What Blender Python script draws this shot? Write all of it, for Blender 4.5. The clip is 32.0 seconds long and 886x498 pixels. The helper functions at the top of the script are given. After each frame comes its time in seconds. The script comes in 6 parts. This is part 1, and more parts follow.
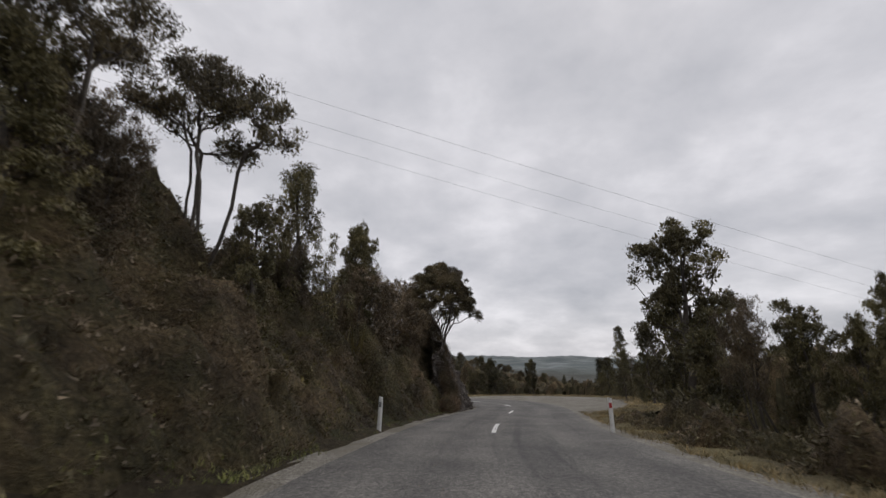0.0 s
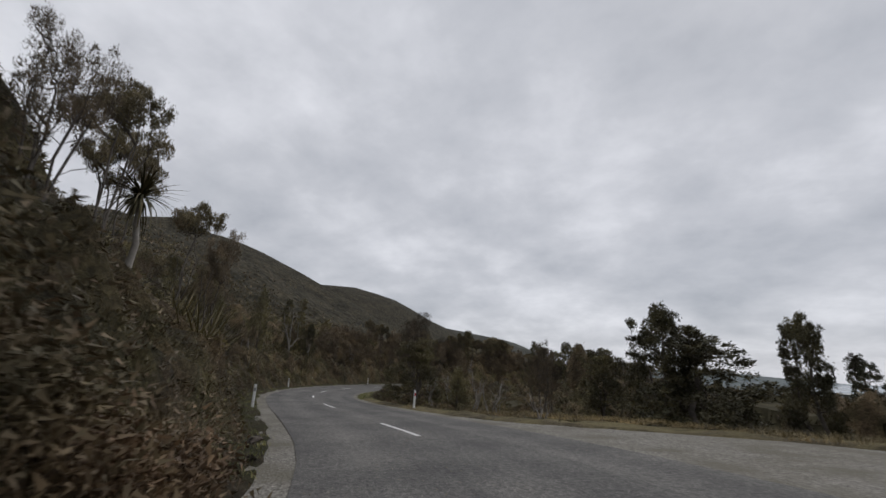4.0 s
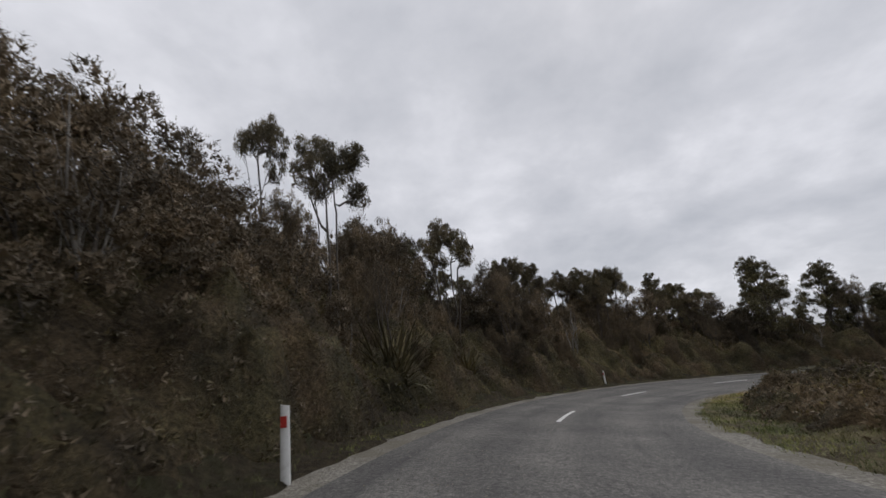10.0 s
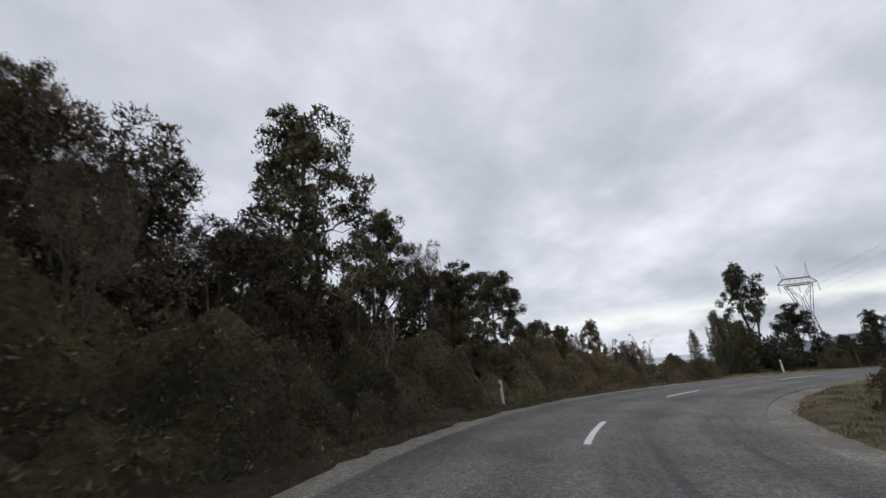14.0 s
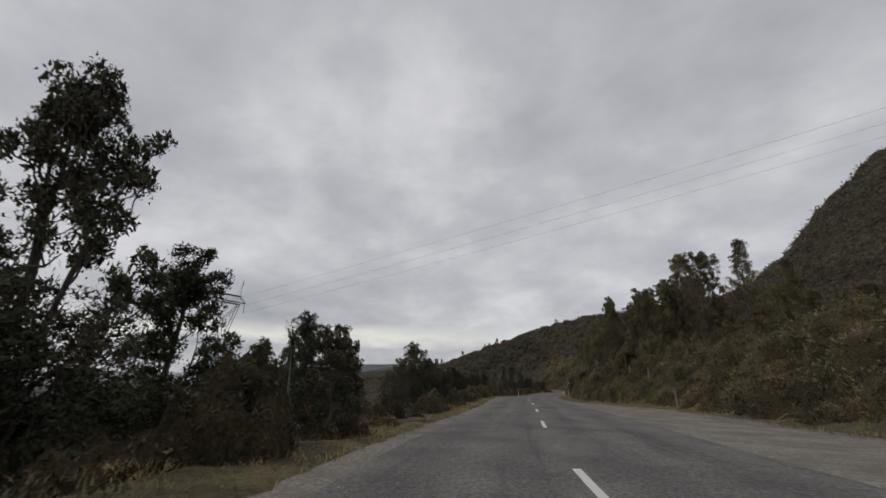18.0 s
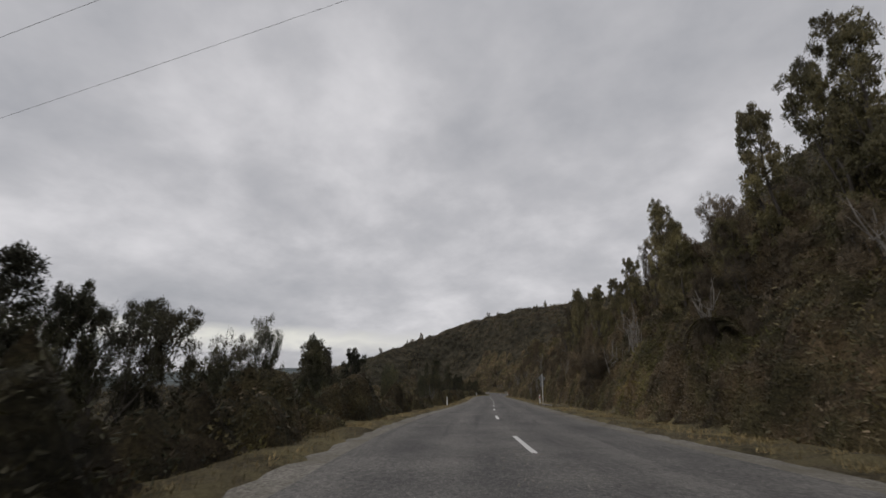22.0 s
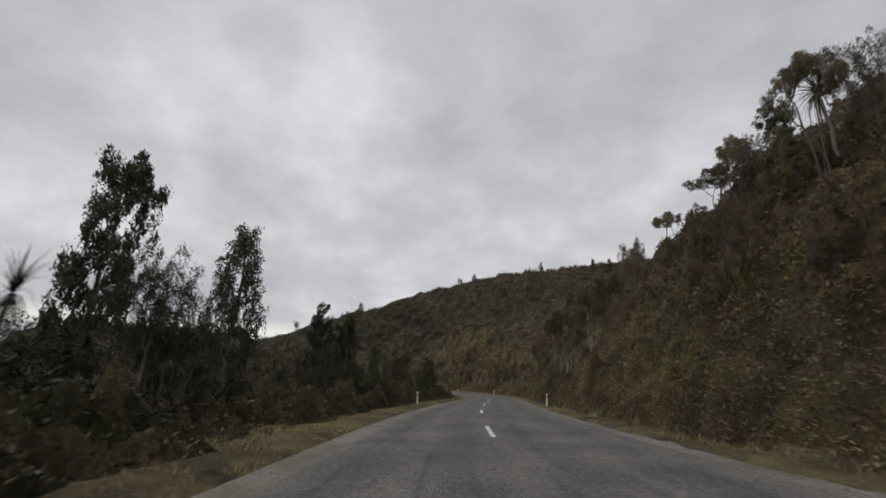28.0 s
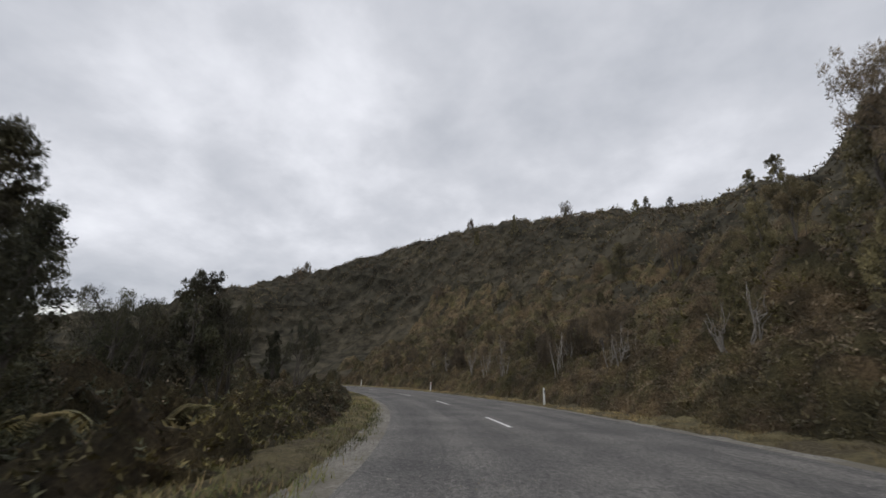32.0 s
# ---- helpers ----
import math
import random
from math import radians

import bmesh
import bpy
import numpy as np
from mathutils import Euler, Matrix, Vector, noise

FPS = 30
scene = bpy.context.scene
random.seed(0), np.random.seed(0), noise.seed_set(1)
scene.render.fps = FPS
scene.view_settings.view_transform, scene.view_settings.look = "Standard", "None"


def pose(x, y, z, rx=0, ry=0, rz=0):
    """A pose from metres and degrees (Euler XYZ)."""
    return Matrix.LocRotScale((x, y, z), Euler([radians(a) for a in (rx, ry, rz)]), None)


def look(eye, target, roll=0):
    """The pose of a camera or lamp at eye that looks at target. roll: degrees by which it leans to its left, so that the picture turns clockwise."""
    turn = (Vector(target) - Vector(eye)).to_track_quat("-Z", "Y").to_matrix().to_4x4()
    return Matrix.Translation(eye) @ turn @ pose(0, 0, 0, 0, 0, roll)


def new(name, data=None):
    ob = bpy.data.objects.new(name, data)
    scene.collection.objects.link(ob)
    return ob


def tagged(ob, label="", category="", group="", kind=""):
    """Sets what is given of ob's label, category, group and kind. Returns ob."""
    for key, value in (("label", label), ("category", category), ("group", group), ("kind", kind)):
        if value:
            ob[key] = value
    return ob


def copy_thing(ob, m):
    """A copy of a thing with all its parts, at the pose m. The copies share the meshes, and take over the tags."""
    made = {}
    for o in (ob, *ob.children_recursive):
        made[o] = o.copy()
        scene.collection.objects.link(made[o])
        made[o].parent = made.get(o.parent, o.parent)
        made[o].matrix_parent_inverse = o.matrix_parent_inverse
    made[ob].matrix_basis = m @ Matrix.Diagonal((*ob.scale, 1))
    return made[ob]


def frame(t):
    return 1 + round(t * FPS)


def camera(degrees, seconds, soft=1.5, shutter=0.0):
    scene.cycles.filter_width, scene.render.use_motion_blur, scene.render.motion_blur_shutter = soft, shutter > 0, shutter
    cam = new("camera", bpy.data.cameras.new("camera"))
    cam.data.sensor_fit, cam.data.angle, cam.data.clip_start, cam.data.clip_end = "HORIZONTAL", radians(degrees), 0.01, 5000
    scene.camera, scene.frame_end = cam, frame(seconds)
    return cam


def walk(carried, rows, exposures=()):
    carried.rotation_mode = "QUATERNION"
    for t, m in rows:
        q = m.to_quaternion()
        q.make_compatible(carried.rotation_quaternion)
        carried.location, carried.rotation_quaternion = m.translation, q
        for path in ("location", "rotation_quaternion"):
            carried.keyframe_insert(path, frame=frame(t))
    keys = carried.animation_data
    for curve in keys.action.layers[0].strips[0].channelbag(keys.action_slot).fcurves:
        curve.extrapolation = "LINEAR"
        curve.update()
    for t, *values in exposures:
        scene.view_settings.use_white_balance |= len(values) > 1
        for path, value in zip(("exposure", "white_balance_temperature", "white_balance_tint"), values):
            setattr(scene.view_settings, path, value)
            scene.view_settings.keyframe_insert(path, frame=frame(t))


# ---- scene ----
cam = camera(96.5, 32.0, soft=1.5, shutter=0.10)
PATH = [
    (0.0, -0.94, 2.13, 0.88, 15.00, 0.17, 9.65),
    (0.5, -1.67, 7.59, 0.44, 15.02, 0.51, 6.74),
    (1.0, -2.04, 13.11, -0.01, 14.95, 0.58, 3.76),
    (1.5, -2.20, 18.77, -0.48, 14.53, -0.17, 1.52),
    (2.0, -2.19, 24.27, -0.96, 14.16, -1.12, 0.56),
    (2.5, -2.31, 29.18, -1.39, 14.28, -1.78, 2.41),
    (3.0, -2.88, 33.76, -1.80, 14.60, -2.24, 7.61),
    (3.5, -4.06, 38.18, -2.19, 15.03, -2.63, 15.36),
    (4.0, -5.83, 42.27, -2.54, 15.45, -2.34, 24.15),
    (4.5, -8.05, 46.01, -2.85, 15.71, -0.72, 33.15),
    (5.0, -10.92, 49.60, -3.16, 15.86, 0.34, 42.39),
    (5.5, -14.40, 53.09, -3.46, 15.91, 0.92, 47.48),
    (6.0, -18.05, 56.57, -3.75, 15.97, 1.53, 48.84),
    (6.5, -21.64, 59.96, -4.03, 16.13, 2.68, 47.96),
    (7.0, -25.07, 63.34, -4.29, 16.42, 4.46, 44.95),
    (7.5, -28.56, 67.53, -4.57, 16.10, 3.44, 40.49),
    (8.0, -31.65, 72.08, -4.85, 15.77, 1.84, 35.52),
    (8.5, -34.10, 76.38, -5.09, 16.15, 1.96, 29.79),
    (9.0, -36.05, 80.67, -5.30, 16.68, 2.74, 23.23),
    (9.5, -37.42, 84.96, -5.49, 17.05, 4.04, 16.79),
    (10.0, -38.28, 89.32, -5.66, 17.34, 5.34, 10.08),
    (10.5, -38.67, 93.91, -5.82, 17.54, 5.93, 2.50),
    (11.0, -38.44, 98.53, -5.98, 17.67, 6.17, -5.50),
    (11.5, -37.49, 103.05, -6.13, 17.69, 6.01, -13.43),
    (12.0, -35.90, 107.23, -6.27, 17.69, 5.92, -21.68),
    (12.5, -33.80, 110.80, -6.40, 17.78, 6.76, -31.13),
    (13.0, -31.22, 113.91, -6.53, 17.82, 7.41, -40.83),
    (13.5, -28.11, 116.65, -6.66, 17.59, 6.71, -50.90),
    (14.0, -24.52, 118.83, -6.80, 17.35, 5.65, -61.05),
    (14.5, -20.43, 120.34, -6.94, 17.37, 4.76, -70.72),
    (15.0, -16.19, 121.01, -7.07, 17.40, 4.15, -80.38),
    (15.5, -12.20, 120.89, -7.19, 17.25, 4.14, -90.25),
    (16.0, -8.01, 120.05, -7.32, 17.01, 3.51, -100.54),
    (16.5, -3.79, 118.42, -7.46, 16.72, 2.32, -110.48),
    (17.0, 0.19, 116.18, -7.61, 16.53, 0.96, -119.21),
    (17.5, 3.74, 113.58, -7.77, 16.63, -0.19, -126.62),
    (18.0, 6.90, 110.83, -7.94, 17.05, -1.05, -132.88),
    (18.5, 10.19, 107.34, -8.15, 16.99, -1.27, -137.04),
    (19.0, 13.45, 103.39, -8.38, 16.81, -1.21, -139.41),
    (19.5, 16.57, 99.38, -8.62, 16.84, -1.12, -141.08),
    (20.0, 19.82, 95.06, -8.86, 17.01, -1.15, -142.13),
    (20.5, 23.40, 90.20, -9.10, 17.55, -1.77, -142.90),
    (21.0, 27.12, 85.08, -9.32, 18.01, -2.17, -143.03),
    (21.5, 30.89, 79.88, -9.53, 17.87, -1.41, -142.58),
    (22.0, 34.66, 74.60, -9.76, 17.60, -0.47, -143.14),
    (22.5, 38.21, 69.42, -10.00, 17.57, -0.02, -144.60),
    (23.0, 41.71, 64.01, -10.26, 17.53, -0.05, -146.36),
    (23.5, 45.46, 58.08, -10.57, 17.21, -1.09, -148.05),
    (24.0, 49.20, 51.87, -10.92, 16.96, -2.19, -148.97),
    (24.5, 52.79, 45.62, -11.26, 17.15, -2.34, -149.38),
    (25.0, 56.42, 39.17, -11.58, 17.41, -2.31, -149.52),
    (25.5, 60.21, 32.39, -11.88, 17.47, -2.62, -149.23),
    (26.0, 64.10, 25.70, -12.18, 17.51, -2.52, -148.56),
    (26.5, 68.11, 19.10, -12.45, 17.53, -2.08, -148.05),
    (27.0, 72.18, 12.56, -12.72, 17.53, -1.62, -147.82),
    (27.5, 76.22, 6.03, -12.99, 17.52, -1.46, -147.53),
    (28.0, 80.21, -0.50, -13.25, 17.49, -1.68, -147.86),
    (28.5, 84.05, -7.08, -13.52, 17.59, -1.39, -148.94),
    (29.0, 87.69, -13.70, -13.78, 17.70, -1.06, -150.44),
    (29.5, 91.19, -20.36, -14.03, 17.76, -1.19, -151.67),
    (30.0, 94.54, -27.02, -14.29, 17.71, -1.46, -152.46),
    (30.5, 97.83, -33.62, -14.56, 17.36, -1.65, -153.04),
    (31.0, 101.08, -40.13, -14.85, 17.04, -1.82, -152.87),
    (31.5, 104.32, -46.40, -15.12, 17.14, -1.92, -151.48),
    (32.0, 107.77, -52.43, -15.38, 17.36, -2.00, -148.57),
]
walk(cam, [(t, pose(x, y, z, 90 + pitch, roll, yaw)) for t, x, y, z, pitch, roll, yaw in PATH], exposures=((0.0, 0.0, 6400, 10), (2.0, 0.0, 6250, 10), (4.0, -0.1, 6200, 8), (7.0, 0.0, 6500, 11), (10.0, 0.0, 6250, 9), (12.0, 0.06, 6200, 9), (13.0, 0.08, 6050, 8), (15.0, 0.03, 6000, 8), (17.8, -0.32, 6350, 8), (22.0, -0.32, 6450, 9), (25.0, -0.2, 6500, 9), (28.0, -0.14, 6450, 9), (31.0, 0.05, 6300, 8), (32.0, 0.1, 6200, 8)))

# ---- world and light ----
world = bpy.data.worlds.new("overcast_sky")
scene.world = world
world.use_nodes = True
wn, wl = world.node_tree.nodes, world.node_tree.links
wn.clear()


def wnode(kind, **values):
    node = wn.new(kind)
    for key, value in values.items():
        node.inputs[key].default_value = value
    return node


sky = wn.new("ShaderNodeTexSky")
sky.sky_type, sky.sun_disc, sky.sun_elevation, sky.sun_rotation = "NISHITA", False, radians(48), radians(20)
coord = wn.new("ShaderNodeTexCoord")
split = wn.new("ShaderNodeSeparateXYZ")
wl.new(coord.outputs["Generated"], split.inputs[0])


def wmath(op, a, b=None, clamp=False):
    node = wn.new("ShaderNodeMath")
    node.operation, node.use_clamp = op, clamp
    for k, v in enumerate((a, b)):
        if v is None:
            continue
        if isinstance(v, (int, float)):
            node.inputs[k].default_value = v
        else:
            wl.new(v, node.inputs[k])
    return node.outputs[0]


# the cloud deck is a flat layer: the way up is flattened towards the horizon
height = wmath("ADD", wmath("MAXIMUM", split.outputs[2], 0.0), 0.34)
flat = wn.new("ShaderNodeCombineXYZ")
wl.new(wmath("DIVIDE", split.outputs[0], height), flat.inputs[0])
wl.new(wmath("DIVIDE", split.outputs[1], height), flat.inputs[1])
big = wnode("ShaderNodeTexNoise", Scale=1.15, Detail=6.0, Roughness=0.52, Distortion=0.08)
small = wnode("ShaderNodeTexNoise", Scale=4.2, Detail=5.0, Roughness=0.55, Distortion=0.12)
shift = wn.new("ShaderNodeVectorMath")
shift.operation = "ADD"
wl.new(flat.outputs[0], shift.inputs[0])
shift.inputs[1].default_value = (13.73, 7.31, 3.37)
for node in (big, small):
    wl.new(shift.outputs[0], node.inputs["Vector"])
mixed = wmath("ADD", wmath("MULTIPLY", big.outputs[0], 0.66), wmath("MULTIPLY", small.outputs[0], 0.34))
ramp = wn.new("ShaderNodeValToRGB")
wl.new(mixed, ramp.inputs[0])
ramp.color_ramp.elements[0].position, ramp.color_ramp.elements[0].color = 0.33, (0.46, 0.465, 0.50, 1)
ramp.color_ramp.elements[1].position, ramp.color_ramp.elements[1].color = 0.67, (0.93, 0.905, 0.93, 1)
mid = ramp.color_ramp.elements.new(0.5)
mid.color = (0.65, 0.64, 0.668, 1)
air = wnode("ShaderNodeBackground", Strength=0.05)
deck = wnode("ShaderNodeBackground", Strength=1.0)
wl.new(sky.outputs[0], air.inputs["Color"])
# a bright break in the deck low over the sea
seaward = wmath("ADD", wmath("MULTIPLY", split.outputs[0], 0.97), wmath("MULTIPLY", split.outputs[1], -0.24))
reach = wmath("MULTIPLY", wmath("SUBTRACT", seaward, 0.72), 5.0, True)
level = wmath("ADD", split.outputs[2], wmath("MULTIPLY", small.outputs[0], 0.05))
gap = wmath("SUBTRACT", 1.0, wmath("MULTIPLY", wmath("ABSOLUTE", wmath("SUBTRACT", level, 0.10)), 34.0), True)
deck_colour = wn.new("ShaderNodeMix")
deck_colour.data_type = "RGBA"
wl.new(wmath("MULTIPLY", wmath("MULTIPLY", gap, reach), 0.8), deck_colour.inputs["Factor"])
wl.new(ramp.outputs[0], deck_colour.inputs["A"])
deck_colour.inputs["B"].default_value = (1.05, 1.02, 0.93, 1)
wl.new(deck_colour.outputs["Result"], deck.inputs["Color"])
over = wnode("ShaderNodeMixShader", Fac=0.93)
wl.new(air.outputs[0], over.inputs[1])
wl.new(deck.outputs[0], over.inputs[2])
out = wn.new("ShaderNodeOutputWorld")
wl.new(over.outputs[0], out.inputs["Surface"])

sun = new("sun", bpy.data.lights.new("sun", "SUN"))
sun.data.energy, sun.data.angle, sun.data.color = 0.6, radians(25), (1.0, 0.96, 0.9)
sun.matrix_world = look((0, 0, 0), (-0.25, -0.62, -0.75))

# ---- materials ----
def material(name, rough=0.8, spec=0.3, metal=0.0):
    m = bpy.data.materials.new(name)
    m.use_nodes = True
    b = m.node_tree.nodes["Principled BSDF"]
    b.inputs["Roughness"].default_value, b.inputs["Metallic"].default_value = rough, metal
    b.inputs["Specular IOR Level"].default_value = spec
    return m, m.node_tree.nodes, m.node_tree.links, b


def noise_of(n, l, scale, detail=5.0, rough=0.6, vector=None):
    t = n.new("ShaderNodeTexNoise")
    t.inputs["Scale"].default_value, t.inputs["Detail"].default_value, t.inputs["Roughness"].default_value = scale, detail, rough
    if vector is None:
        vector = n.new("ShaderNodeTexCoord").outputs["Object"]
    l.new(vector, t.inputs["Vector"])
    return t.outputs["Fac"]


def ramp_of(n, l, value, *stops):
    r = n.new("ShaderNodeValToRGB")
    l.new(value, r.inputs[0])
    e = r.color_ramp.elements
    while len(e) < len(stops):
        e.new(0.5)
    for k, (at, colour) in enumerate(stops):
        e[k].position, e[k].color = at, (*colour, 1)
    return r.outputs[0]


def mix_of(n, l, fac, a, b, kind="MIX"):
    m = n.new("ShaderNodeMix")
    m.data_type, m.blend_type = "RGBA", kind
    for socket, value in ((m.inputs["Factor"], fac), (m.inputs["A"], a), (m.inputs["B"], b)):
        if isinstance(value, (int, float)):
            socket.default_value = value
        elif isinstance(value, tuple):
            socket.default_value = (*value, 1)
        else:
            l.new(value, socket)
    return m.outputs["Result"]


def bump_of(n, l, b, value, strength, distance):
    k = n.new("ShaderNodeBump")
    k.inputs["Strength"].default_value, k.inputs["Distance"].default_value = strength, distance
    l.new(value, k.inputs["Height"])
    l.new(k.outputs[0], b.inputs["Normal"])


def leaf_material(name, dark, mid, light, patch=0.35, tint=(0.10, 0.075, 0.04), hue=(1.13, 1.01, 0.92)):
    """Leaves: each one a little different, whole bushes browner or greener."""
    m, n, l, b = material(name, 0.62, 0.25)
    island = n.new("ShaderNodeNewGeometry").outputs["Random Per Island"]
    warm = np.array(hue)
    dark, mid, light = (tuple(warm * (np.array(mid) + (np.array(q) - mid) * 0.9)) for q in (dark, mid, light))
    c = ramp_of(n, l, island, (0.0, dark), (0.55, mid), (1.0, light))
    where = n.new("ShaderNodeNewGeometry").outputs["Position"]
    big = ramp_of(n, l, noise_of(n, l, patch, 3.0, 0.55, where), (0.42, (0, 0, 0)), (0.62, (1, 1, 1)))
    c = mix_of(n, l, big, c, mix_of(n, l, 0.65, c, tint))
    wide = ramp_of(n, l, noise_of(n, l, patch * 0.22, 3.0, 0.5, where), (0.36, (0.55, 0.56, 0.57)), (0.64, (1.4, 1.37, 1.3)))
    shrub = ramp_of(n, l, noise_of(n, l, 0.95, 3.0, 0.5, where), (0.36, (0.62, 0.63, 0.63)), (0.5, (1.02, 1.01, 1.0)), (0.64, (1.48, 1.44, 1.36)))
    l.new(mix_of(n, l, 1.0, mix_of(n, l, 1.0, c, wide, "MULTIPLY"), shrub, "MULTIPLY"), b.inputs["Base Color"])
    return m


bush_leaf = leaf_material("bush_leaf", (0.082, 0.080, 0.050), (0.112, 0.107, 0.060), (0.182, 0.168, 0.090), 0.35, (0.130, 0.104, 0.062), (1.08, 1.0, 0.98))
scrub_leaf = leaf_material("scrub_leaf", (0.090, 0.078, 0.056), (0.126, 0.106, 0.072), (0.200, 0.165, 0.112), 0.5, (0.144, 0.112, 0.074), (1.06, 1.0, 1.0))
fern_leaf = leaf_material("fern_leaf", (0.053, 0.058, 0.025), (0.100, 0.105, 0.044), (0.163, 0.160, 0.071), 0.5, (0.147, 0.105, 0.053))
flax_leaf = leaf_material("flax_leaf", (0.057, 0.063, 0.030), (0.115, 0.115, 0.060), (0.218, 0.201, 0.115), 0.8, (0.172, 0.138, 0.069))
tree_leaf = leaf_material("tree_leaf", (0.088, 0.092, 0.058), (0.118, 0.119, 0.066), (0.185, 0.180, 0.098), 0.4, (0.119, 0.102, 0.062))
kanuka_leaf = leaf_material("kanuka_leaf", (0.095, 0.094, 0.064), (0.130, 0.124, 0.076), (0.174, 0.158, 0.096), 0.4, (0.143, 0.112, 0.072))
# tree_leaf made darker: backlit shade below the lower road put into the colour
shaded_leaf = leaf_material("shaded_leaf", (0.050, 0.053, 0.036), (0.074, 0.076, 0.046), (0.118, 0.115, 0.064), 0.4, (0.075, 0.062, 0.040), (1, 1, 1))
hanging_leaf = leaf_material("hanging_leaf", (0.066, 0.048, 0.034), (0.126, 0.090, 0.060), (0.196, 0.144, 0.096), 0.8, (0.084, 0.079, 0.041), (1.0, 0.96, 0.92))
dry_grass = leaf_material("dry_grass", (0.120, 0.108, 0.054), (0.228, 0.192, 0.096), (0.360, 0.300, 0.168), 0.7, (0.20, 0.165, 0.085))
green_grass = leaf_material("green_grass", (0.066, 0.094, 0.025), (0.122, 0.161, 0.044), (0.199, 0.221, 0.077), 0.7, (0.188, 0.166, 0.077))

bark, n, l, b = material("bark", 0.9, 0.2)
l.new(ramp_of(n, l, noise_of(n, l, 9.0, 6.0, 0.7), (0.3, (0.05, 0.042, 0.036)), (0.7, (0.17, 0.15, 0.13))), b.inputs["Base Color"])
bump_of(n, l, b, noise_of(n, l, 30.0), 0.6, 0.02)
pale_bark, n, l, b = material("pale_bark", 0.85, 0.2)
l.new(ramp_of(n, l, noise_of(n, l, 6.0, 6.0, 0.7), (0.3, (0.13, 0.115, 0.10)), (0.7, (0.40, 0.37, 0.33))), b.inputs["Base Color"])
bump_of(n, l, b, noise_of(n, l, 26.0), 0.5, 0.02)

# chip-seal: coarse chips, worn wheel tracks, loose grit and old tar
seal, n, l, b = material("chip_seal", 0.85, 0.28)
tc = n.new("ShaderNodeTexCoord").outputs["UV"]
pos = n.new("ShaderNodeNewGeometry").outputs["Position"]
chips = noise_of(n, l, 46.0, 3.0, 0.75, pos)
base = ramp_of(n, l, chips, (0.30, (0.054, 0.052, 0.049)), (0.52, (0.138, 0.132, 0.125)), (0.74, (0.30, 0.287, 0.27)))
blotch = ramp_of(n, l, noise_of(n, l, 0.55, 5.0, 0.6, pos), (0.34, (0.74, 0.74, 0.75)), (0.66, (1.2, 1.19, 1.17)))
base = mix_of(n, l, 1.0, base, blotch, "MULTIPLY")
mottle = ramp_of(n, l, noise_of(n, l, 15.0, 4.0, 0.7, pos), (0.36, (0.66, 0.66, 0.66)), (0.64, (1.4, 1.38, 1.35)))
base = mix_of(n, l, 1.0, base, mottle, "MULTIPLY")
sep = n.new("ShaderNodeSeparateXYZ")
l.new(tc, sep.inputs[0])
wave = n.new("ShaderNodeMath")
wave.operation = "PINGPONG"
l.new(sep.outputs[0], wave.inputs[0])
wave.inputs[1].default_value = 0.78
tracks = ramp_of(n, l, wave.outputs[0], (0.10, (1.08, 1.08, 1.07)), (0.62, (0.80, 0.80, 0.81)))
base = mix_of(n, l, 0.8, base, mix_of(n, l, 1.0, base, tracks, "MULTIPLY"))
stretch = n.new("ShaderNodeMapping")
stretch.inputs["Scale"].default_value = (1.6, 0.07, 1)
l.new(tc, stretch.inputs["Vector"])
tar = ramp_of(n, l, noise_of(n, l, 1.6, 4.0, 0.6, stretch.outputs[0]), (0.55, (0, 0, 0)), (0.68, (0.42, 0.42, 0.42)))
base = mix_of(n, l, tar, base, (0.035, 0.035, 0.037))
l.new(base, b.inputs["Base Color"])
bump_of(n, l, b, chips, 0.55, 0.012)

paint, n, l, b = material("road_paint", 0.6, 0.3)
pos = n.new("ShaderNodeNewGeometry").outputs["Position"]
worn = ramp_of(n, l, noise_of(n, l, 30.0, 4.0, 0.8, pos), (0.33, (0.22, 0.22, 0.22)), (0.50, (0.72, 0.71, 0.68)))
l.new(mix_of(n, l, ramp_of(n, l, noise_of(n, l, 2.5, 3.0, 0.6, pos), (0.35, (0.2, 0.2, 0.2)), (0.7, (0.9, 0.9, 0.9))), worn, (0.66, 0.65, 0.62)), b.inputs["Base Color"])
bump_of(n, l, b, noise_of(n, l, 50.0, 3.0, 0.7, pos), 0.4, 0.006)

gravel, n, l, b = material("shoulder_gravel", 0.95, 0.15)
pos = n.new("ShaderNodeNewGeometry").outputs["Position"]
stones = n.new("ShaderNodeTexVoronoi")
stones.inputs["Scale"].default_value = 26.0
l.new(pos, stones.inputs["Vector"])
grey = n.new("ShaderNodeRGBToBW")
l.new(stones.outputs["Color"], grey.inputs[0])
grit = mix_of(n, l, 0.5, ramp_of(n, l, noise_of(n, l, 18.0, 5.0, 0.75, pos), (0.3, (0.12, 0.113, 0.10)), (0.7, (0.36, 0.335, 0.29))), grey.outputs[0], "SOFT_LIGHT")
l.new(mix_of(n, l, ramp_of(n, l, noise_of(n, l, 0.8, 5.0, 0.6, pos), (0.42, (0, 0, 0)), (0.62, (0.8, 0.8, 0.8))), grit, (0.16, 0.144, 0.112)), b.inputs["Base Color"])
bump_of(n, l, b, stones.outputs["Distance"], 0.7, 0.03)

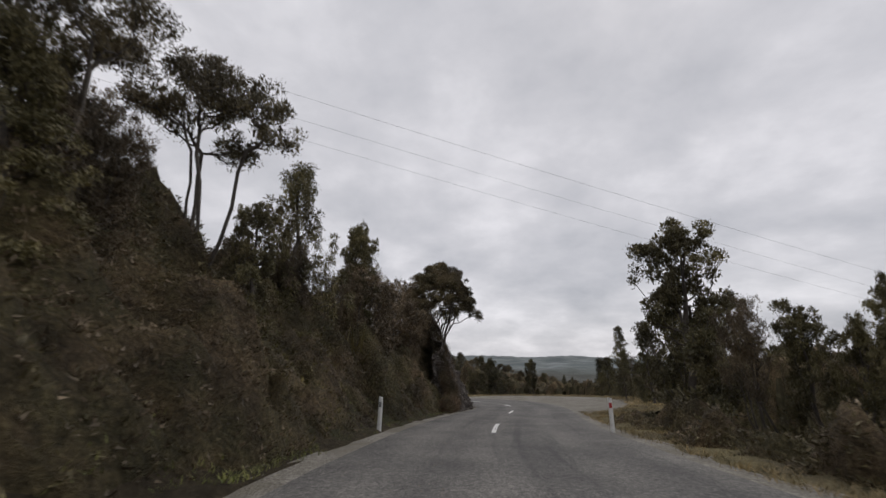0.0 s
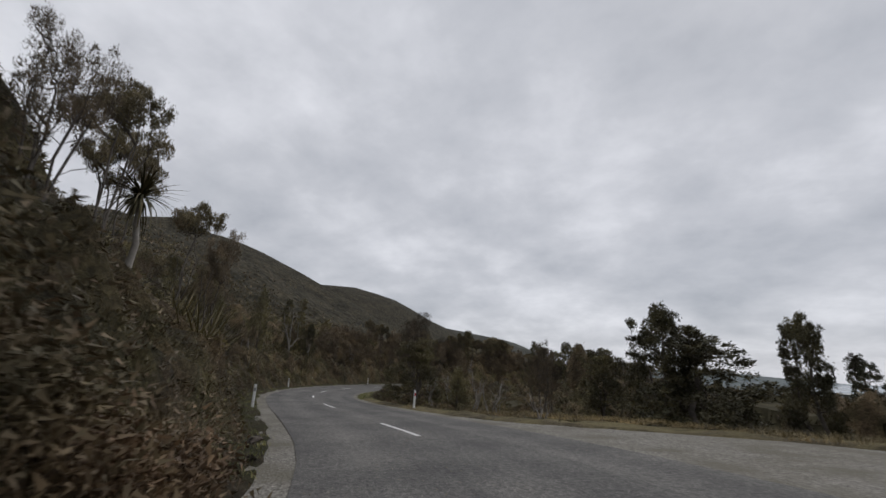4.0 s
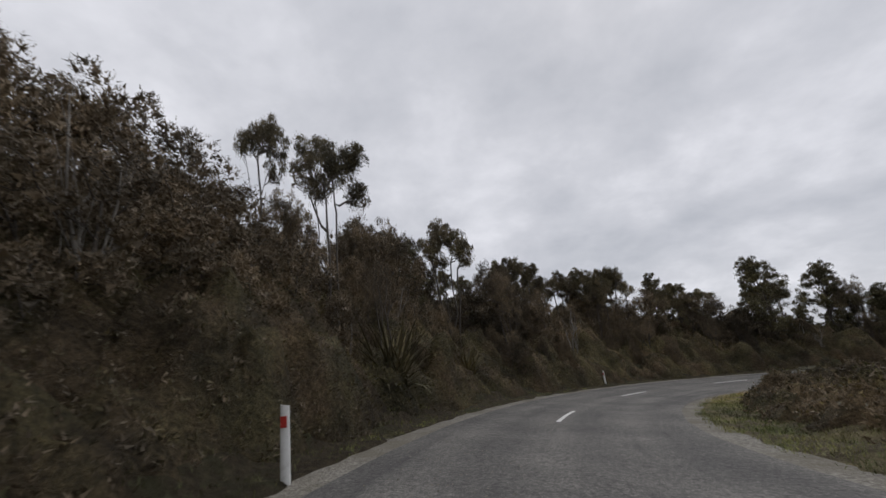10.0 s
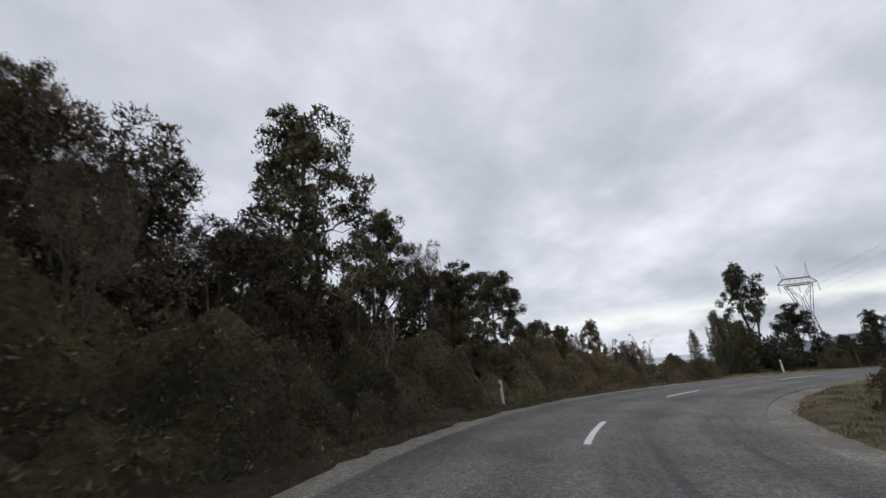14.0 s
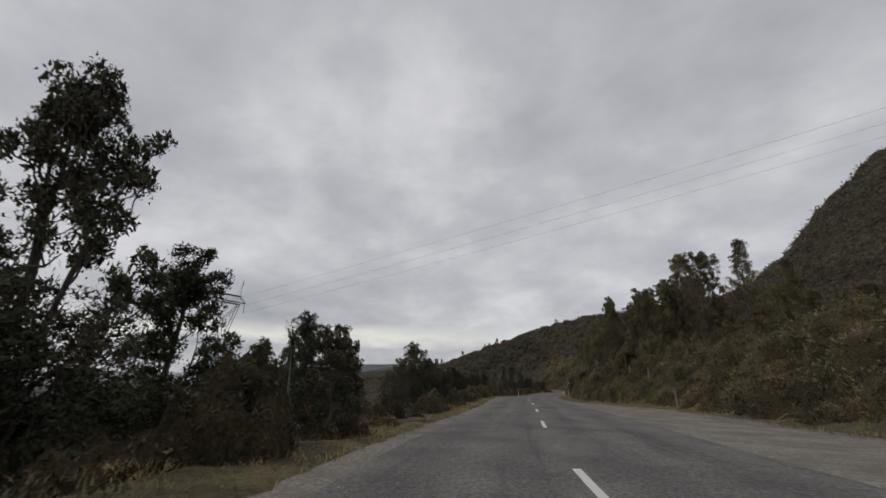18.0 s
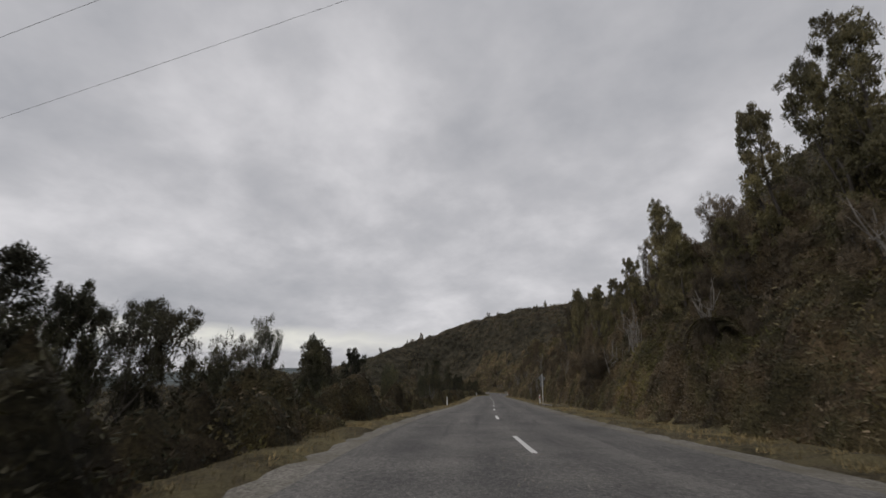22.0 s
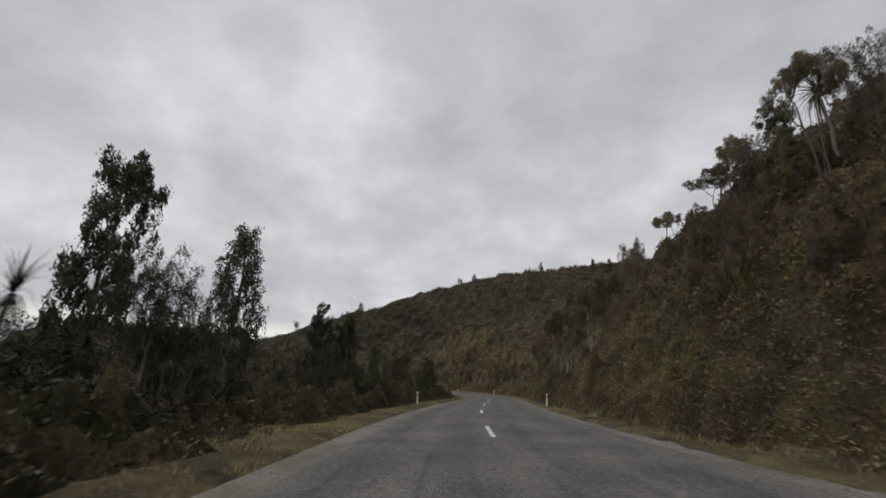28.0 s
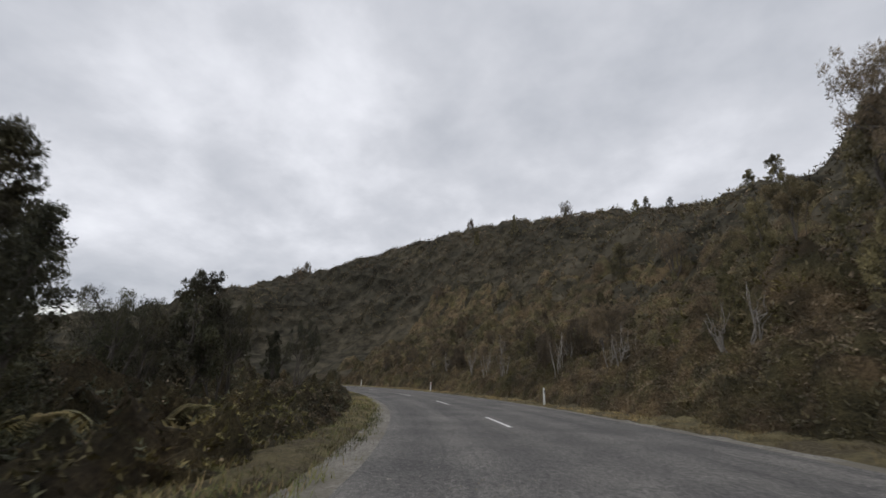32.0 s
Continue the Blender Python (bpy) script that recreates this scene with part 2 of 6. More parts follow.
verge_earth, n, l, b = material("verge_earth", 0.95, 0.1)
pos = n.new("ShaderNodeNewGeometry").outputs["Position"]
fine = ramp_of(n, l, noise_of(n, l, 14.0, 6.0, 0.75, pos), (0.3, (0.06, 0.05, 0.034)), (0.5, (0.12, 0.10, 0.064)), (0.72, (0.23, 0.195, 0.125)))
turf = ramp_of(n, l, noise_of(n, l, 17.0, 5.0, 0.75, pos), (0.3, (0.11, 0.094, 0.048)), (0.7, (0.29, 0.245, 0.135)))
c = mix_of(n, l, ramp_of(n, l, noise_of(n, l, 0.55, 4.0, 0.6, pos), (0.44, (0, 0, 0)), (0.58, (1, 1, 1))), fine, turf)
l.new(mix_of(n, l, ramp_of(n, l, noise_of(n, l, 0.9, 5.0, 0.65, pos), (0.52, (0, 0, 0)), (0.66, (0.85, 0.85, 0.85))), c, (0.052, 0.045, 0.03)), b.inputs["Base Color"])
bump_of(n, l, b, noise_of(n, l, 11.0, 7.0, 0.75, pos), 1.0, 0.09)

bank_earth, n, l, b = material("bank_earth", 0.95, 0.1)
pos = n.new("ShaderNodeNewGeometry").outputs["Position"]
c = ramp_of(n, l, noise_of(n, l, 6.0, 8.0, 0.75, pos), (0.3, (0.028, 0.023, 0.016)), (0.52, (0.062, 0.05, 0.033)), (0.74, (0.125, 0.10, 0.065)))
l.new(mix_of(n, l, ramp_of(n, l, noise_of(n, l, 0.7, 4.0, 0.6, pos), (0.5, (0, 0, 0)), (0.62, (0.7, 0.7, 0.7))), c, (0.05, 0.052, 0.026)), b.inputs["Base Color"])
bump_of(n, l, b, noise_of(n, l, 9.0, 8.0, 0.75, pos), 1.0, 0.12)

# close foliage: soft mottling with brown and green stands
def foliage_material(name, tone, brown_share):
    m, n, l, b = material(name, 0.8, 0.15)
    pos = n.new("ShaderNodeNewGeometry").outputs["Position"]
    leafy = noise_of(n, l, 12.0, 6.0, 0.75, pos)
    # dark low end of the noise: shade in gaps between leaves, put into colour
    green = ramp_of(n, l, leafy, (0.36, tuple(tone * q for q in (0.043, 0.038, 0.021))), (0.52, tuple(tone * q for q in (0.086, 0.074, 0.039))), (0.66, tuple(tone * q for q in (0.146, 0.124, 0.063))))
    brown = ramp_of(n, l, leafy, (0.36, tuple(tone * q for q in (0.048, 0.034, 0.022))), (0.52, tuple(tone * q for q in (0.107, 0.077, 0.048))), (0.66, tuple(tone * q for q in (0.175, 0.128, 0.079))))
    stand = ramp_of(n, l, noise_of(n, l, 0.5, 4.0, 0.6, pos), (0.42, (0, 0, 0)), (0.58, (brown_share, brown_share, brown_share)))
    c = mix_of(n, l, stand, green, brown)
    c = mix_of(n, l, 1.0, c, ramp_of(n, l, noise_of(n, l, 0.95, 3.0, 0.5, pos), (0.36, (0.62, 0.63, 0.63)), (0.5, (1.02, 1.01, 1.0)), (0.64, (1.42, 1.38, 1.3))), "MULTIPLY")
    l.new(mix_of(n, l, 1.0, c, ramp_of(n, l, noise_of(n, l, 0.11, 3.0, 0.5, pos), (0.35, (0.65, 0.66, 0.67)), (0.65, (1.3, 1.28, 1.22))), "MULTIPLY"), b.inputs["Base Color"])
    bump_of(n, l, b, leafy, 1.0, 0.2)
    return m


foliage = foliage_material("foliage", 1.1, 0.82)
# darker copy of foliage, with shade put into its colour
shaded_mass = foliage_material("shaded_foliage", 0.72, 0.6)

soil, n, l, b = material("hill_ground", 0.95, 0.1)
pos = n.new("ShaderNodeNewGeometry").outputs["Position"]
litter = ramp_of(n, l, noise_of(n, l, 1.3, 8.0, 0.65, pos), (0.3, (0.035, 0.03, 0.019)), (0.55, (0.075, 0.066, 0.038)), (0.75, (0.13, 0.105, 0.062)))
canopy = n.new("ShaderNodeTexVoronoi")
canopy.inputs["Scale"].default_value = 0.22
l.new(pos, canopy.inputs["Vector"])
wood = ramp_of(n, l, noise_of(n, l, 0.055, 9.0, 0.62, pos), (0.32, (0.038, 0.036, 0.028)), (0.5, (0.062, 0.056, 0.042)), (0.7, (0.088, 0.076, 0.055)))
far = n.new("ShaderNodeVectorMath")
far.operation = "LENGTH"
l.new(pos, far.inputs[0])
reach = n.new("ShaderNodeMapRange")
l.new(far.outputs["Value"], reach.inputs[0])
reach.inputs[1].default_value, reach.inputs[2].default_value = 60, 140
# from 900 m out the land pales to blue-grey: haze painted into its colour
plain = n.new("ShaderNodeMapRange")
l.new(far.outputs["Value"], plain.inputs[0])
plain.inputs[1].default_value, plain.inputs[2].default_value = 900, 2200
hazed_fields = ramp_of(n, l, noise_of(n, l, 0.0045, 6.0, 0.6, pos), (0.36, (0.10, 0.115, 0.12)), (0.52, (0.16, 0.18, 0.175)), (0.66, (0.24, 0.26, 0.265)))
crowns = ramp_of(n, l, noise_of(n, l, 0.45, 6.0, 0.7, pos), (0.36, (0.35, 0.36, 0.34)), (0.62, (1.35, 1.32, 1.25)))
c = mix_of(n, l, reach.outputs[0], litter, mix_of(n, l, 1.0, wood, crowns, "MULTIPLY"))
l.new(mix_of(n, l, plain.outputs[0], c, hazed_fields), b.inputs["Base Color"])
bump_of(n, l, b, canopy.outputs["Distance"], 1.0, 2.6)

pale_rock, n, l, b = material("pale_stone", 0.9, 0.2)
pos = n.new("ShaderNodeTexCoord").outputs["Object"]
l.new(ramp_of(n, l, noise_of(n, l, 5.0, 7.0, 0.65, pos), (0.34, (0.13, 0.12, 0.105)), (0.55, (0.3, 0.285, 0.26)), (0.72, (0.42, 0.405, 0.38))), b.inputs["Base Color"])
bump_of(n, l, b, noise_of(n, l, 14.0, 6.0, 0.7, pos), 0.7, 0.04)

rock, n, l, b = material("weathered_rock", 0.9, 0.25)
oc = n.new("ShaderNodeTexCoord").outputs["Object"]
pos = n.new("ShaderNodeNewGeometry").outputs["Position"]
tone = n.new("ShaderNodeObjectInfo").outputs["Random"]
c = ramp_of(n, l, noise_of(n, l, 2.2, 8.0, 0.7, pos), (0.30, (0.060, 0.051, 0.045)), (0.52, (0.150, 0.131, 0.116)), (0.72, (0.31, 0.288, 0.268)))
c = mix_of(n, l, ramp_of(n, l, noise_of(n, l, 0.7, 4.0, 0.6, pos), (0.5, (0, 0, 0)), (0.68, (0.55, 0.55, 0.55))), c, (0.13, 0.085, 0.055))
crack = n.new("ShaderNodeTexVoronoi")
crack.feature = "DISTANCE_TO_EDGE"
crack.inputs["Scale"].default_value = 4.2
warp = n.new("ShaderNodeVectorMath")
warp.operation = "MULTIPLY_ADD"
wob = n.new("ShaderNodeTexNoise")
wob.inputs["Scale"].default_value, wob.inputs["Detail"].default_value = 3.0, 5.0
l.new(pos, wob.inputs["Vector"])
l.new(wob.outputs["Color"], warp.inputs[0])
warp.inputs[1].default_value = (0.5, 0.5, 0.5)
l.new(pos, warp.inputs[2])
l.new(warp.outputs[0], crack.inputs["Vector"])
seam = ramp_of(n, l, crack.outputs["Distance"], (0.0, (0.25, 0.24, 0.23)), (0.09, (1, 1, 1)))
c = mix_of(n, l, 1.0, c, seam, "MULTIPLY")
grain = ramp_of(n, l, noise_of(n, l, 13.0, 6.0, 0.75, pos), (0.32, (0.4, 0.4, 0.4)), (0.68, (1.5, 1.48, 1.45)))
c = mix_of(n, l, 1.0, c, grain, "MULTIPLY")
c = mix_of(n, l, 1.0, c, ramp_of(n, l, tone, (0.0, (0.7, 0.7, 0.72)), (1.0, (1.3, 1.28, 1.25))), "MULTIPLY")
l.new(c, b.inputs["Base Color"])
bump_of(n, l, b, mix_of(n, l, 0.5, noise_of(n, l, 9.0, 8.0, 0.7, pos), crack.outputs["Distance"]), 1.0, 0.14)

rubble_rock, n, l, b = material("rubble_rock", 0.9, 0.2)
island = n.new("ShaderNodeNewGeometry").outputs["Random Per Island"]
pos = n.new("ShaderNodeNewGeometry").outputs["Position"]
c = ramp_of(n, l, island, (0.0, (0.065, 0.055, 0.048)), (0.65, (0.155, 0.137, 0.122)), (1.0, (0.36, 0.335, 0.31)))
l.new(mix_of(n, l, 1.0, c, ramp_of(n, l, noise_of(n, l, 6.0, 5.0, 0.7, pos), (0.3, (0.6, 0.6, 0.6)), (0.7, (1.3, 1.28, 1.25))), "MULTIPLY"), b.inputs["Base Color"])
bump_of(n, l, b, noise_of(n, l, 40.0, 5.0, 0.7, pos), 0.6, 0.02)


white_post, n, l, b = material("white_plastic", 0.5, 0.4)
oc = n.new("ShaderNodeTexCoord").outputs["Object"]
l.new(ramp_of(n, l, noise_of(n, l, 7.0, 6.0, 0.7, oc), (0.28, (0.50, 0.49, 0.45)), (0.5, (0.80, 0.80, 0.78))), b.inputs["Base Color"])
red_band, n, l, b = material("red_reflector", 0.35, 0.5)
l.new(ramp_of(n, l, noise_of(n, l, 12.0), (0.3, (0.34, 0.03, 0.025)), (0.7, (0.55, 0.05, 0.04))), b.inputs["Base Color"])
galv, n, l, b = material("galvanised_steel", 0.5, 0.5, 0.75)
l.new(ramp_of(n, l, noise_of(n, l, 14.0, 5.0, 0.7), (0.3, (0.30, 0.31, 0.32)), (0.7, (0.48, 0.49, 0.50))), b.inputs["Base Color"])
sign_back, n, l, b = material("grey_sign_back", 0.55, 0.4, 0.3)
l.new(ramp_of(n, l, noise_of(n, l, 5.0, 5.0, 0.7), (0.3, (0.20, 0.205, 0.21)), (0.7, (0.30, 0.305, 0.31))), b.inputs["Base Color"])
tower_steel, n, l, b = material("tower_steel", 0.6, 0.4, 0.4)
l.new(ramp_of(n, l, noise_of(n, l, 1.0), (0.3, (0.10, 0.105, 0.11)), (0.7, (0.18, 0.185, 0.19))), b.inputs["Base Color"])
wire_dark, n, l, b = material("wire_aluminium", 0.6, 0.4, 0.3)
b.inputs["Base Color"].default_value = (0.12, 0.12, 0.125, 1)
grey_wood, n, l, b = material("grey_timber", 0.9, 0.2)
l.new(ramp_of(n, l, noise_of(n, l, 12.0, 6.0, 0.7), (0.3, (0.14, 0.13, 0.12)), (0.7, (0.32, 0.30, 0.27))), b.inputs["Base Color"])
sea, n, l, b = material("sea_water", 0.25, 0.5)
pos = n.new("ShaderNodeNewGeometry").outputs["Position"]
l.new(ramp_of(n, l, noise_of(n, l, 0.003, 4.0, 0.6, pos), (0.35, (0.22, 0.26, 0.29)), (0.7, (0.34, 0.38, 0.41))), b.inputs["Base Color"])
bump_of(n, l, b, noise_of(n, l, 0.08, 5.0, 0.7, pos), 0.4, 2.0)
sand, n, l, b = material("pale_sand", 0.9, 0.2)
l.new(ramp_of(n, l, noise_of(n, l, 0.02), (0.3, (0.55, 0.53, 0.49)), (0.7, (0.72, 0.70, 0.66))), b.inputs["Base Color"])

# ---- plan: the road's line and the lie of the land ----
STEP = 0.5
TURN = [11.9, 7.9, 3.8, -0.0, -2.8, -3.5, 1.0, 9.7, 20.0, 30.7, 40.4, 48.9, 49.6, 48.6, 45.7, 41.0, 35.9, 30.9, 25.5, 18.8, 11.4, 3.3, -5.6, -15.0, -25.0,
    -36.4, -48.4, -61.1, -74.4, -87.6, -100.5, -112.5, -122.4, -130.4, -136.3, -140.8, -143.5, -144.3, -144.4, -144.2, -143.9, -143.0, -142.6, -143.0,
    -144.3, -145.8, -147.5, -148.7, -149.5, -149.8, -149.9, -150.0, -150.1, -150.0, -149.7, -149.2, -148.8, -148.6, -148.3, -147.9, -147.8, -148.2,
    -149.2, -150.6, -152.0, -153.3, -154.5, -155.2, -155.8, -155.9, -155.4, -154.0, -151.9, -149.1, -145.8, -142.5, -139.1, -135.4, -131.9, -128.3,
    -124.6, -121.0, -117.4, -113.8, -110.2, -106.6, -102.9, -99.3, -95.7, -92.1]
FALL = [-0.077, -0.081, -0.085, -0.083, -0.076, -0.069, -0.060, -0.056, -0.051, -0.046, -0.039, -0.035, -0.032, -0.033, -0.032, -0.029, -0.033, -0.040,
    -0.046, -0.042, -0.035, -0.035, -0.040, -0.043, -0.046, -0.045, -0.040, -0.038, -0.035, -0.035, -0.036, -0.035, -0.034, -0.034, -0.036, -0.038,
    -0.035, -0.027, -0.019, -0.016, -0.016, -0.019, -0.023, -0.027, -0.031]
BANK = [-0.010, -0.001, 0.013, 0.029, 0.031, 0.013, -0.020, -0.048, -0.056, -0.053, -0.055, -0.066, -0.074, -0.075, -0.065, -0.046, -0.019, 0.006, 0.020,
    0.025, 0.024, 0.015, 0.008, 0.011, 0.023, 0.033, 0.037, 0.033, 0.028, 0.024, 0.022, 0.020, 0.019, 0.021, 0.025, 0.030, 0.030, 0.025, 0.018, 0.012,
    0.007, 0.004, 0.001, -0.000, -0.002]

S_FROM, S_TO = -75.0, 425.0
ARC = np.arange(S_FROM, S_TO + STEP / 2, STEP)
KNOT = -15.0 + 5.0 * np.arange(len(TURN))
HEAD = np.interp(ARC, KNOT, TURN)
HEAD = np.where(ARC < -15, TURN[0] + (-15 - ARC) * 0.25, HEAD)
GRADE = np.interp(ARC, KNOT[::2], FALL)
TILT = np.interp(ARC, KNOT[::2], BANK)
START = int(round((-15.0 - S_FROM) / STEP))


def summed(values):
    total = np.concatenate([[0.0], np.cumsum((values[1:] + values[:-1]) / 2 * STEP)])
    return total - total[START]


RX, RY, RZ = summed(-np.sin(np.radians(HEAD))), summed(np.cos(np.radians(HEAD))), summed(GRADE)


def road_at(s, lat=0.0, up=0.0):
    """A place at s metres along the centre line and lat metres to its right."""
    h = np.radians(np.interp(s, ARC, HEAD))
    return (np.interp(s, ARC, RX) + lat * np.cos(h), np.interp(s, ARC, RY) + lat * np.sin(h),
            np.interp(s, ARC, RZ) + np.interp(s, ARC, TILT) * np.clip(lat, -5, 5) + up)


def nearest(x, y):
    """s and lat of places by their nearest point of the road."""
    x, y = np.ravel(x), np.ravel(y)
    best = np.empty(len(x), int)
    cx, cy = RX[::4], RY[::4]
    for a in range(0, len(x), 4000):
        d = (x[a:a + 4000, None] - cx) ** 2 + (y[a:a + 4000, None] - cy) ** 2
        best[a:a + 4000] = d.argmin(1) * 4
    h = np.radians(HEAD[best])
    dx, dy = x - RX[best], y - RY[best]
    along, lat = -dx * np.sin(h) + dy * np.cos(h), dx * np.cos(h) + dy * np.sin(h)
    dist = np.hypot(dx, dy)
    ends = (best == 0) | (best >= (len(cx) - 1) * 4)
    lat = np.where(ends, np.sign(lat + 1e-9) * dist, lat)
    return np.clip(ARC[best] + np.where(ends, 0, along), S_FROM, S_TO), lat


def along(s, table):
    return np.interp(s, [a for a, _ in table], [b for _, b in table])


# per side: where the bank begins, its steepness, and the height it tends to
LEFT_EDGE = ((-75, 3.5), (5, 3.3), (12, 3.4), (29, 3.4), (33, 3.5), (55, 3.6), (70, 3.7), (120, 3.6), (150, 4.1), (220, 4.9), (330, 5.0), (355, 4.6), (425, 4.6))
LEFT_SLOPE = ((-75, 0.90), (0, 0.96), (9, 0.95), (13, 1.72), (27, 1.93), (34, 1.30), (48, 0.75), (75, 0.37), (105, 0.67), (128, 0.50), (150, -0.29), (170, -0.45), (330, -0.40), (350, -0.15), (425, -0.10))
LEFT_TOP = ((-75, 9.00), (0, 5.32), (9, 4.08), (13, 4.54), (27, 5.32), (36, 8.50), (45, 10.00), (70, 9.41), (90, 13.29), (110, 7.25), (130, 3.45), (142, 0.79), (152, -1.00), (175, -6.00), (330, -7.00), (350, -3.00), (425, -2.00))
RIGHT_EDGE = ((-75, 3.6), (8, 3.8), (16, 9.0), (26, 12.5), (34, 9.0), (42, 4.8), (60, 4.4), (120, 4.6), (155, 5.2), (166, 9.0), (183, 9.5), (198, 5.4), (225, 5.6), (262, 5.8), (290, 4.8), (330, 4.6), (352, 5.6), (425, 5.2))
RIGHT_SLOPE = ((-75, -0.20), (8, -0.35), (40, -0.40), (56, -0.15), (66, 0.20), (110, 0.25), (150, 0.60), (165, 0.55), (185, 0.62), (225, 1.35), (260, 1.75), (285, 1.40), (310, 1.61), (335, 1.0), (370, 0.54), (425, 0.5))
RIGHT_TOP = ((-75, -2.00), (8, -5.00), (16, -8.00), (40, -8.00), (56, -2.00), (62, -0.40), (66, 0.30), (110, 0.40), (125, 1.00), (150, 2.20), (163, 8.00), (185, 8.80), (225, 12.5), (330, 17.5), (370, 12.0), (425, 11.0))
# hills: x, y, height, spread
HILLS = ((-95, 25, 23, 42), (-85, 80, -9, 36), (-430, 300, 112, 150), (-300, 420, 16, 60), (-600, 760, 178, 200), (-480, 1300, 143, 260), (-250, 60, 38, 110), (30, -6, 26, 20), (18, -42, 1, 40), (62, -72, 11, 42), (-62, -310, 160, 85), (175, -168, 28, 48), (108, -208, 18, 40), (245, -140, -4, 45), (112, -148, -2.5, 42))


def bumps(x, y, size, seed):
    """Smooth random relief of about plus or minus one."""
    rng, total = np.random.default_rng(seed), 0.0
    for k in range(7):
        a, w = rng.uniform(0, 6.283), 6.283 / size * rng.uniform(0.6, 1.7)
        total = total + np.sin((x * np.cos(a) + y * np.sin(a)) * w + rng.uniform(0, 6.283))
    return total / 3.0


def macro(x, y):
    d = 0.55 * x + 0.83 * y - 20
    far = np.hypot(x, y)
    z = np.where(d > 0, -72 * (1 - np.exp(-np.maximum(d, 0) / 380)), -0.05 * d * np.exp(d / 900)) - 4
    way = np.degrees(np.arctan2(-x, y))
    open_sea = np.clip((-way - 8) / 12, 0, 1) * np.clip((110 + way) / 12, 0, 1)
    z = z + np.clip((far - 1500) / 3000, 0, 1) * np.where(d > 0, 62, 40) * (1 - open_sea)
    for hx, hy, h, w in HILLS:
        z = z + h * np.exp(-((x - hx) ** 2 + (y - hy) ** 2) / (2 * w * w))
    return z + bumps(x, y, 160, 5) * np.clip(far / 150 - 1, 0, 1) * 5 + bumps(x, y, 900, 8) * np.clip(far / 900 - 0.6, 0, 1) * 7 * (1 - 0.9 * open_sea)


def profile(s, lat):
    """Height over the road's own plane: a bank up or down beyond the shoulder."""
    total = 0.0
    for side, edge, slope, top in ((-1, LEFT_EDGE, LEFT_SLOPE, LEFT_TOP), (1, RIGHT_EDGE, RIGHT_SLOPE, RIGHT_TOP)):
        out = np.maximum(lat * side - along(s, edge), 0)
        tall = along(s, top)
        tall = np.where(np.abs(tall) < 0.3, 0.3, tall)
        rise = np.abs(tall) * (1 - np.exp(-np.abs(along(s, slope)) * out / np.abs(tall))) * np.sign(tall)
        total = total + np.where(lat * side > 0, rise, 0)
    return total


def ground(x, y):
    x, y = np.asarray(x, float), np.asarray(y, float)
    shape = x.shape
    s, lat = nearest(x, y)
    x, y = x.ravel(), y.ravel()
    off = np.abs(lat)
    base = np.interp(s, ARC, RZ) + np.interp(s, ARC, TILT) * np.clip(lat, -5, 5)
    out = off - np.where(lat < 0, along(s, LEFT_EDGE), along(s, RIGHT_EDGE))
    near = base + profile(s, lat) + bumps(x, y, 7, 3) * np.clip(out - 0.4, 0, 6) * 0.06 - np.where(off < 3.9, 0.10, 0.03)
    w = np.clip((off - 20) / 32, 0, 1)
    w = w * w * (3 - 2 * w)
    return (near * (1 - w) + macro(x, y) * w).reshape(shape)

# ---- mesh helpers ----
def mesh_of(name, verts, faces, mat, corners=0, smooth=False):
    """A mesh from arrays. faces: rows of vertex numbers, all of one length, or lists."""
    me = bpy.data.meshes.new(name)
    verts = np.asarray(verts, np.float32)
    if isinstance(faces, np.ndarray):
        count, k = faces.shape
        me.vertices.add(len(verts))
        me.vertices.foreach_set("co", verts.ravel())
        me.loops.add(count * k)
        me.loops.foreach_set("vertex_index", faces.astype(np.int32).ravel())
        me.polygons.add(count)
        me.polygons.foreach_set("loop_start", np.arange(0, count * k, k, dtype=np.int32))
        me.update(calc_edges=True)
    else:
        me.from_pydata(verts.tolist(), [], faces)
    if smooth:
        me.polygons.foreach_set("use_smooth", np.ones(len(me.polygons), bool))
    me.materials.append(mat)
    return me


def part_of(name, me, parent, label=""):
    ob = new(name, me)
    ob.parent = parent
    return tagged(ob, label)


def part(name, bm, mat, parent, label=""):
    me = bpy.data.meshes.new(name)
    bm.to_mesh(me)
    bm.free()
    me.materials.append(mat)
    return part_of(name, me, parent, label)


def thing(name, label, category, group="", kind="", at=None):
    ob = new(name)
    if at is not None:
        ob.location = at
    return tagged(ob, label, category, group, kind)


def grid_faces(rows, cols):
    a = (np.arange(rows - 1)[:, None] * cols + np.arange(cols - 1)).ravel()
    return np.stack([a, a + 1, a + cols + 1, a + cols], 1)


# ---- the ground, one sheet to the horizon ----
def spaced(a, b, step, end):
    core = np.arange(a, b + step / 2, step)
    grow, d = [], step
    while d < end:
        step *= 1.13
        d += step
        grow.append(d)
    grow = np.array(grow)
    return np.concatenate([a - grow[::-1], core, b + grow])


gx, gy = spaced(-70, 190, 0.9, 4300), spaced(-115, 145, 0.9, 4300)
mx, my = np.meshgrid(gx, gy)
ground_s, ground_lat = nearest(mx, my)
out = np.where(ground_lat < 0, -ground_lat - along(ground_s, LEFT_EDGE), ground_lat - along(ground_s, RIGHT_EDGE))
dip = 0.6 * np.clip((4.2 - out) / 1.2, 0, 1)  # the fine verge strips lie over this
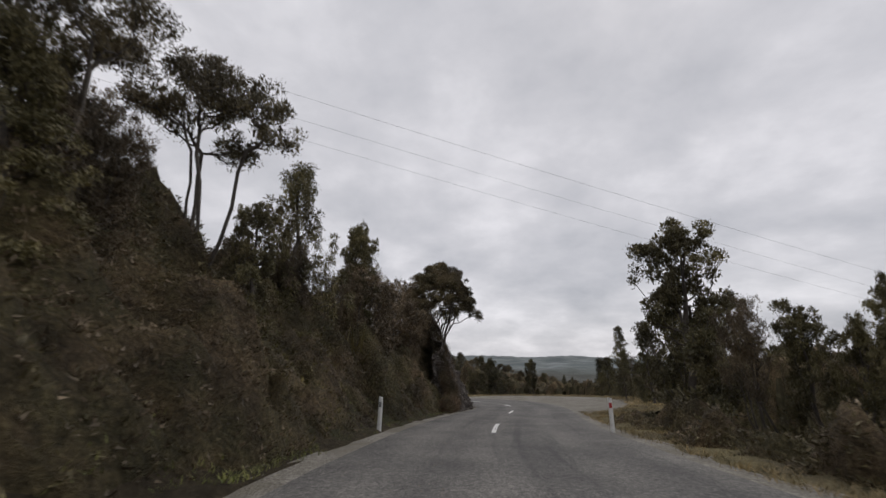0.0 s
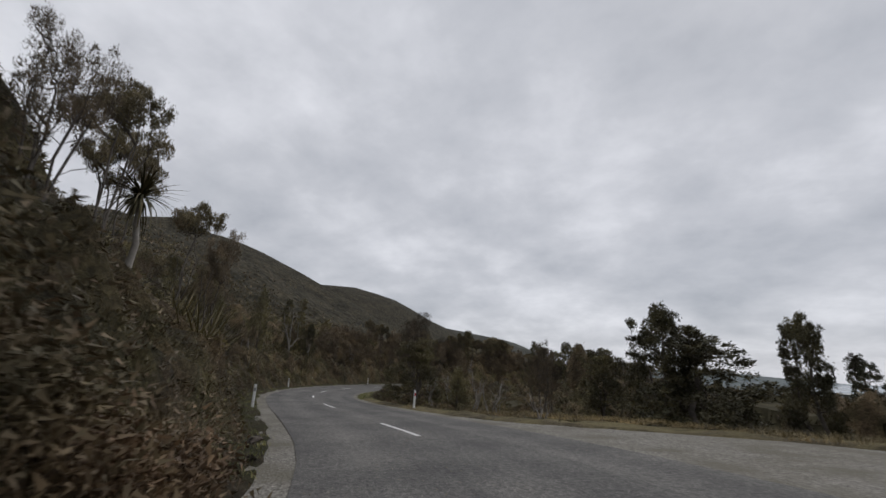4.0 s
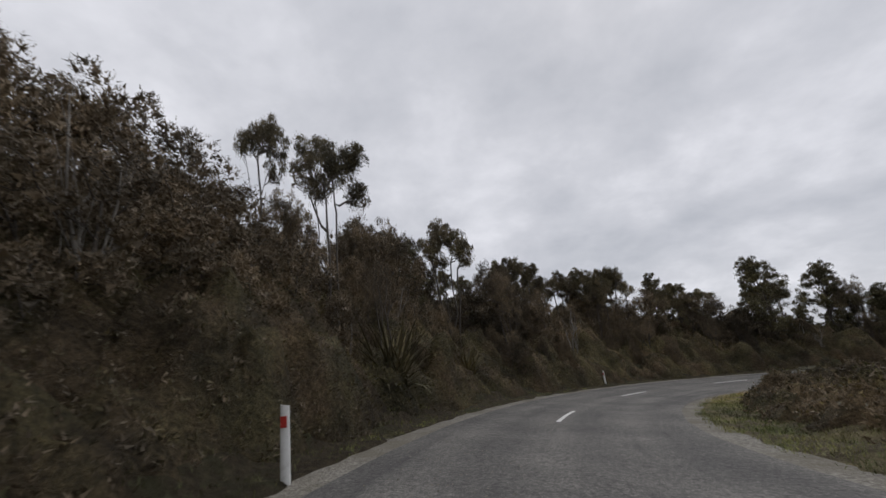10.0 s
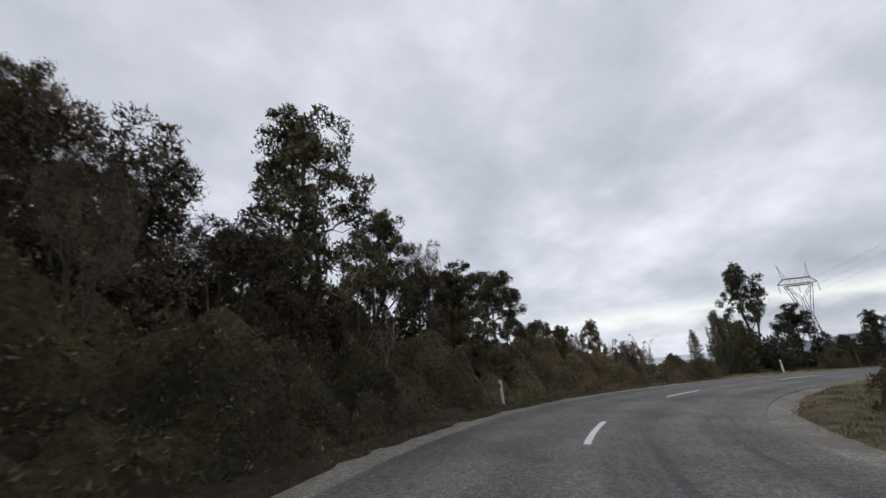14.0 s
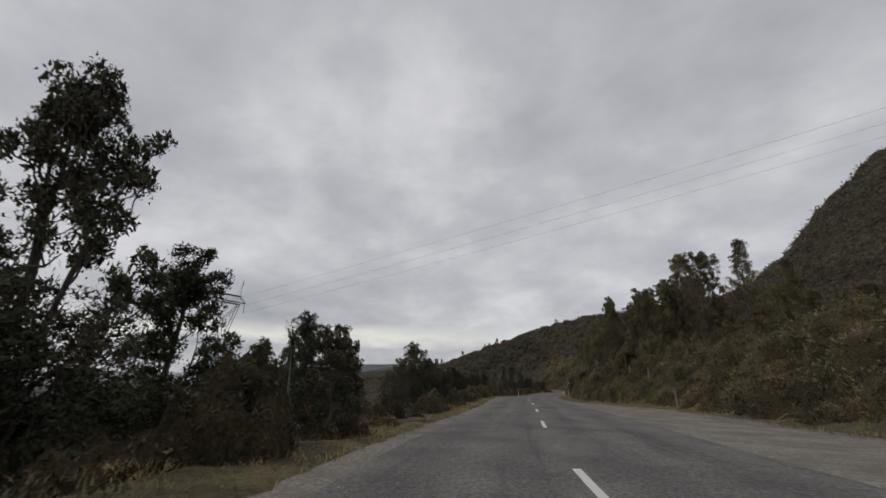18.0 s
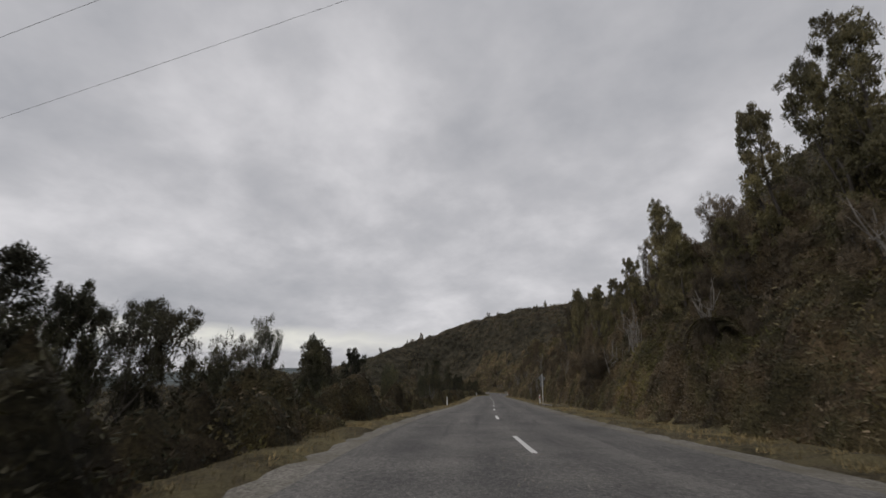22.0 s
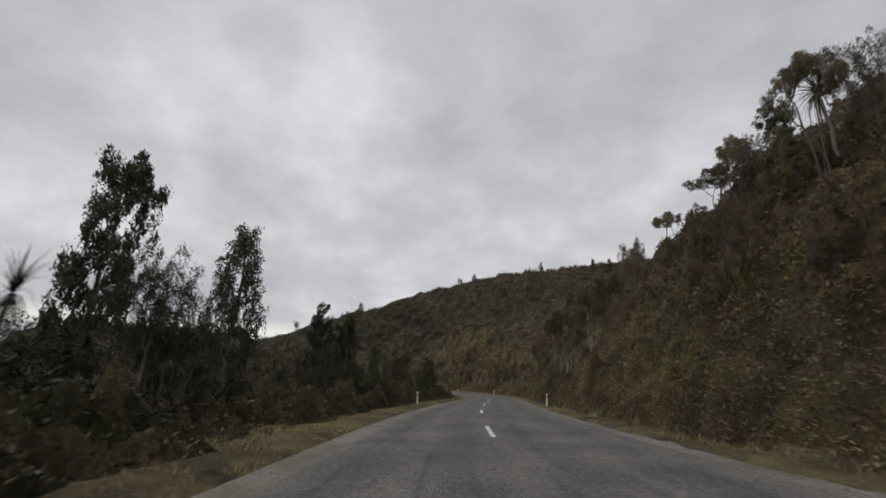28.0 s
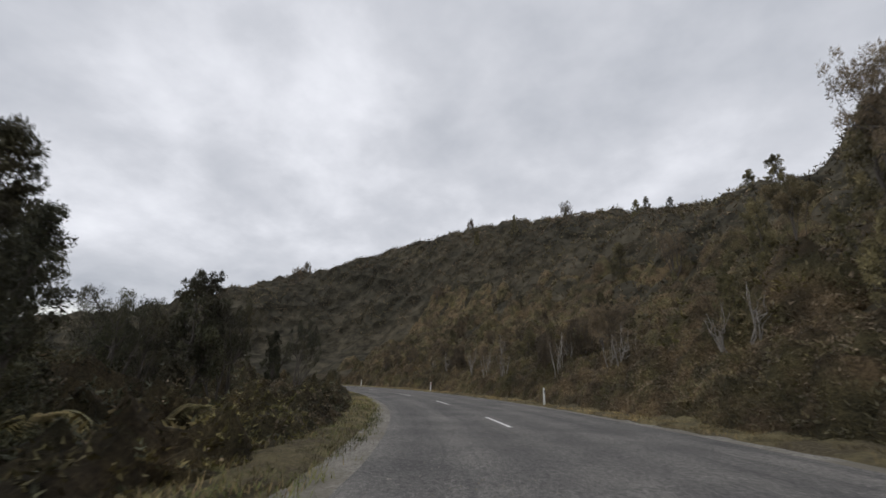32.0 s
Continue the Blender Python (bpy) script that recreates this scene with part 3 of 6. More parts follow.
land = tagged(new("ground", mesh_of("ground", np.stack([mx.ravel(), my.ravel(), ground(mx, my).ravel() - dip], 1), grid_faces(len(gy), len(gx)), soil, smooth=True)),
              "dark bush-covered hillside falling to a coastal plain with haze in its colour", "ground", kind="structure")


def strip(name, s, lats, mat, lift, wobble=0.0, seed=1):
    """A band along the road: lats are pairs of arrays or numbers, from left to right."""
    s = np.asarray(s, float)
    rng = np.random.default_rng(seed)
    cols = []
    for lat in lats:
        lat = np.broadcast_to(np.asarray(lat, float), s.shape).copy()
        cols.append(lat)
    lats = np.stack(cols, 1)
    if wobble:
        for k in (0, -1):
            lats[:, k] += np.convolve(rng.normal(0, wobble, len(s) + 8), np.ones(5) / 5, "same")[4:-4]
    x, y, z = road_at(s[:, None], lats, 0.0)
    z = z + np.broadcast_to(np.asarray(lift, float), lats.shape)
    me = mesh_of(name, np.stack([x.ravel(), y.ravel(), z.ravel()], 1), grid_faces(len(s), lats.shape[1]), mat)
    uv = me.uv_layers.new(name="along")
    idx = np.empty(len(me.loops), np.int32)
    me.loops.foreach_get("vertex_index", idx)
    flat = np.stack([lats.ravel(), np.broadcast_to(s[:, None], lats.shape).ravel()], 1)[idx]
    uv.data.foreach_set("uv", flat.astype(np.float32).ravel())
    return me


S_ROAD = np.arange(-70, 424, 1.0)
half_l = along(S_ROAD, ((-75, 2.5), (20, 2.45), (60, 2.75), (95, 2.5), (140, 2.7), (170, 3.2), (200, 3.4), (240, 3.4), (290, 3.0), (325, 2.75), (345, 3.2), (425, 3.2)))
half_r = along(S_ROAD, ((-75, 2.8), (20, 3.2), (50, 2.9), (140, 3.1), (170, 3.6), (200, 3.2), (330, 3.3), (365, 4.0), (425, 3.5)))
lay_by = along(S_ROAD, ((-75, 0), (6, 0), (14, 1), (36, 1), (44, 0), (158, 0), (166, 1), (184, 1), (198, 0), (425, 0)))
road = tagged(new("road", strip("road", S_ROAD, [-half_l, -half_l * 0.5, 0 * half_l, half_r * 0.5, half_r], seal, 0.0, 0.04, 2)),
              "grey chip-sealed two-lane road with a broken white centre line", "road", kind="structure")
for side, label, seed in ((-1, "narrow gravel shoulder along the foot of the bank", 4), (1, "gravel shoulder widening into a lay-by", 5)):
    inner = half_l if side < 0 else half_r
    edge = along(S_ROAD, LEFT_EDGE if side < 0 else RIGHT_EDGE)
    outer = inner + 0.6 if side < 0 else np.maximum((edge - 0.3) * lay_by + (inner + 0.6) * (1 - lay_by), inner + 0.5)
    cols = [inner - 0.35, inner + 0.25, (inner + outer) / 2, outer, outer + 0.5]
    lift = np.array([-0.02, -0.012, -0.02, -0.0, -0.25])
    if side < 0:
        cols, lift = [-c for c in cols[::-1]], lift[::-1]
    tagged(new("shoulder", strip("shoulder", S_ROAD, cols, gravel, lift, 0.0, seed)), label, "shoulder", kind="structure")

def bank_strip(name, mat, side, a, b, cols, lift, label, category, reach=(-70, 424)):
    """A finely folded strip of ground beside the shoulder, from a to b metres off the centre line."""
    s = np.arange(*reach, 0.5)
    u = np.linspace(0, 1, cols)[None, :]
    a, b = np.interp(s, S_ROAD, a)[:, None], np.interp(s, S_ROAD, b)[:, None]
    lat = side * (a + (b - a) * u)
    ss = np.broadcast_to(s[:, None], lat.shape)
    x, y, flat = road_at(ss, lat)
    ends = np.clip(1 - u * cols * 0.45, 0, 1) * 0.14 + np.clip(1 - (1 - u) * cols * 0.6, 0, 1) * (0.10 if name == "verge" else 0.4)
    z = np.maximum(ground(x, y), flat - 0.06 if name == "verge" else -999) + lift - ends + bumps(x, y, 1.1, 9) * 0.03 + bumps(x, y, 2.7, 10) * 0.04 * np.clip(u * 4, 0, 1)
    cells = grid_faces(*lat.shape)
    return tagged(new(name, mesh_of(name, np.stack([x.ravel(), y.ravel(), z.ravel()], 1), cells if side > 0 else cells[:, ::-1], mat, smooth=True)), label, category, kind="structure")


for side in (-1, 1):
    edge = along(S_ROAD, LEFT_EDGE if side < 0 else RIGHT_EDGE)
    inner = half_l + 0.3 if side < 0 else (edge - 0.6) * lay_by + (half_r + 0.3) * (1 - lay_by)
    wide = along(S_ROAD, ((-75, 0.5), (140, 0.6), (165, 1.5), (330, 1.3), (425, 0.8))) if side < 0 else along(S_ROAD, ((-75, 0.8), (150, 1.0), (165, 2.0), (185, 2.0), (200, 0.4), (425, 0.35)))
    if side < 0:
        bank_strip("verge", bank_earth, side, inner, edge + wide, 13, 0.09, "dark leaf litter and weeds at the foot of the bank", "verge", (-70, 150.1))
    bank_strip("verge", verge_earth, side, inner, edge + wide, 13, 0.09, "dry and green grass verge with bare earth patches", "verge", (150, 424) if side < 0 else (-70, 424))
    bank_strip("bank", bank_earth, side, edge + wide - 0.35, edge + 4.3, 13, 0.05, "dark leaf-littered bank under the bushes", "bank")

# centre-line dashes: 3 m of paint, 7 m of gap
for k in range(-6, 43):
    s = np.linspace(-1.64 + 10 * k, 1.36 + 10 * k, 7)
    part_of("line_dash", strip("line_dash", s, [-0.06, 0.06], paint, 0.006, 0.006, 40 + k), road)

# sea and shore, far off to the north-east
def sector(name, mat, z, r0, r1, a0, a1, label, category):
    a = np.radians(np.linspace(a0, a1, 40))
    inner = r0 * (1 + 0.10 * np.sin(a * 9) + 0.05 * np.sin(a * 23 + 1))
    verts = np.concatenate([np.stack([-np.sin(a) * inner, np.cos(a) * inner, 0 * a + z], 1), np.stack([-np.sin(a) * r1, np.cos(a) * r1, 0 * a + z], 1)])
    return tagged(new(name, mesh_of(name, verts, grid_faces(2, 40), mat)), label, category, kind="structure")


sector("water", sea, -69, 2300, 4300, -14, -104, "pale grey sea beyond the plain", "water")
sector("beach", sand, -70, 2230, 2420, -14, -104, "thin pale sand shore", "beach")

# ---- vegetation ----
def leaves(rng, centres, radii, per, size, aspect=2.2, squash=0.8, up=0.25):
    """Leaf triangles scattered over the shells of many clumps. centres: rows of x, y, z; radii, per and size one each or one for all."""
    c = np.asarray(centres, float)
    radii = np.broadcast_to(np.asarray(radii, float), (len(c),))
    size = np.broadcast_to(np.asarray(size, float), (len(c),))
    who = np.repeat(np.arange(len(c)), per)
    d = rng.normal(size=(len(who), 3))
    d /= np.linalg.norm(d, axis=1, keepdims=True)
    d[:, 2] = np.where(rng.random(len(d)) < 0.6, np.abs(d[:, 2]), d[:, 2])
    r = radii[who] * (0.45 + 0.55 * rng.random(len(who)) ** 0.5) * (1 + 0.18 * rng.normal(size=len(who)))
    p = c[who] + d * r[:, None] * (1, 1, squash)
    axis = d * 0.45 + rng.normal(size=d.shape) * 0.75 + (0, 0, up)
    axis /= np.linalg.norm(axis, axis=1, keepdims=True)
    side = np.cross(axis, rng.normal(size=d.shape))
    side /= np.linalg.norm(side, axis=1, keepdims=True) + 1e-9
    s = size[who] * rng.uniform(0.6, 1.4, len(who))
    a = p - side * (s / aspect)[:, None] * 0.5
    b = p + side * (s / aspect)[:, None] * 0.5
    t = p + axis * s[:, None]
    verts = np.stack([a, b, t], 1).reshape(-1, 3)
    return verts, np.arange(len(verts)).reshape(-1, 3)


def blades(rng, roots, length, width, lean=0.8, droop=0.8, segs=3):
    """Long arching blades: strips of quads that taper."""
    roots = np.asarray(roots, float)
    k = len(roots)
    length = np.broadcast_to(np.asarray(length, float), (k,)) * rng.uniform(0.65, 1.15, k)
    a = rng.uniform(0, 6.283, k)
    out = np.stack([np.cos(a), np.sin(a), 0 * a], 1)
    tilt = rng.uniform(0.1, 1, k) * lean
    side = np.stack([-np.sin(a), np.cos(a), 0 * a], 1)
    verts = []
    for j in range(segs + 1):
        u = j / segs
        p = roots + out * (length * u * np.sin(tilt + droop * u * 0.6))[:, None] + np.array([0, 0, 1.0]) * (length * (u * np.cos(tilt) - droop * tilt * u * u * 0.55))[:, None]
        w = width * (1 - u) ** 0.7 + 0.002
        verts += [p - side * w / 2, p + side * w / 2]
    v = np.stack(verts, 1)
    n_v = 2 * (segs + 1)
    f = np.concatenate([np.arange(k)[:, None] * n_v + np.array([2 * j, 2 * j + 1, 2 * j + 3, 2 * j + 2]) for j in range(segs)])
    return v.reshape(-1, 3), f


def tube(points, radii, sides=6):
    """A tapered, bent stem."""
    points = np.asarray(points, float)
    verts, faces = [], []
    for j, (p, r) in enumerate(zip(points, radii)):
        t = points[min(j + 1, len(points) - 1)] - points[max(j - 1, 0)]
        t /= np.linalg.norm(t) + 1e-9
        u = np.cross(t, (0.31, 0.95, 0.05))
        u /= np.linalg.norm(u) + 1e-9
        w = np.cross(t, u)
        for i in range(sides):
            a = 6.28318 * i / sides
            verts.append(p + (u * math.cos(a) + w * math.sin(a)) * r)
    for j in range(len(points) - 1):
        for i in range(sides):
            k = (i + 1) % sides
            faces.append((j * sides + i, j * sides + k, (j + 1) * sides + k, (j + 1) * sides + i))
    return verts, faces


def tubes(list_of):
    verts, faces, count = [], [], 0
    for points, radii, sides in list_of:
        v, f = tube(points, radii, sides)
        v, f = np.array(v), np.array(f)
        if verts:  # grow each limb out of the wood that it leaves
            k = np.linalg.norm(np.concatenate(verts) - v[0], axis=1).argsort()[:2]
            f = np.concatenate([f + count, [(count, count + 1, int(k[0]), int(k[1]))]])
        faces.append(f)
        verts.append(v)
        count += len(v)
    return np.concatenate(verts), np.concatenate(faces)


def bend(rng, a, b, k, amount):
    """A wandering line from a to b."""
    a, b = np.asarray(a, float), np.asarray(b, float)
    u = np.linspace(0, 1, k)[:, None]
    off = rng.normal(size=(k, 3)) * amount * np.linalg.norm(b - a)
    off[0] = off[-1] = 0
    return a + (b - a) * u + off * np.sin(u * 3.14)


KINDS = {}


def tree_kind(key, name, stems, crown, stem_mat, leaf_mat, label, category="tree"):
    """Build one tree at the origin, one metre high in scale; it is copied to its places."""
    KINDS[key] = (name, mesh_of(name + "_trunk", *tubes(stems), stem_mat, smooth=True), mesh_of(name + "_crown", *crown, leaf_mat), label, category)


def plant(key, x, y, height, width, turn=0.0, lean=0.0, sink=0.15, group="", label=""):
    name, stem, crown, text, category = KINDS[key]
    z = float(ground(np.array([x]), np.array([y]))[0]) - sink
    ob = thing(name, label or text, category, group or "bush trees along the road")
    ob.matrix_world = Matrix.LocRotScale((x, y, z), Euler((radians(lean), 0, radians(turn))), (width, width, height))
    part_of("trunk", stem, ob)
    top = part_of("crown", crown, ob)
    # crowns down here take the leaf colour darkened for shade
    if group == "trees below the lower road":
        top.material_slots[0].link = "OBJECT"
        top.material_slots[0].material = shaded_leaf
    return ob


def limbs(rng, trunks, tips, tip_r, base_r, lift=0.10, wander=0.035):
    """Grow wood from the trunks out to every tip, each from the nearest wood below it; thickness follows what hangs on it."""
    pts, up, lines = [], [], []
    for line in trunks:
        start = len(pts)
        for j, p in enumerate(line):
            up.append(start + j - 1 if j else -1)
            pts.append(np.asarray(p, float))
        lines.append(list(range(start, len(pts))))
    core = np.array(pts)
    order = np.argsort([np.linalg.norm(core - t, axis=1).min() for t in tips])
    for k in order:
        tip = np.asarray(tips[k], float)
        at = np.array(pts)
        d = at - tip
        cost = np.linalg.norm(d * (1, 1, 0.8), axis=1) + 3.0 * np.maximum(0, d[:, 2] + 0.03) + 0.05 * (at[:, 2] < 0.12)
        j = int(cost.argmin())
        a, span = pts[j], np.linalg.norm(tip - pts[j])
        row = [j]
        for u in (0.34, 0.68, 1.0):
            p = a + (tip - a) * u + np.array([0, 0, -lift * span * math.sin(3.14 * u)]) + rng.normal(size=3) * wander * span * (u < 1)
            up.append(row[-1])
            row.append(len(pts))
            pts.append(p)
        lines.append(row)
    load = np.zeros(len(pts))
    load[[row[-1] for row in lines]] = 1
    for j in range(len(pts) - 1, -1, -1):
        if up[j] >= 0:
            load[up[j]] += load[j]
    top = load.max()
    rad = tip_r + (base_r - tip_r) * (load / top) ** 0.75
    out = []
    for k, row in enumerate(lines):
        r = rad[row].copy()
        if k >= len(trunks):
            r[0] = r[1]
        out.append((np.array([pts[j] for j in row]), r, 7 if k < len(trunks) else (5 if r[1] > 0.004 else 4)))
    return out


def ball(rng, count, squash=1.0):
    """Places spread over a ball of radius one, thicker towards its skin."""
    d = rng.normal(size=(count, 3))
    d /= np.linalg.norm(d, axis=1, keepdims=True)
    return d * (0.35 + 0.65 * rng.random((count, 1)) ** 0.5) * (1, 1, squash)


def build_kinds():
    rng = np.random.default_rng(21)
    # umbrella-crowned kanuka: fanned bare stems, flat pads of foliage at the top
    for key, n_stem, flat, pads in (("kanuka_a", 3, 0.26, 8), ("kanuka_b", 4, 0.36, 10), ("kanuka_c", 2, 0.20, 6)):
        trunks, tips = [], []
        for k in range(n_stem):
            a = 6.28 * k / n_stem + rng.uniform(-0.5, 0.5)
            r = rng.uniform(0.06, 0.20)
            trunks.append(bend(rng, (0.02 * math.cos(a), 0.02 * math.sin(a), 0), (math.cos(a) * r, math.sin(a) * r, rng.uniform(0.55, 0.68)), 7, 0.03))
        for k in range(pads):
            a, r = k * 2.4 + rng.uniform(-0.3, 0.3), 0.36 * math.sqrt((k + 0.3) / pads)
            wide = rng.uniform(0.12, 0.18)
            for d in ball(rng, 24, 0.46):
                q = np.array([math.cos(a) * r, math.sin(a) * r, 0.90 - flat * (r / 0.45) ** 2 + 0.04 * math.sin(k * 5)]) + d * wide
                tips.append(q)
        sizes = rng.uniform(0.036, 0.060, len(tips))
        v, f = leaves(rng, tips, sizes, 115, 0.0125, 2.2, 0.62)
        v2, f2 = leaves(rng, tips, sizes * 0.8, 4, 0.026, 1.5, 0.55)
        crown = (np.concatenate([v, v2]), np.concatenate([f, f2 + len(v)]))
        tree_kind(key, "kanuka_tree", limbs(rng, trunks, tips, 0.0010, 0.012, 0.06), crown, bark, kanuka_leaf, "slender kanuka tree with fanned bare stems and flat dark crown")
    # dense broadleaf column of many uneven lumps, open towards its foot
    for key, seed in (("broad_a", 3), ("broad_b", 9), ("broad_c", 14)):
        r2 = np.random.default_rng(seed)
        trunks = [bend(r2, (0, 0, 0), (0.03, 0.01, 0.86), 8, 0.02), bend(r2, (0.01, 0, 0), (-0.10, 0.06, 0.6), 6, 0.03)]
        tips = []
        for k in range(20):
            z = 0.14 + 0.80 * (k + r2.random()) / 20
            a = k * 2.4 + r2.uniform(-0.6, 0.6)
            wide = 0.30 * math.sin(min(1, (z + 0.14) / 0.5) * 1.57) * (1 - max(0, z - 0.5) * 1.55) * r2.uniform(0.45, 1.15)
            lump = r2.uniform(0.08, 0.14)
            for d in ball(r2, 14, 0.85):
                tips.append(np.array([math.cos(a) * wide, math.sin(a) * wide, z]) + d * lump)
        for d in ball(r2, 12, 1.2):
            tips.append(np.array([0.02, 0, 0.90]) + d * 0.07)
        sizes = r2.uniform(0.030, 0.050, len(tips))
        v, f = leaves(r2, tips, sizes, 90, 0.0125, 1.6, 0.8)
        v2, f2 = leaves(r2, tips, sizes * 0.75, 9, 0.024, 1.4, 0.8)
        tree_kind(key, "broadleaf_tree", limbs(r2, trunks, tips, 0.0011, 0.026), (np.concatenate([v, v2]), np.concatenate([f, f2 + len(v)])), bark, tree_leaf,
                  "dense dark-green broadleaf tree with lumpy upright crown")
    # bushy shrub-tree, leafy to the ground, with upright brushy shoots
    for key, seed in (("thick_a", 31), ("thick_b", 36)):
        r2 = np.random.default_rng(seed)
        trunks = [bend(r2, (0.04 * math.cos(k * 1.6), 0.04 * math.sin(k * 1.6), 0), (0.2 * math.cos(k * 1.6), 0.2 * math.sin(k * 1.6), 0.6), 6, 0.04) for k in range(4)]
        tips = []
        for k in range(24):
            z = 0.10 + 0.74 * (k + r2.random()) / 24
            a = k * 2.4
            wide = 0.40 * math.sqrt(max(0.02, 1 - ((z - 0.25) / 0.68) ** 2)) * r2.uniform(0.35, 1.0)
            lump = r2.uniform(0.07, 0.13)
            for d in ball(r2, 9, 1.15):
                tips.append(np.array([math.cos(a) * wide, math.sin(a) * wide, z]) + d * lump)
        sizes = r2.uniform(0.04, 0.07, len(tips))
        v, f = leaves(r2, tips, sizes, 105, 0.019, 3.2, 1.1, 0.8)
        v2, f2 = leaves(r2, tips, sizes * 0.8, 8, 0.030, 1.5, 1.0)
        tree_kind(key, "manuka_bush", limbs(r2, trunks, tips, 0.0011, 0.013), (np.concatenate([v, v2]), np.concatenate([f, f2 + len(v)])), bark, scrub_leaf,
                  "bushy brown-green manuka, leafy to the ground with brushy shoots")
    # tall pale-stemmed tree, bare below, with an uneven tufted crown
    for key, seed in (("open_a", 41), ("open_b", 47)):
        r2 = np.random.default_rng(seed)
        trunks = [bend(r2, (0, 0, 0), (0.05, 0.02, 0.80), 9, 0.02), bend(r2, (0.01, 0.01, 0.30), (-0.14, 0.08, 0.72), 6, 0.03)]
        tips = []
        for k in range(15):
            z = 0.46 + 0.48 * (k + r2.random()) / 15
            a = k * 2.4 + r2.uniform(-0.5, 0.5)
            wide = 0.31 * math.sin(min(1.0, (z - 0.30) / 0.42) * 1.57) * (1 - max(0, z - 0.75) * 1.7) * r2.uniform(0.45, 1.15)
            lump = r2.uniform(0.05, 0.095)
            for d in ball(r2, 9, 0.75):
                tips.append(np.array([math.cos(a) * wide + 0.03, math.sin(a) * wide, z]) + d * lump)
        sizes = r2.uniform(0.030, 0.050, len(tips))
        v, f = leaves(r2, tips, sizes, 100, 0.0125, 1.7, 0.8)
        tree_kind(key, "tawa_tree", limbs(r2, trunks, tips, 0.0010, 0.017), (v, f), pale_bark, tree_leaf, "tall tree with pale bare stem and uneven tufted crown")
    # low-forked tree with a wide twiggy fan of limbs
    r2 = np.random.default_rng(53)
    trunks = [bend(r2, (0.01 * k, 0, 0), (0.24 * math.cos(k * 1.5 + 0.3), 0.24 * math.sin(k * 1.5 + 0.3), 0.50 + 0.08 * (k % 2)), 6, 0.05) for k in range(5)]
    tips = []
    for k in range(26):
        a, u = k * 2.4, math.sqrt((k + 0.5) / 26)
        c = np.array([math.cos(a) * 0.46 * u, math.sin(a) * 0.46 * u, 0.93 - 0.50 * u ** 2.2 + r2.uniform(-0.06, 0.04)])
        for d in ball(r2, 9, 0.7):
            tips.append(c + d * r2.uniform(0.07, 0.11))
    v, f = leaves(r2, tips, r2.uniform(0.03, 0.05, len(tips)), 210, 0.017, 3.2, 0.9, 0.5)
    tree_kind("spread", "kanuka_tree", limbs(r2, trunks, tips, 0.0011, 0.011, 0.12, 0.045), (v, f), bark, kanuka_leaf, "low-forked kanuka with wide twiggy crown leaning out over the cutting")
    # totara: a jagged cone of short upswept branches
    r2 = np.random.default_rng(5)
    trunks, tips = [bend(r2, (0, 0, 0), (0.01, 0, 0.97), 12, 0.006)], []
    for k in range(58):
        z = 0.08 + 0.88 * k / 58
        a = k * 2.4 + r2.uniform(-0.4, 0.4)
        wide = (0.35 * (1 - z) ** 0.8 + 0.010) * r2.uniform(0.55, 1.15)
        for u in (0.45, 0.75, 1.0):
            tips.append(np.array([math.cos(a) * wide * u, math.sin(a) * wide * u, z + 0.03 * u]) + r2.normal(size=3) * 0.012)
    sizes = r2.uniform(0.034, 0.056, len(tips))
    v, f = leaves(r2, tips, sizes, 120, 0.0135, 2.4, 0.75)
    v2, f2 = leaves(r2, tips, sizes * 0.8, 7, 0.024, 1.5, 0.7)
    tree_kind("conifer_a", "totara_tree", limbs(r2, trunks, tips, 0.0010, 0.020, 0.04, 0.03), (np.concatenate([v, v2]), np.concatenate([f, f2 + len(v)])), bark, tree_leaf, "dark conical totara tree with dense foliage")
    # rimu with drooping feathery sprays
    for key, seed, droop in (("weeping_a", 12, 0.11), ("weeping_b", 17, 0.14)):
        r2 = np.random.default_rng(seed)
        trunks, tips = [bend(r2, (0, 0, 0), (0.01, 0, 0.97), 10, 0.010)], []
        for k in range(46):
            z = 0.16 + 0.80 * k / 46
            a = k * 2.4 + r2.uniform(-0.4, 0.4)
            wide = (0.30 * (1 - z) ** 0.75 + 0.012) * r2.uniform(0.4, 1.25)
            for u in (0.6, 1.0):
                tips.append(np.array([math.cos(a) * wide * u, math.sin(a) * wide * u, z + 0.03 * u]))
        sizes = r2.uniform(0.024, 0.042, len(tips))
        v, f = leaves(r2, tips, sizes, 70, 0.014, 2.2, 0.8)
        v2, f2 = leaves(r2, np.array(tips) - (0, 0, droop * 0.42), sizes * 0.75, 90, 0.024, 5.0, 1.0 + droop * 10, -1.6)
        tree_kind(key, "rimu_tree", limbs(r2, trunks, tips, 0.0010, 0.017, -0.10, 0.03), (np.concatenate([v, v2]), np.concatenate([f, f2 + len(v)])), bark, tree_leaf, "young rimu tree with drooping feathery sprays")
    # thin-topped scrub tree with see-through crown of brushy shoots
    for key, seed in (("scrub_a", 8), ("scrub_b", 19)):
        r2 = np.random.default_rng(seed)
        trunks, tips = [], []
        for k in range(5):
            a = 6.28 * k / 5 + r2.uniform(-0.4, 0.4)
            r = r2.uniform(0.10, 0.24)
            trunks.append(bend(r2, (0.015 * math.cos(a), 0.015 * math.sin(a), 0), (math.cos(a) * r, math.sin(a) * r, r2.uniform(0.45, 0.75)), 6, 0.05))
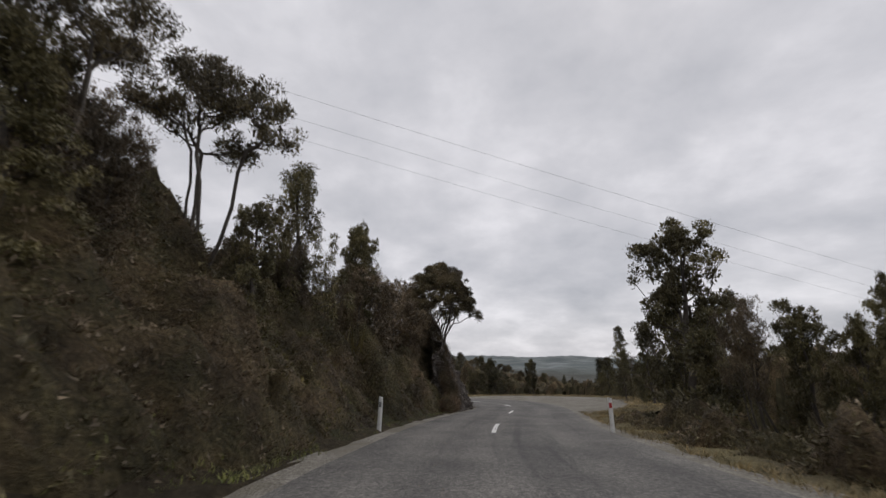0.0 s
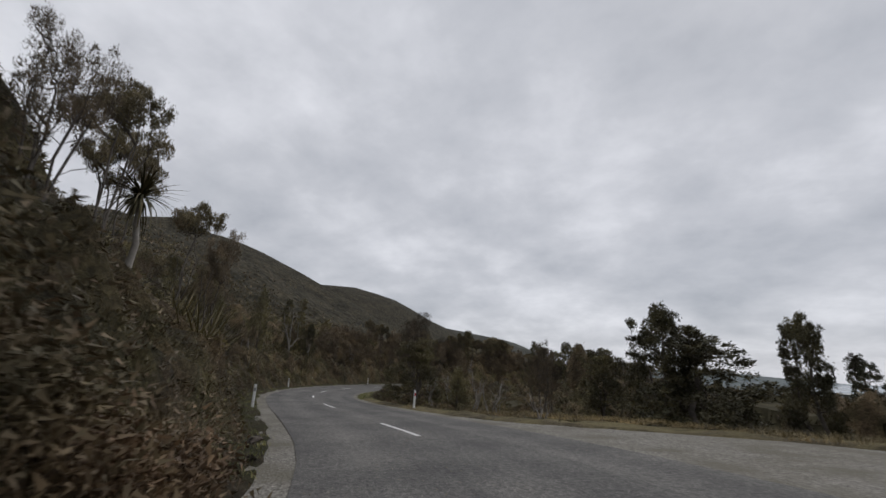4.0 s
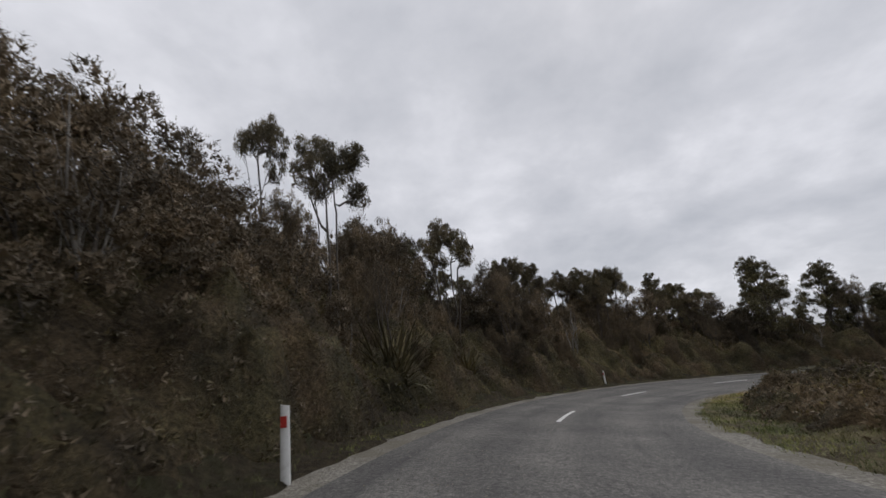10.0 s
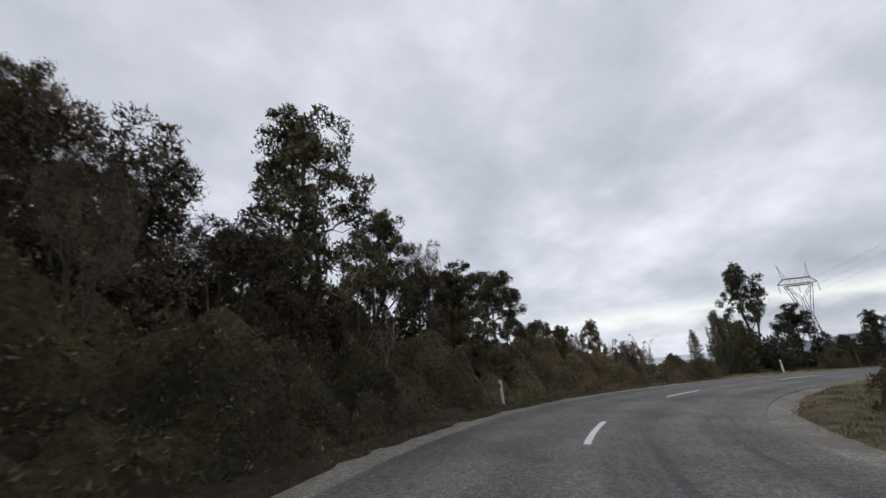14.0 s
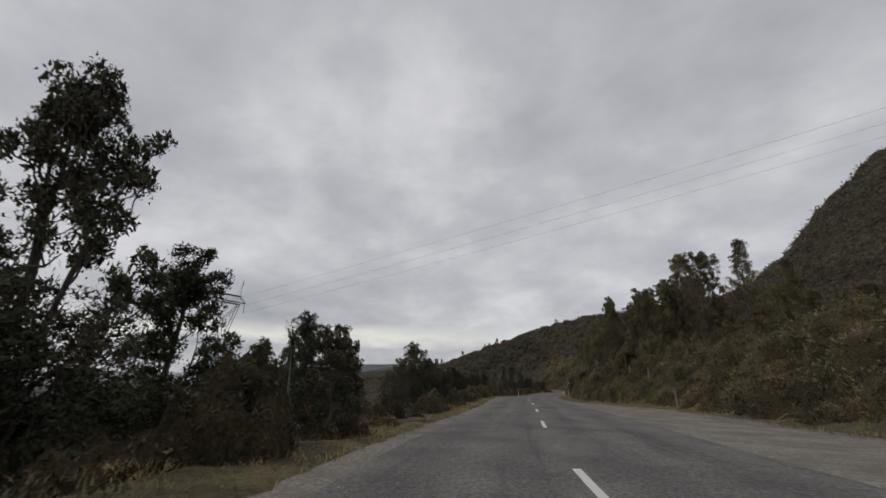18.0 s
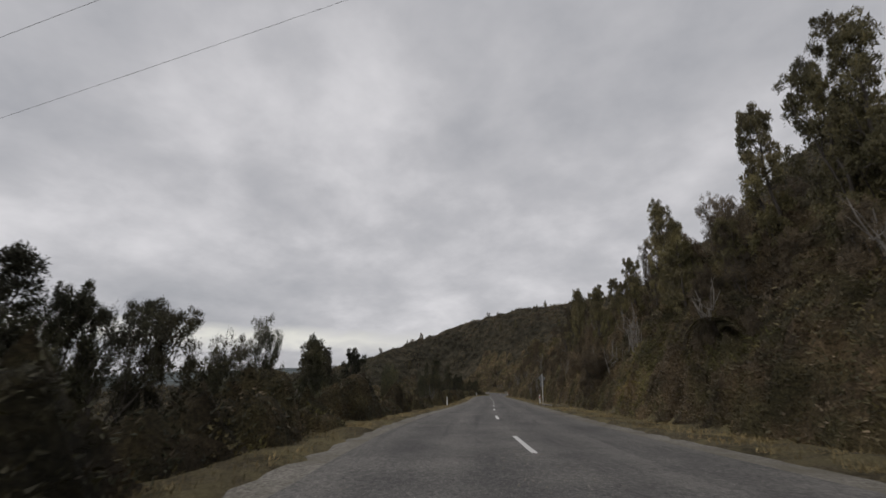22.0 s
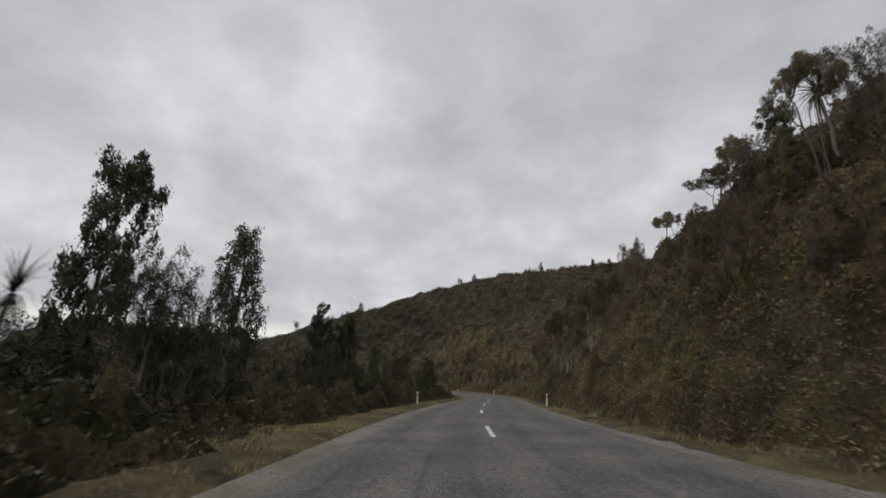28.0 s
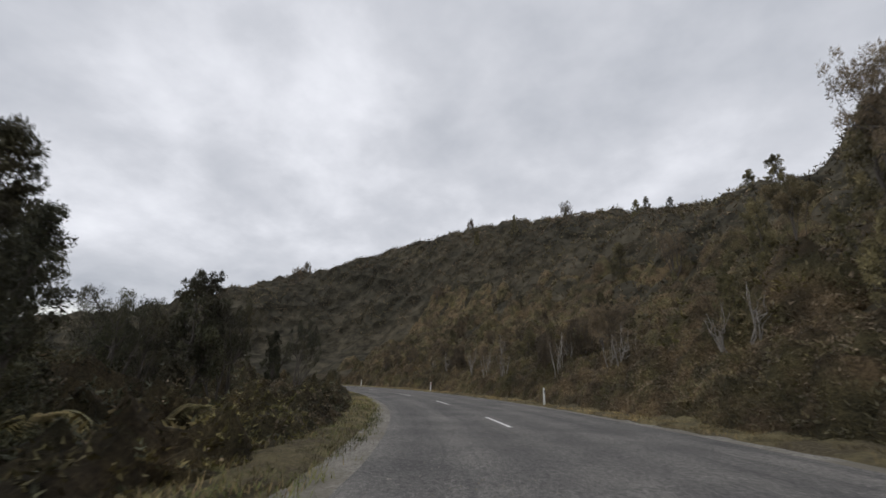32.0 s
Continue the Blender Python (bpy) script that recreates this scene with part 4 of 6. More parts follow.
            for j in range(24):
                tips.append(trunks[-1][-1] + np.clip(r2.normal(size=3), -1.5, 1.5) * (0.10, 0.10, 0.11) + (0, 0, 0.06))
        tips = [t * (1, 1, min(1, 0.97 / t[2])) for t in tips]
        sizes = r2.uniform(0.035, 0.06, len(tips))
        tree_kind(key, "manuka_tree", limbs(r2, trunks, tips, 0.0010, 0.013), leaves(r2, tips, sizes, 115, 0.017, 3.2, 1.1, 0.7), bark, scrub_leaf, "thin brownish manuka tree with open twiggy crown")
    # cabbage tree: bare pole and tufts of swords
    stems = [(bend(rng, (0, 0, 0), (0.04, 0.01, 0.84), 6, 0.015), np.linspace(0.022, 0.012, 6), 6)]
    v, f = blades(rng, np.repeat([[0.04, 0.01, 0.85]], 110, 0), 0.22, 0.012, 2.3, 0.9)
    tree_kind("cabbage", "cabbage_tree", stems, (v, f), pale_bark, flax_leaf, "cabbage tree with bare stem and tuft of sword leaves")
    # tree fern: short trunk and a wheel of arching fronds made of leaflets
    fern = []
    for k in range(16):
        a, tilt = 6.28 * k / 16 + rng.uniform(-0.15, 0.15), rng.uniform(0.5, 1.0)
        for u in np.linspace(0.08, 1, 22):
            p = np.array([math.cos(a) * 0.55 * u, math.sin(a) * 0.55 * u, 0.62 + 0.42 * tilt * u - 0.62 * u * u])
            for sgn in (-1, 1):
                w = 0.13 * math.sin(3.0 * min(1, u * 0.9 + 0.08)) + 0.015
                tip = p + np.array([-math.sin(a) * w * sgn + math.cos(a) * 0.03, math.cos(a) * w * sgn + math.sin(a) * 0.03, -0.03])
                fern += [p - (math.cos(a) * 0.014, math.sin(a) * 0.014, 0), p + (math.cos(a) * 0.014, math.sin(a) * 0.014, 0), tip]
    fern = np.array(fern)
    tree_kind("fern", "tree_fern", [(bend(rng, (0, 0, 0), (0.02, 0, 0.63), 5, 0.02), np.linspace(0.06, 0.045, 5), 7)], (fern, np.arange(len(fern)).reshape(-1, 3)), bark, fern_leaf,
              "tree fern with arching fronds on a short fibrous trunk", "tree fern")
    # flax clump
    root = rng.normal(size=(120, 3)) * (0.10, 0.10, 0)
    v, f = blades(rng, root, 1.0, 0.045, 1.15, 0.75, 4)
    stems = [(bend(rng, (0.1 * k - 0.1, 0.05, 0), (0.3 * k - 0.25, 0.1 * k, 1.25), 5, 0.03), np.linspace(0.012, 0.005, 5), 4) for k in range(2)]
    tree_kind("flax", "flax_bush", stems, (v, f), bark, flax_leaf, "flax clump with long arching sword leaves", "flax")
    # bare pale sapling
    stems, heads = [], []
    for k in range(3):
        top = np.array([rng.uniform(-0.25, 0.25), rng.uniform(-0.25, 0.25), rng.uniform(0.7, 1.0)])
        line = bend(rng, (0.04 * k, 0, 0), top, 7, 0.06)
        stems.append((line, np.linspace(0.022, 0.006, 7), 5))
        for j in range(5):
            q = line[rng.integers(3, 7)] + rng.normal(size=3) * (0.14, 0.14, 0.10)
            stems.append((bend(rng, line[rng.integers(2, 5)], q, 4, 0.06), np.linspace(0.008, 0.002, 4), 4))
            heads.append(q)
    tree_kind("bare", "bare_sapling", stems, leaves(rng, heads, 0.05, 40, 0.022), pale_bark, scrub_leaf, "half-bare sapling with pale crooked stems")


build_kinds()


def stuff(name, verts, faces, mat, label, category):
    return tagged(new(name, mesh_of(name, verts, faces, mat)), label, category, kind="stuff")


def scatter(rng, s0, s1, lat0, lat1, count, side):
    """Random places in a band beside the road, as x, y."""
    s = rng.uniform(s0, s1, count)
    lat = rng.uniform(lat0, lat1, count) * side
    x, y, _ = road_at(s, lat)
    return x, y, s, lat


def clear_of_road(x, y, margin):
    s, lat = nearest(x, y)
    left, right = along(s, LEFT_EDGE), along(s, RIGHT_EDGE)
    return (lat < -(left + margin)) | (lat > right + margin)


def sprays(rng, co, cells, weight, count, leaf, fan=5):
    """Fans of leaves standing out of a surface; gives corners of triangles, one row of fans each."""
    p = co[cells]
    n = np.cross(p[:, 2] - p[:, 0], p[:, 3] - p[:, 1])
    area = np.linalg.norm(n, axis=1) + 1e-9
    n = n / area[:, None]
    n = np.where(n[:, 2:] < 0, -n, n)
    chance = np.cumsum(np.minimum(area, np.median(area) * 6) * weight)
    pick = np.searchsorted(chance, rng.random(count) * chance[-1])
    u, v = rng.random((count, 1)), rng.random((count, 1))
    q = p[pick]
    base = (q[:, 0] * (1 - u) + q[:, 1] * u) * (1 - v) + (q[:, 3] * (1 - u) + q[:, 2] * u) * v
    leaf = np.asarray(leaf)[pick] if np.ndim(leaf) else np.full(count, leaf)
    out = n[pick]
    lift = rng.uniform(-0.3, 0.9, count) ** 2 * np.sign(rng.random(count) - 0.2)
    base = base + out * (lift * leaf)[:, None]
    stem = out * 0.75 + rng.normal(size=(count, 3)) * 0.45 + (0, 0, 0.35)
    axis = stem[:, None] + rng.normal(size=(count, fan, 3)) * 0.7
    axis /= np.linalg.norm(axis, axis=2, keepdims=True)
    side = np.cross(axis, rng.normal(size=axis.shape))
    side /= np.linalg.norm(side, axis=2, keepdims=True) + 1e-9
    s = (leaf[:, None] * rng.uniform(0.6, 1.4, (count, fan)))[:, :, None]
    root = base[:, None] + rng.normal(size=axis.shape) * (leaf * 0.45)[:, None, None]
    return base, np.stack([root - side * s * 0.22, root + side * s * 0.22, root + axis * s], 2).reshape(count, fan * 3, 3)


def clothe(rng, co, cells, weight, count, leaf, kinds, fan=5):
    """Clothe a surface with leaves of several kinds, in patches. kinds: name, material, label."""
    base, tri = sprays(rng, co, cells, weight, count, leaf, fan)
    patch = bumps(base[:, 0], base[:, 1], 5.0, 77) * 0.5 + bumps(base[:, 0], base[:, 1], 19.0, 78) * 0.5 + rng.normal(0, 0.35, count)
    fresh = bumps(base[:, 0] + 40, base[:, 1], 4.0, 79) * 0.6 + bumps(base[:, 0], base[:, 1], 13.0, 80) * 0.6 + rng.normal(0, 0.25, count) > 0.62
    s, lat = nearest(base[:, 0], base[:, 1])
    below = (lat < 0) & (lat > -60) & (s > 156)
    # most leaves below the lower road get the leaf colour darkened for shade
    shaded_bush = (("bush", shaded_leaf, "dark bush below the road, shade put in its leaf colour"),) if (below & ~fresh).any() else ()
    for k, (name, mat, label) in enumerate((*kinds, *shaded_bush)):
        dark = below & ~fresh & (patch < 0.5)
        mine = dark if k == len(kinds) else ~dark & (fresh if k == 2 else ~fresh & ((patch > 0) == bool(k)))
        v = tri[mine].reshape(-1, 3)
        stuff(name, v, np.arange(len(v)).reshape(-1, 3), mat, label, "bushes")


def lobed(rng, x, y, radius, lobes):
    """Split bushes into overlapping lobes: x, y, radius, height over radius."""
    who = np.repeat(np.arange(len(x)), lobes)
    off = rng.normal(size=(len(who), 2)) * 0.6 * radius[who][:, None]
    return x[who] + off[:, 0], y[who] + off[:, 1], radius[who] * rng.uniform(0.38, 0.85, len(who)), rng.uniform(0.7, 1.9, len(who)) * np.where(rng.random(len(who)) < 0.12, 1.3, 1.0)


def raise_domes(px, py, rows, cols, domes):
    """Height of the domes over a grid; rows and cols give each dome's window in it."""
    top = np.zeros(px.shape)
    for (x, y, r, tall), (a, b), (c, d) in zip(zip(*domes), rows, cols):
        if a >= b or c >= d:
            continue
        q = 1 - ((px[a:b, c:d] - x) ** 2 + (py[a:b, c:d] - y) ** 2) / (r * r)
        np.maximum(top[a:b, c:d], tall * r * np.sqrt(np.maximum(q, 0)), out=top[a:b, c:d])
    return top


def windows(line, centre, reach):
    return np.stack([np.searchsorted(line, centre - reach), np.searchsorted(line, centre + reach)], 1)


def foliage_hull(side, lat0, lat1, step, domes, seed, label, rise, count, leaf, kinds, small=0.8):
    """One lumpy skin of close foliage over all the bushes of a band beside the road, and its leaves."""
    rng = np.random.default_rng(seed)
    s_line, off_line = np.arange(-45, 420, step), np.arange(lat0, lat1, step)
    ss, ll = np.meshgrid(s_line, off_line, indexing="ij")
    px, py, _ = road_at(ss, side * ll)
    s, lat = nearest(domes[0], domes[1])
    reach = domes[2] * 1.8 + 0.6
    top = raise_domes(px, py, windows(s_line, s, reach), windows(off_line, lat * side, reach), domes)
    edge = along(ss, LEFT_EDGE if side < 0 else RIGHT_EDGE)
    top = top * np.clip((ll - np.maximum(edge - 0.15, lat0)) / rise, 0, 1) * np.clip((lat1 - 0.5 - ll) / 2.0, 0, 1)
    fold = bumps(px, py, step * 6, seed) * 0.22 + rng.normal(0, 0.15, px.shape)
    z = ground(px, py) + np.where(top > 0.05, top * 0.86 + fold * np.clip(top, 0.1, 1.2), -0.4)
    cells = grid_faces(*px.shape)
    cells = cells[top.ravel()[cells].max(1) > 0.05]
    co = np.stack([px.ravel(), py.ravel(), z.ravel()], 1)
    # left hull beyond s 156 uses the foliage copy with shade in its colour
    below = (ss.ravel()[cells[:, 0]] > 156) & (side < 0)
    for mine, mat in ((~below, foliage), (below, shaded_mass)):
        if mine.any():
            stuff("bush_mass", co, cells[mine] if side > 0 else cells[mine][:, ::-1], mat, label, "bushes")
    off = ll.ravel()[cells[:, 0]]
    weight = np.clip(2.4 - (off - lat0 - 2) / (lat1 - lat0) * 3.0, 0.35, 2.4) * (z.ravel()[cells].min(1) > (z.ravel()[cells].max(1) - 5))
    out = (off - lat0) / (lat1 - lat0)
    clothe(rng, co, cells, weight, count, leaf * (small + (1.4 - small) * out), kinds)


def thicket(x, y, radius, seed, lobes=4):
    """Bushes as overlapping domes of foliage."""
    return lobed(np.random.default_rng(seed), x, y, np.broadcast_to(radius, x.shape), lobes)


def joined(list_of):
    return tuple(np.concatenate(q) for q in zip(*list_of))


def band(seed, s0, s1, lat0, lat1, count, side, margin=0.3):
    rng = np.random.default_rng(seed)
    x, y, s, lat = scatter(rng, s0, s1, lat0, lat1, count, side)
    keep = clear_of_road(x, y, margin)
    return x[keep], y[keep], rng


# bushes close to the road, both sides
for side, seed in ((-1, 101), (1, 102)):
    x, y, rng = band(seed, -30, 415, 3, 12.5, 3000 if side < 0 else 3400, side, 0.3)
    s, lat = nearest(x, y)
    bare = ((s > 11) & (s < 31) & (lat < 0) & (lat > -5.2)) | ((s > 4) & (s < 46) & (lat > 0) & (rng.random(len(s)) < 0.5)) | ((s > 297.5) & (s < 312) & (lat > 5.6) & (lat < 10.5) & (rng.random(len(s)) < 0.75))
    x, y, s, lat = x[~bare], y[~bare], s[~bare], lat[~bare]
    low = np.where((lat > 0) & (s > 56) & (s < 150), 0.5, np.where((lat > 0) & (s > 4) & (s < 56), 0.38, 1.0))
    low = low * np.where((lat < 0) & (s > 150) & (s < 345), np.where(lat < -6.0, along(s, ((150, 1.2), (186, 1.2), (196, 1.65), (226, 1.65), (234, 1.3), (260, 1.25), (266, 1.6), (345, 1.6))), 0.75), 1.0) * np.where((lat < -5.0) & (s < 9), 1.7, 1.0) * np.where((lat < -5.2) & (s > 60) & (s < 150), np.where((s > 83) & (s < 101), 2.3, 1.5), 1.0)
    radius = rng.uniform(0.4, 1.2, len(x)) * low * np.where(np.abs(lat) < 6, 0.75, 1.0)
    domes = [thicket(x, y, radius, seed + 10)]
    # creepers, ferns and weeds at the foot of the banks
    s = rng.uniform(-30, 410, 4600)
    edge = along(s, LEFT_EDGE if side < 0 else RIGHT_EDGE)
    lat = side * (edge + 0.15 + rng.random(len(s)) ** 1.3 * 4.0)
    keep = ~((side < 0) & (s > 9) & (s < 33)) & ~((side < 0) & (s > 150) & (s < 345) & (rng.random(len(s)) < 0.7)) & ~((side > 0) & (s > 5) & (s < 46))
    x, y, _ = road_at(s[keep], lat[keep])
    domes.append(thicket(x, y, rng.uniform(0.25, 0.6, len(x)) * np.where((side > 0) & (s[keep] > 195), 1.5, 1.0), seed + 55, 2))
    foliage_hull(side, 2.8, 16, 0.27, joined(domes), seed, "close mass of bush foliage along the road", 0.7, 165000, 0.125,
                 (("bush", bush_leaf, "dark green bushes and ferns along the roadside"), ("scrub", scrub_leaf, "brown-green scrub bushes along the roadside"), ("fern", fern_leaf, "fresh green ferns and shrubs on the banks")), 0.54)
# taller bush behind
for side, seed in ((-1, 111), (1, 112)):
    x, y, rng = band(seed, -50, 420, 11, 34, 1900, side, 3.0)
    s, lat = nearest(x, y)
    low = np.where((lat > 0) & (s > 0) & (s < 56), 0.24, np.where((lat > 0) & (s >= 56) & (s < 150), 0.5, 1.15))
    radius = rng.uniform(1.0, 2.2, len(x)) * np.where((lat > 14) & (s > 158) & (s < 202), 0.45, 1.0) * np.where((lat < 0) & (s > 55) & (s < 350), 1.25, np.where((lat < 0) & (s < 10), 1.7, low))
    foliage_hull(side, 8.5, 40, 0.55, thicket(x, y, radius, seed + 10), seed, "close mass of native bush on the slope", 3.5, 80000, 0.21,
                 (("bush", bush_leaf, "dense dark native bush on the slope"), ("scrub", scrub_leaf, "dense brown-green native scrub on the slope"), ("shrubs", fern_leaf, "paler green shrubs among the bush")))
# canopy further off, to the ridges
rng = np.random.default_rng(131)
x, y = [], []
for cx, cy, reach, count in ((60, 0, 300, 3600), (160, -135, 115, 4800), (-85, 50, 75, 2000), (-30, -190, 120, 3400), (-290, 150, 190, 1800)):
    ang, dist = rng.uniform(0, 6.283, count), reach * np.sqrt(rng.random(count))
    x.append(cx + np.cos(ang) * dist)
    y.append(cy + np.sin(ang) * dist)
x, y = np.concatenate(x), np.concatenate(y)
off = np.abs(nearest(x, y)[1])
x, y, off = x[off > 30], y[off > 30], off[off > 30]
domes = thicket(x, y, rng.uniform(1.4, 3.2, len(x)) * (1 + np.clip(off - 60, 0, 300) / 130) * 1.2, 141, 1)
top = raise_domes(mx, my, windows(gy, domes[1], domes[2]), windows(gx, domes[0], domes[2]), domes) * 0.6
co = np.empty(len(land.data.vertices) * 3, np.float32)
land.data.vertices.foreach_get("co", co)
co[2::3] += top.ravel() + rng.normal(0, 0.13, top.size) * (top.ravel() > 0.2)
land.data.vertices.foreach_set("co", co)
co = co.reshape(-1, 3).astype(float)
cells = grid_faces(len(gy), len(gx))
far = np.abs(ground_lat)[cells[:, 0]]
cells = cells[(top.ravel()[cells].max(1) > 0.3) & (far < 300)]
far = np.abs(ground_lat)[cells[:, 0]]
clothe(rng, co, cells, 1 / (1 + np.maximum(far - 60, 0) / 30), 130000, 0.38 + np.clip(far - 40, 0, 260) / 150, (("canopy", bush_leaf, "dark forest canopy on the hills"), ("canopy", scrub_leaf, "brown-green forest canopy on the hills")), 4)

# ---- trees, one by one ----
TURNS = random.Random(5)


def plant_all(key, group, *places):
    for x, y, h, w in places:
        plant(key, x, y, h, w, TURNS.uniform(0, 360), TURNS.uniform(-4, 4), 0.2, group)


plant_all("kanuka_b", "trees beside the upper road", (-8.4, 10.2, 7.6, 4.5), (-23.3, 50.1, 7.9, 3.4))
plant_all("kanuka_a", "trees beside the upper road", (-7.1, 6, 5.5, 3.7), (-19, 47.8, 6.9, 2.9))
plant_all("weeping_a", "trees beside the upper road", (-8.6, 15, 6.9, 6.7), (8.1, 38.7, 4.4, 3.3))
plant_all("broad_a", "trees beside the upper road", (-8, 19.8, 6.5, 3.5), (7.6, 12.6, 5.1, 2.1), (1.8, 66.4, 8.8, 4.4), (-7.4, 69.7, 5.8, 5.3))
plant_all("broad_b", "trees beside the upper road", (-8.5, 19.8, 6.6, 3), (7.6, 14.2, 4.8, 2), (8.3, 49.8, 3.6, 2.2), (-4.4, 63.9, 7.4, 5.4))
plant_all("scrub_a", "trees beside the upper road", (-8, 20.8, 6.1, 2.6), (-8.1, 29.5, 6.4, 3.4), (-12.3, 44.2, 3.4, 1.4), (-10.6, 67.1, 5.5, 2.3))
plant_all("scrub_b", "trees beside the upper road", (-8.2, 24.6, 5.6, 3.5), (6.5, 16.3, 5.8, 2.7), (-23.8, 54.9, 7.2, 3), (-10.6, 69.9, 6.4, 2.7))
plant_all("broad_c", "trees beside the upper road", (7.6, 15.4, 5.5, 3), (8.9, 34.4, 6.1, 3.3), (-7.1, 5.5, 3.8, 3), (-3.3, 60.6, 5.7, 7.5), (-17.7, 64.8, 4.3, 5.6))
plant_all("conifer_a", "trees beside the upper road", (10.6, 56, 7.2, 6.8), (12.9, 40.8, 12.4, 8.6))
plant_all("kanuka_c", "trees beside the upper road", (-22.1, 52.1, 6.5, 2.7))
plant_all("cabbage", "trees beside the upper road", (-15, 46.9, 3, 3.8))
plant_all("weeping_b", "trees beside the upper road", (-13.8, 62, 2.7, 3.6))
plant_all("bare", "trees beside the upper road", (-8.8, 57.7, 1.6, 1.9), (-11.4, 59.9, 2.1, 2.3))
plant_all("weeping_a", "trees round the bend", (-29.6, 58.8, 5.8, 4.7))
plant_all("broad_a", "trees round the bend", (-42.4, 60.3, 6.7, 2.8), (-45.8, 76.4, 5.3, 2.3), (-45, 83.9, 5.3, 2.2), (-41.4, 118.3, 4.6, 3.4), (-19.9, 132.2, 5.6, 6.4), (-22.1, 130.8, 6.2, 4))
plant_all("scrub_a", "trees round the bend", (-43.8, 62.4, 7, 2.9), (-50.4, 74.6, 7.5, 4.5))
plant_all("kanuka_b", "trees round the bend", (-47.5, 64.3, 7.9, 4.3), (-38.5, 146.3, 9.2, 8.1), (-35.9, 125.2, 6.5, 3.7), (-12.2, 133.5, 6.9, 3.5))
plant_all("conifer_a", "trees round the bend", (-55.5, 71.5, 9.1, 6.2), (-45.6, 148.9, 12.3, 12.4), (-38.2, 123.1, 6.7, 6.6))
plant_all("broad_c", "trees round the bend", (-57.6, 77.4, 9.5, 6.2), (-34.6, 63.1, 5.1, 3.2), (-48.2, 91.9, 6.1, 4.1), (-24, 131.2, 6.8, 4.4))
plant_all("scrub_b", "trees round the bend", (-21.9, 72.5, 6.3, 4.4), (-47, 84.4, 5.6, 2.3), (-15.6, 130.5, 4.7, 4.2), (-23.1, 75.2, 7.7, 4.4))
plant_all("weeping_b", "trees round the bend", (-40.7, 72.8, 8.6, 5.8))
plant_all("kanuka_a", "trees round the bend", (-42.6, 66, 6.1, 3.4), (-49.8, 89.3, 4.6, 2.9), (-42.4, 115.1, 5, 2.1), (-32.2, 126.5, 6.1, 3.6), (-14.2, 132.5, 5.7, 3.9), (-8.7, 130.9, 5.9, 2.5))
plant_all("broad_b", "trees round the bend", (-45.7, 69.3, 6.5, 4.2), (-43.9, 80.4, 4.4, 3), (-45.1, 84.9, 6.2, 2.6), (-29.9, 127.8, 5.5, 4.3), (-24.2, 78.3, 5.6, 4.3))
plant_all("kanuka_c", "trees round the bend", (-46.6, 86.4, 5.2, 2.2), (-22.2, 131.8, 6.2, 4.2))
plant_all("cabbage", "trees round the bend", (-43.7, 107.9, 5.7, 1.7), (-44.7, 107.7, 4.9, 1.5))
plant_all("kanuka_b", "trees round the bend", (-41.3, 111.4, 8.6, 4.0), (-32.1, 124.3, 7, 3.5), (-38.5, 118.7, 6.8, 3), (-33.7, 123.1, 6.5, 3), (-2.7, 127.2, 6.5, 4), (-31.6, 122.2, 6, 2.5), (1.1, 127.5, 4.9, 2.2))
plant_all("broad_c", "trees round the bend", (-44.2, 109.4, 5.7, 5.4))
plant_all("broad_a", "trees round the bend", (-38.8, 118.3, 7.1, 3), (8.1, 125.6, 4.5, 2.9))
plant_all("kanuka_a", "trees round the bend", (-36.7, 120.5, 7.7, 3.2), (-36, 121.2, 5.5, 2.7), (-22.4, 128.6, 4, 2.5), (-24.8, 128, 4.5, 2.8), (1.6, 126.2, 4.4, 2.4), (-30.6, 123.4, 6.8, 2.9), (-4.8, 126.8, 6.4, 4.1))
plant_all("kanuka_c", "trees round the bend", (-28.8, 126.1, 7.1, 3.9), (-37.6, 118.1, 7.7, 3.2), (-30.4, 125.4, 7.4, 3.2), (-23.2, 128.3, 4.5, 2), (-29.4, 124.8, 8, 3.4), (-22.7, 127.4, 5, 2.1), (-10.4, 127.2, 5.5, 2.3))
plant_all("scrub_a", "trees round the bend", (-43, 103.1, 5, 2.1), (-6.7, 128.4, 5, 3.7), (-22.3, 125.5, 3.9, 1.6), (-9.9, 127.1, 4.5, 1.9), (6.8, 121.4, 3.1, 4))
plant_all("scrub_b", "trees round the bend", (-38.4, 113.8, 6.4, 2.7), (-9.6, 128, 6.8, 3.6), (-19.4, 127.1, 3.9, 2.1), (0.4, 125.7, 4.2, 2.5))
plant_all("broad_b", "trees round the bend", (7.3, 123.6, 4.4, 3), (21.0, 105.9, 4.4, 3.0), (-8.4, 126.9, 5.7, 3.3))
plant_all("weeping_b", "trees round the bend", (12, 116.9, 4.6, 3.1))
plant_all("weeping_a", "trees round the bend", (13.9, 114.8, 5.6, 3.8))
plant_all("conifer_a", "trees round the bend", (13.4, 113.8, 4.7, 3.2))
plant_all("weeping_a", "trees below the lower road", (12, 115.5, 5.8, 3.9), (24.4, 102.9, 5.3, 3.6), (50.6, 62.9, 4.8, 3.3), (69.3, 30.7, 4.9, 3.3))
plant_all("weeping_b", "trees below the lower road", (14.2, 114.7, 5.4, 3.7), (41.5, 78.1, 5.2, 3.6), (53.2, 60.5, 5.2, 3.5), (85.9, 3.7, 5.2, 3.5))
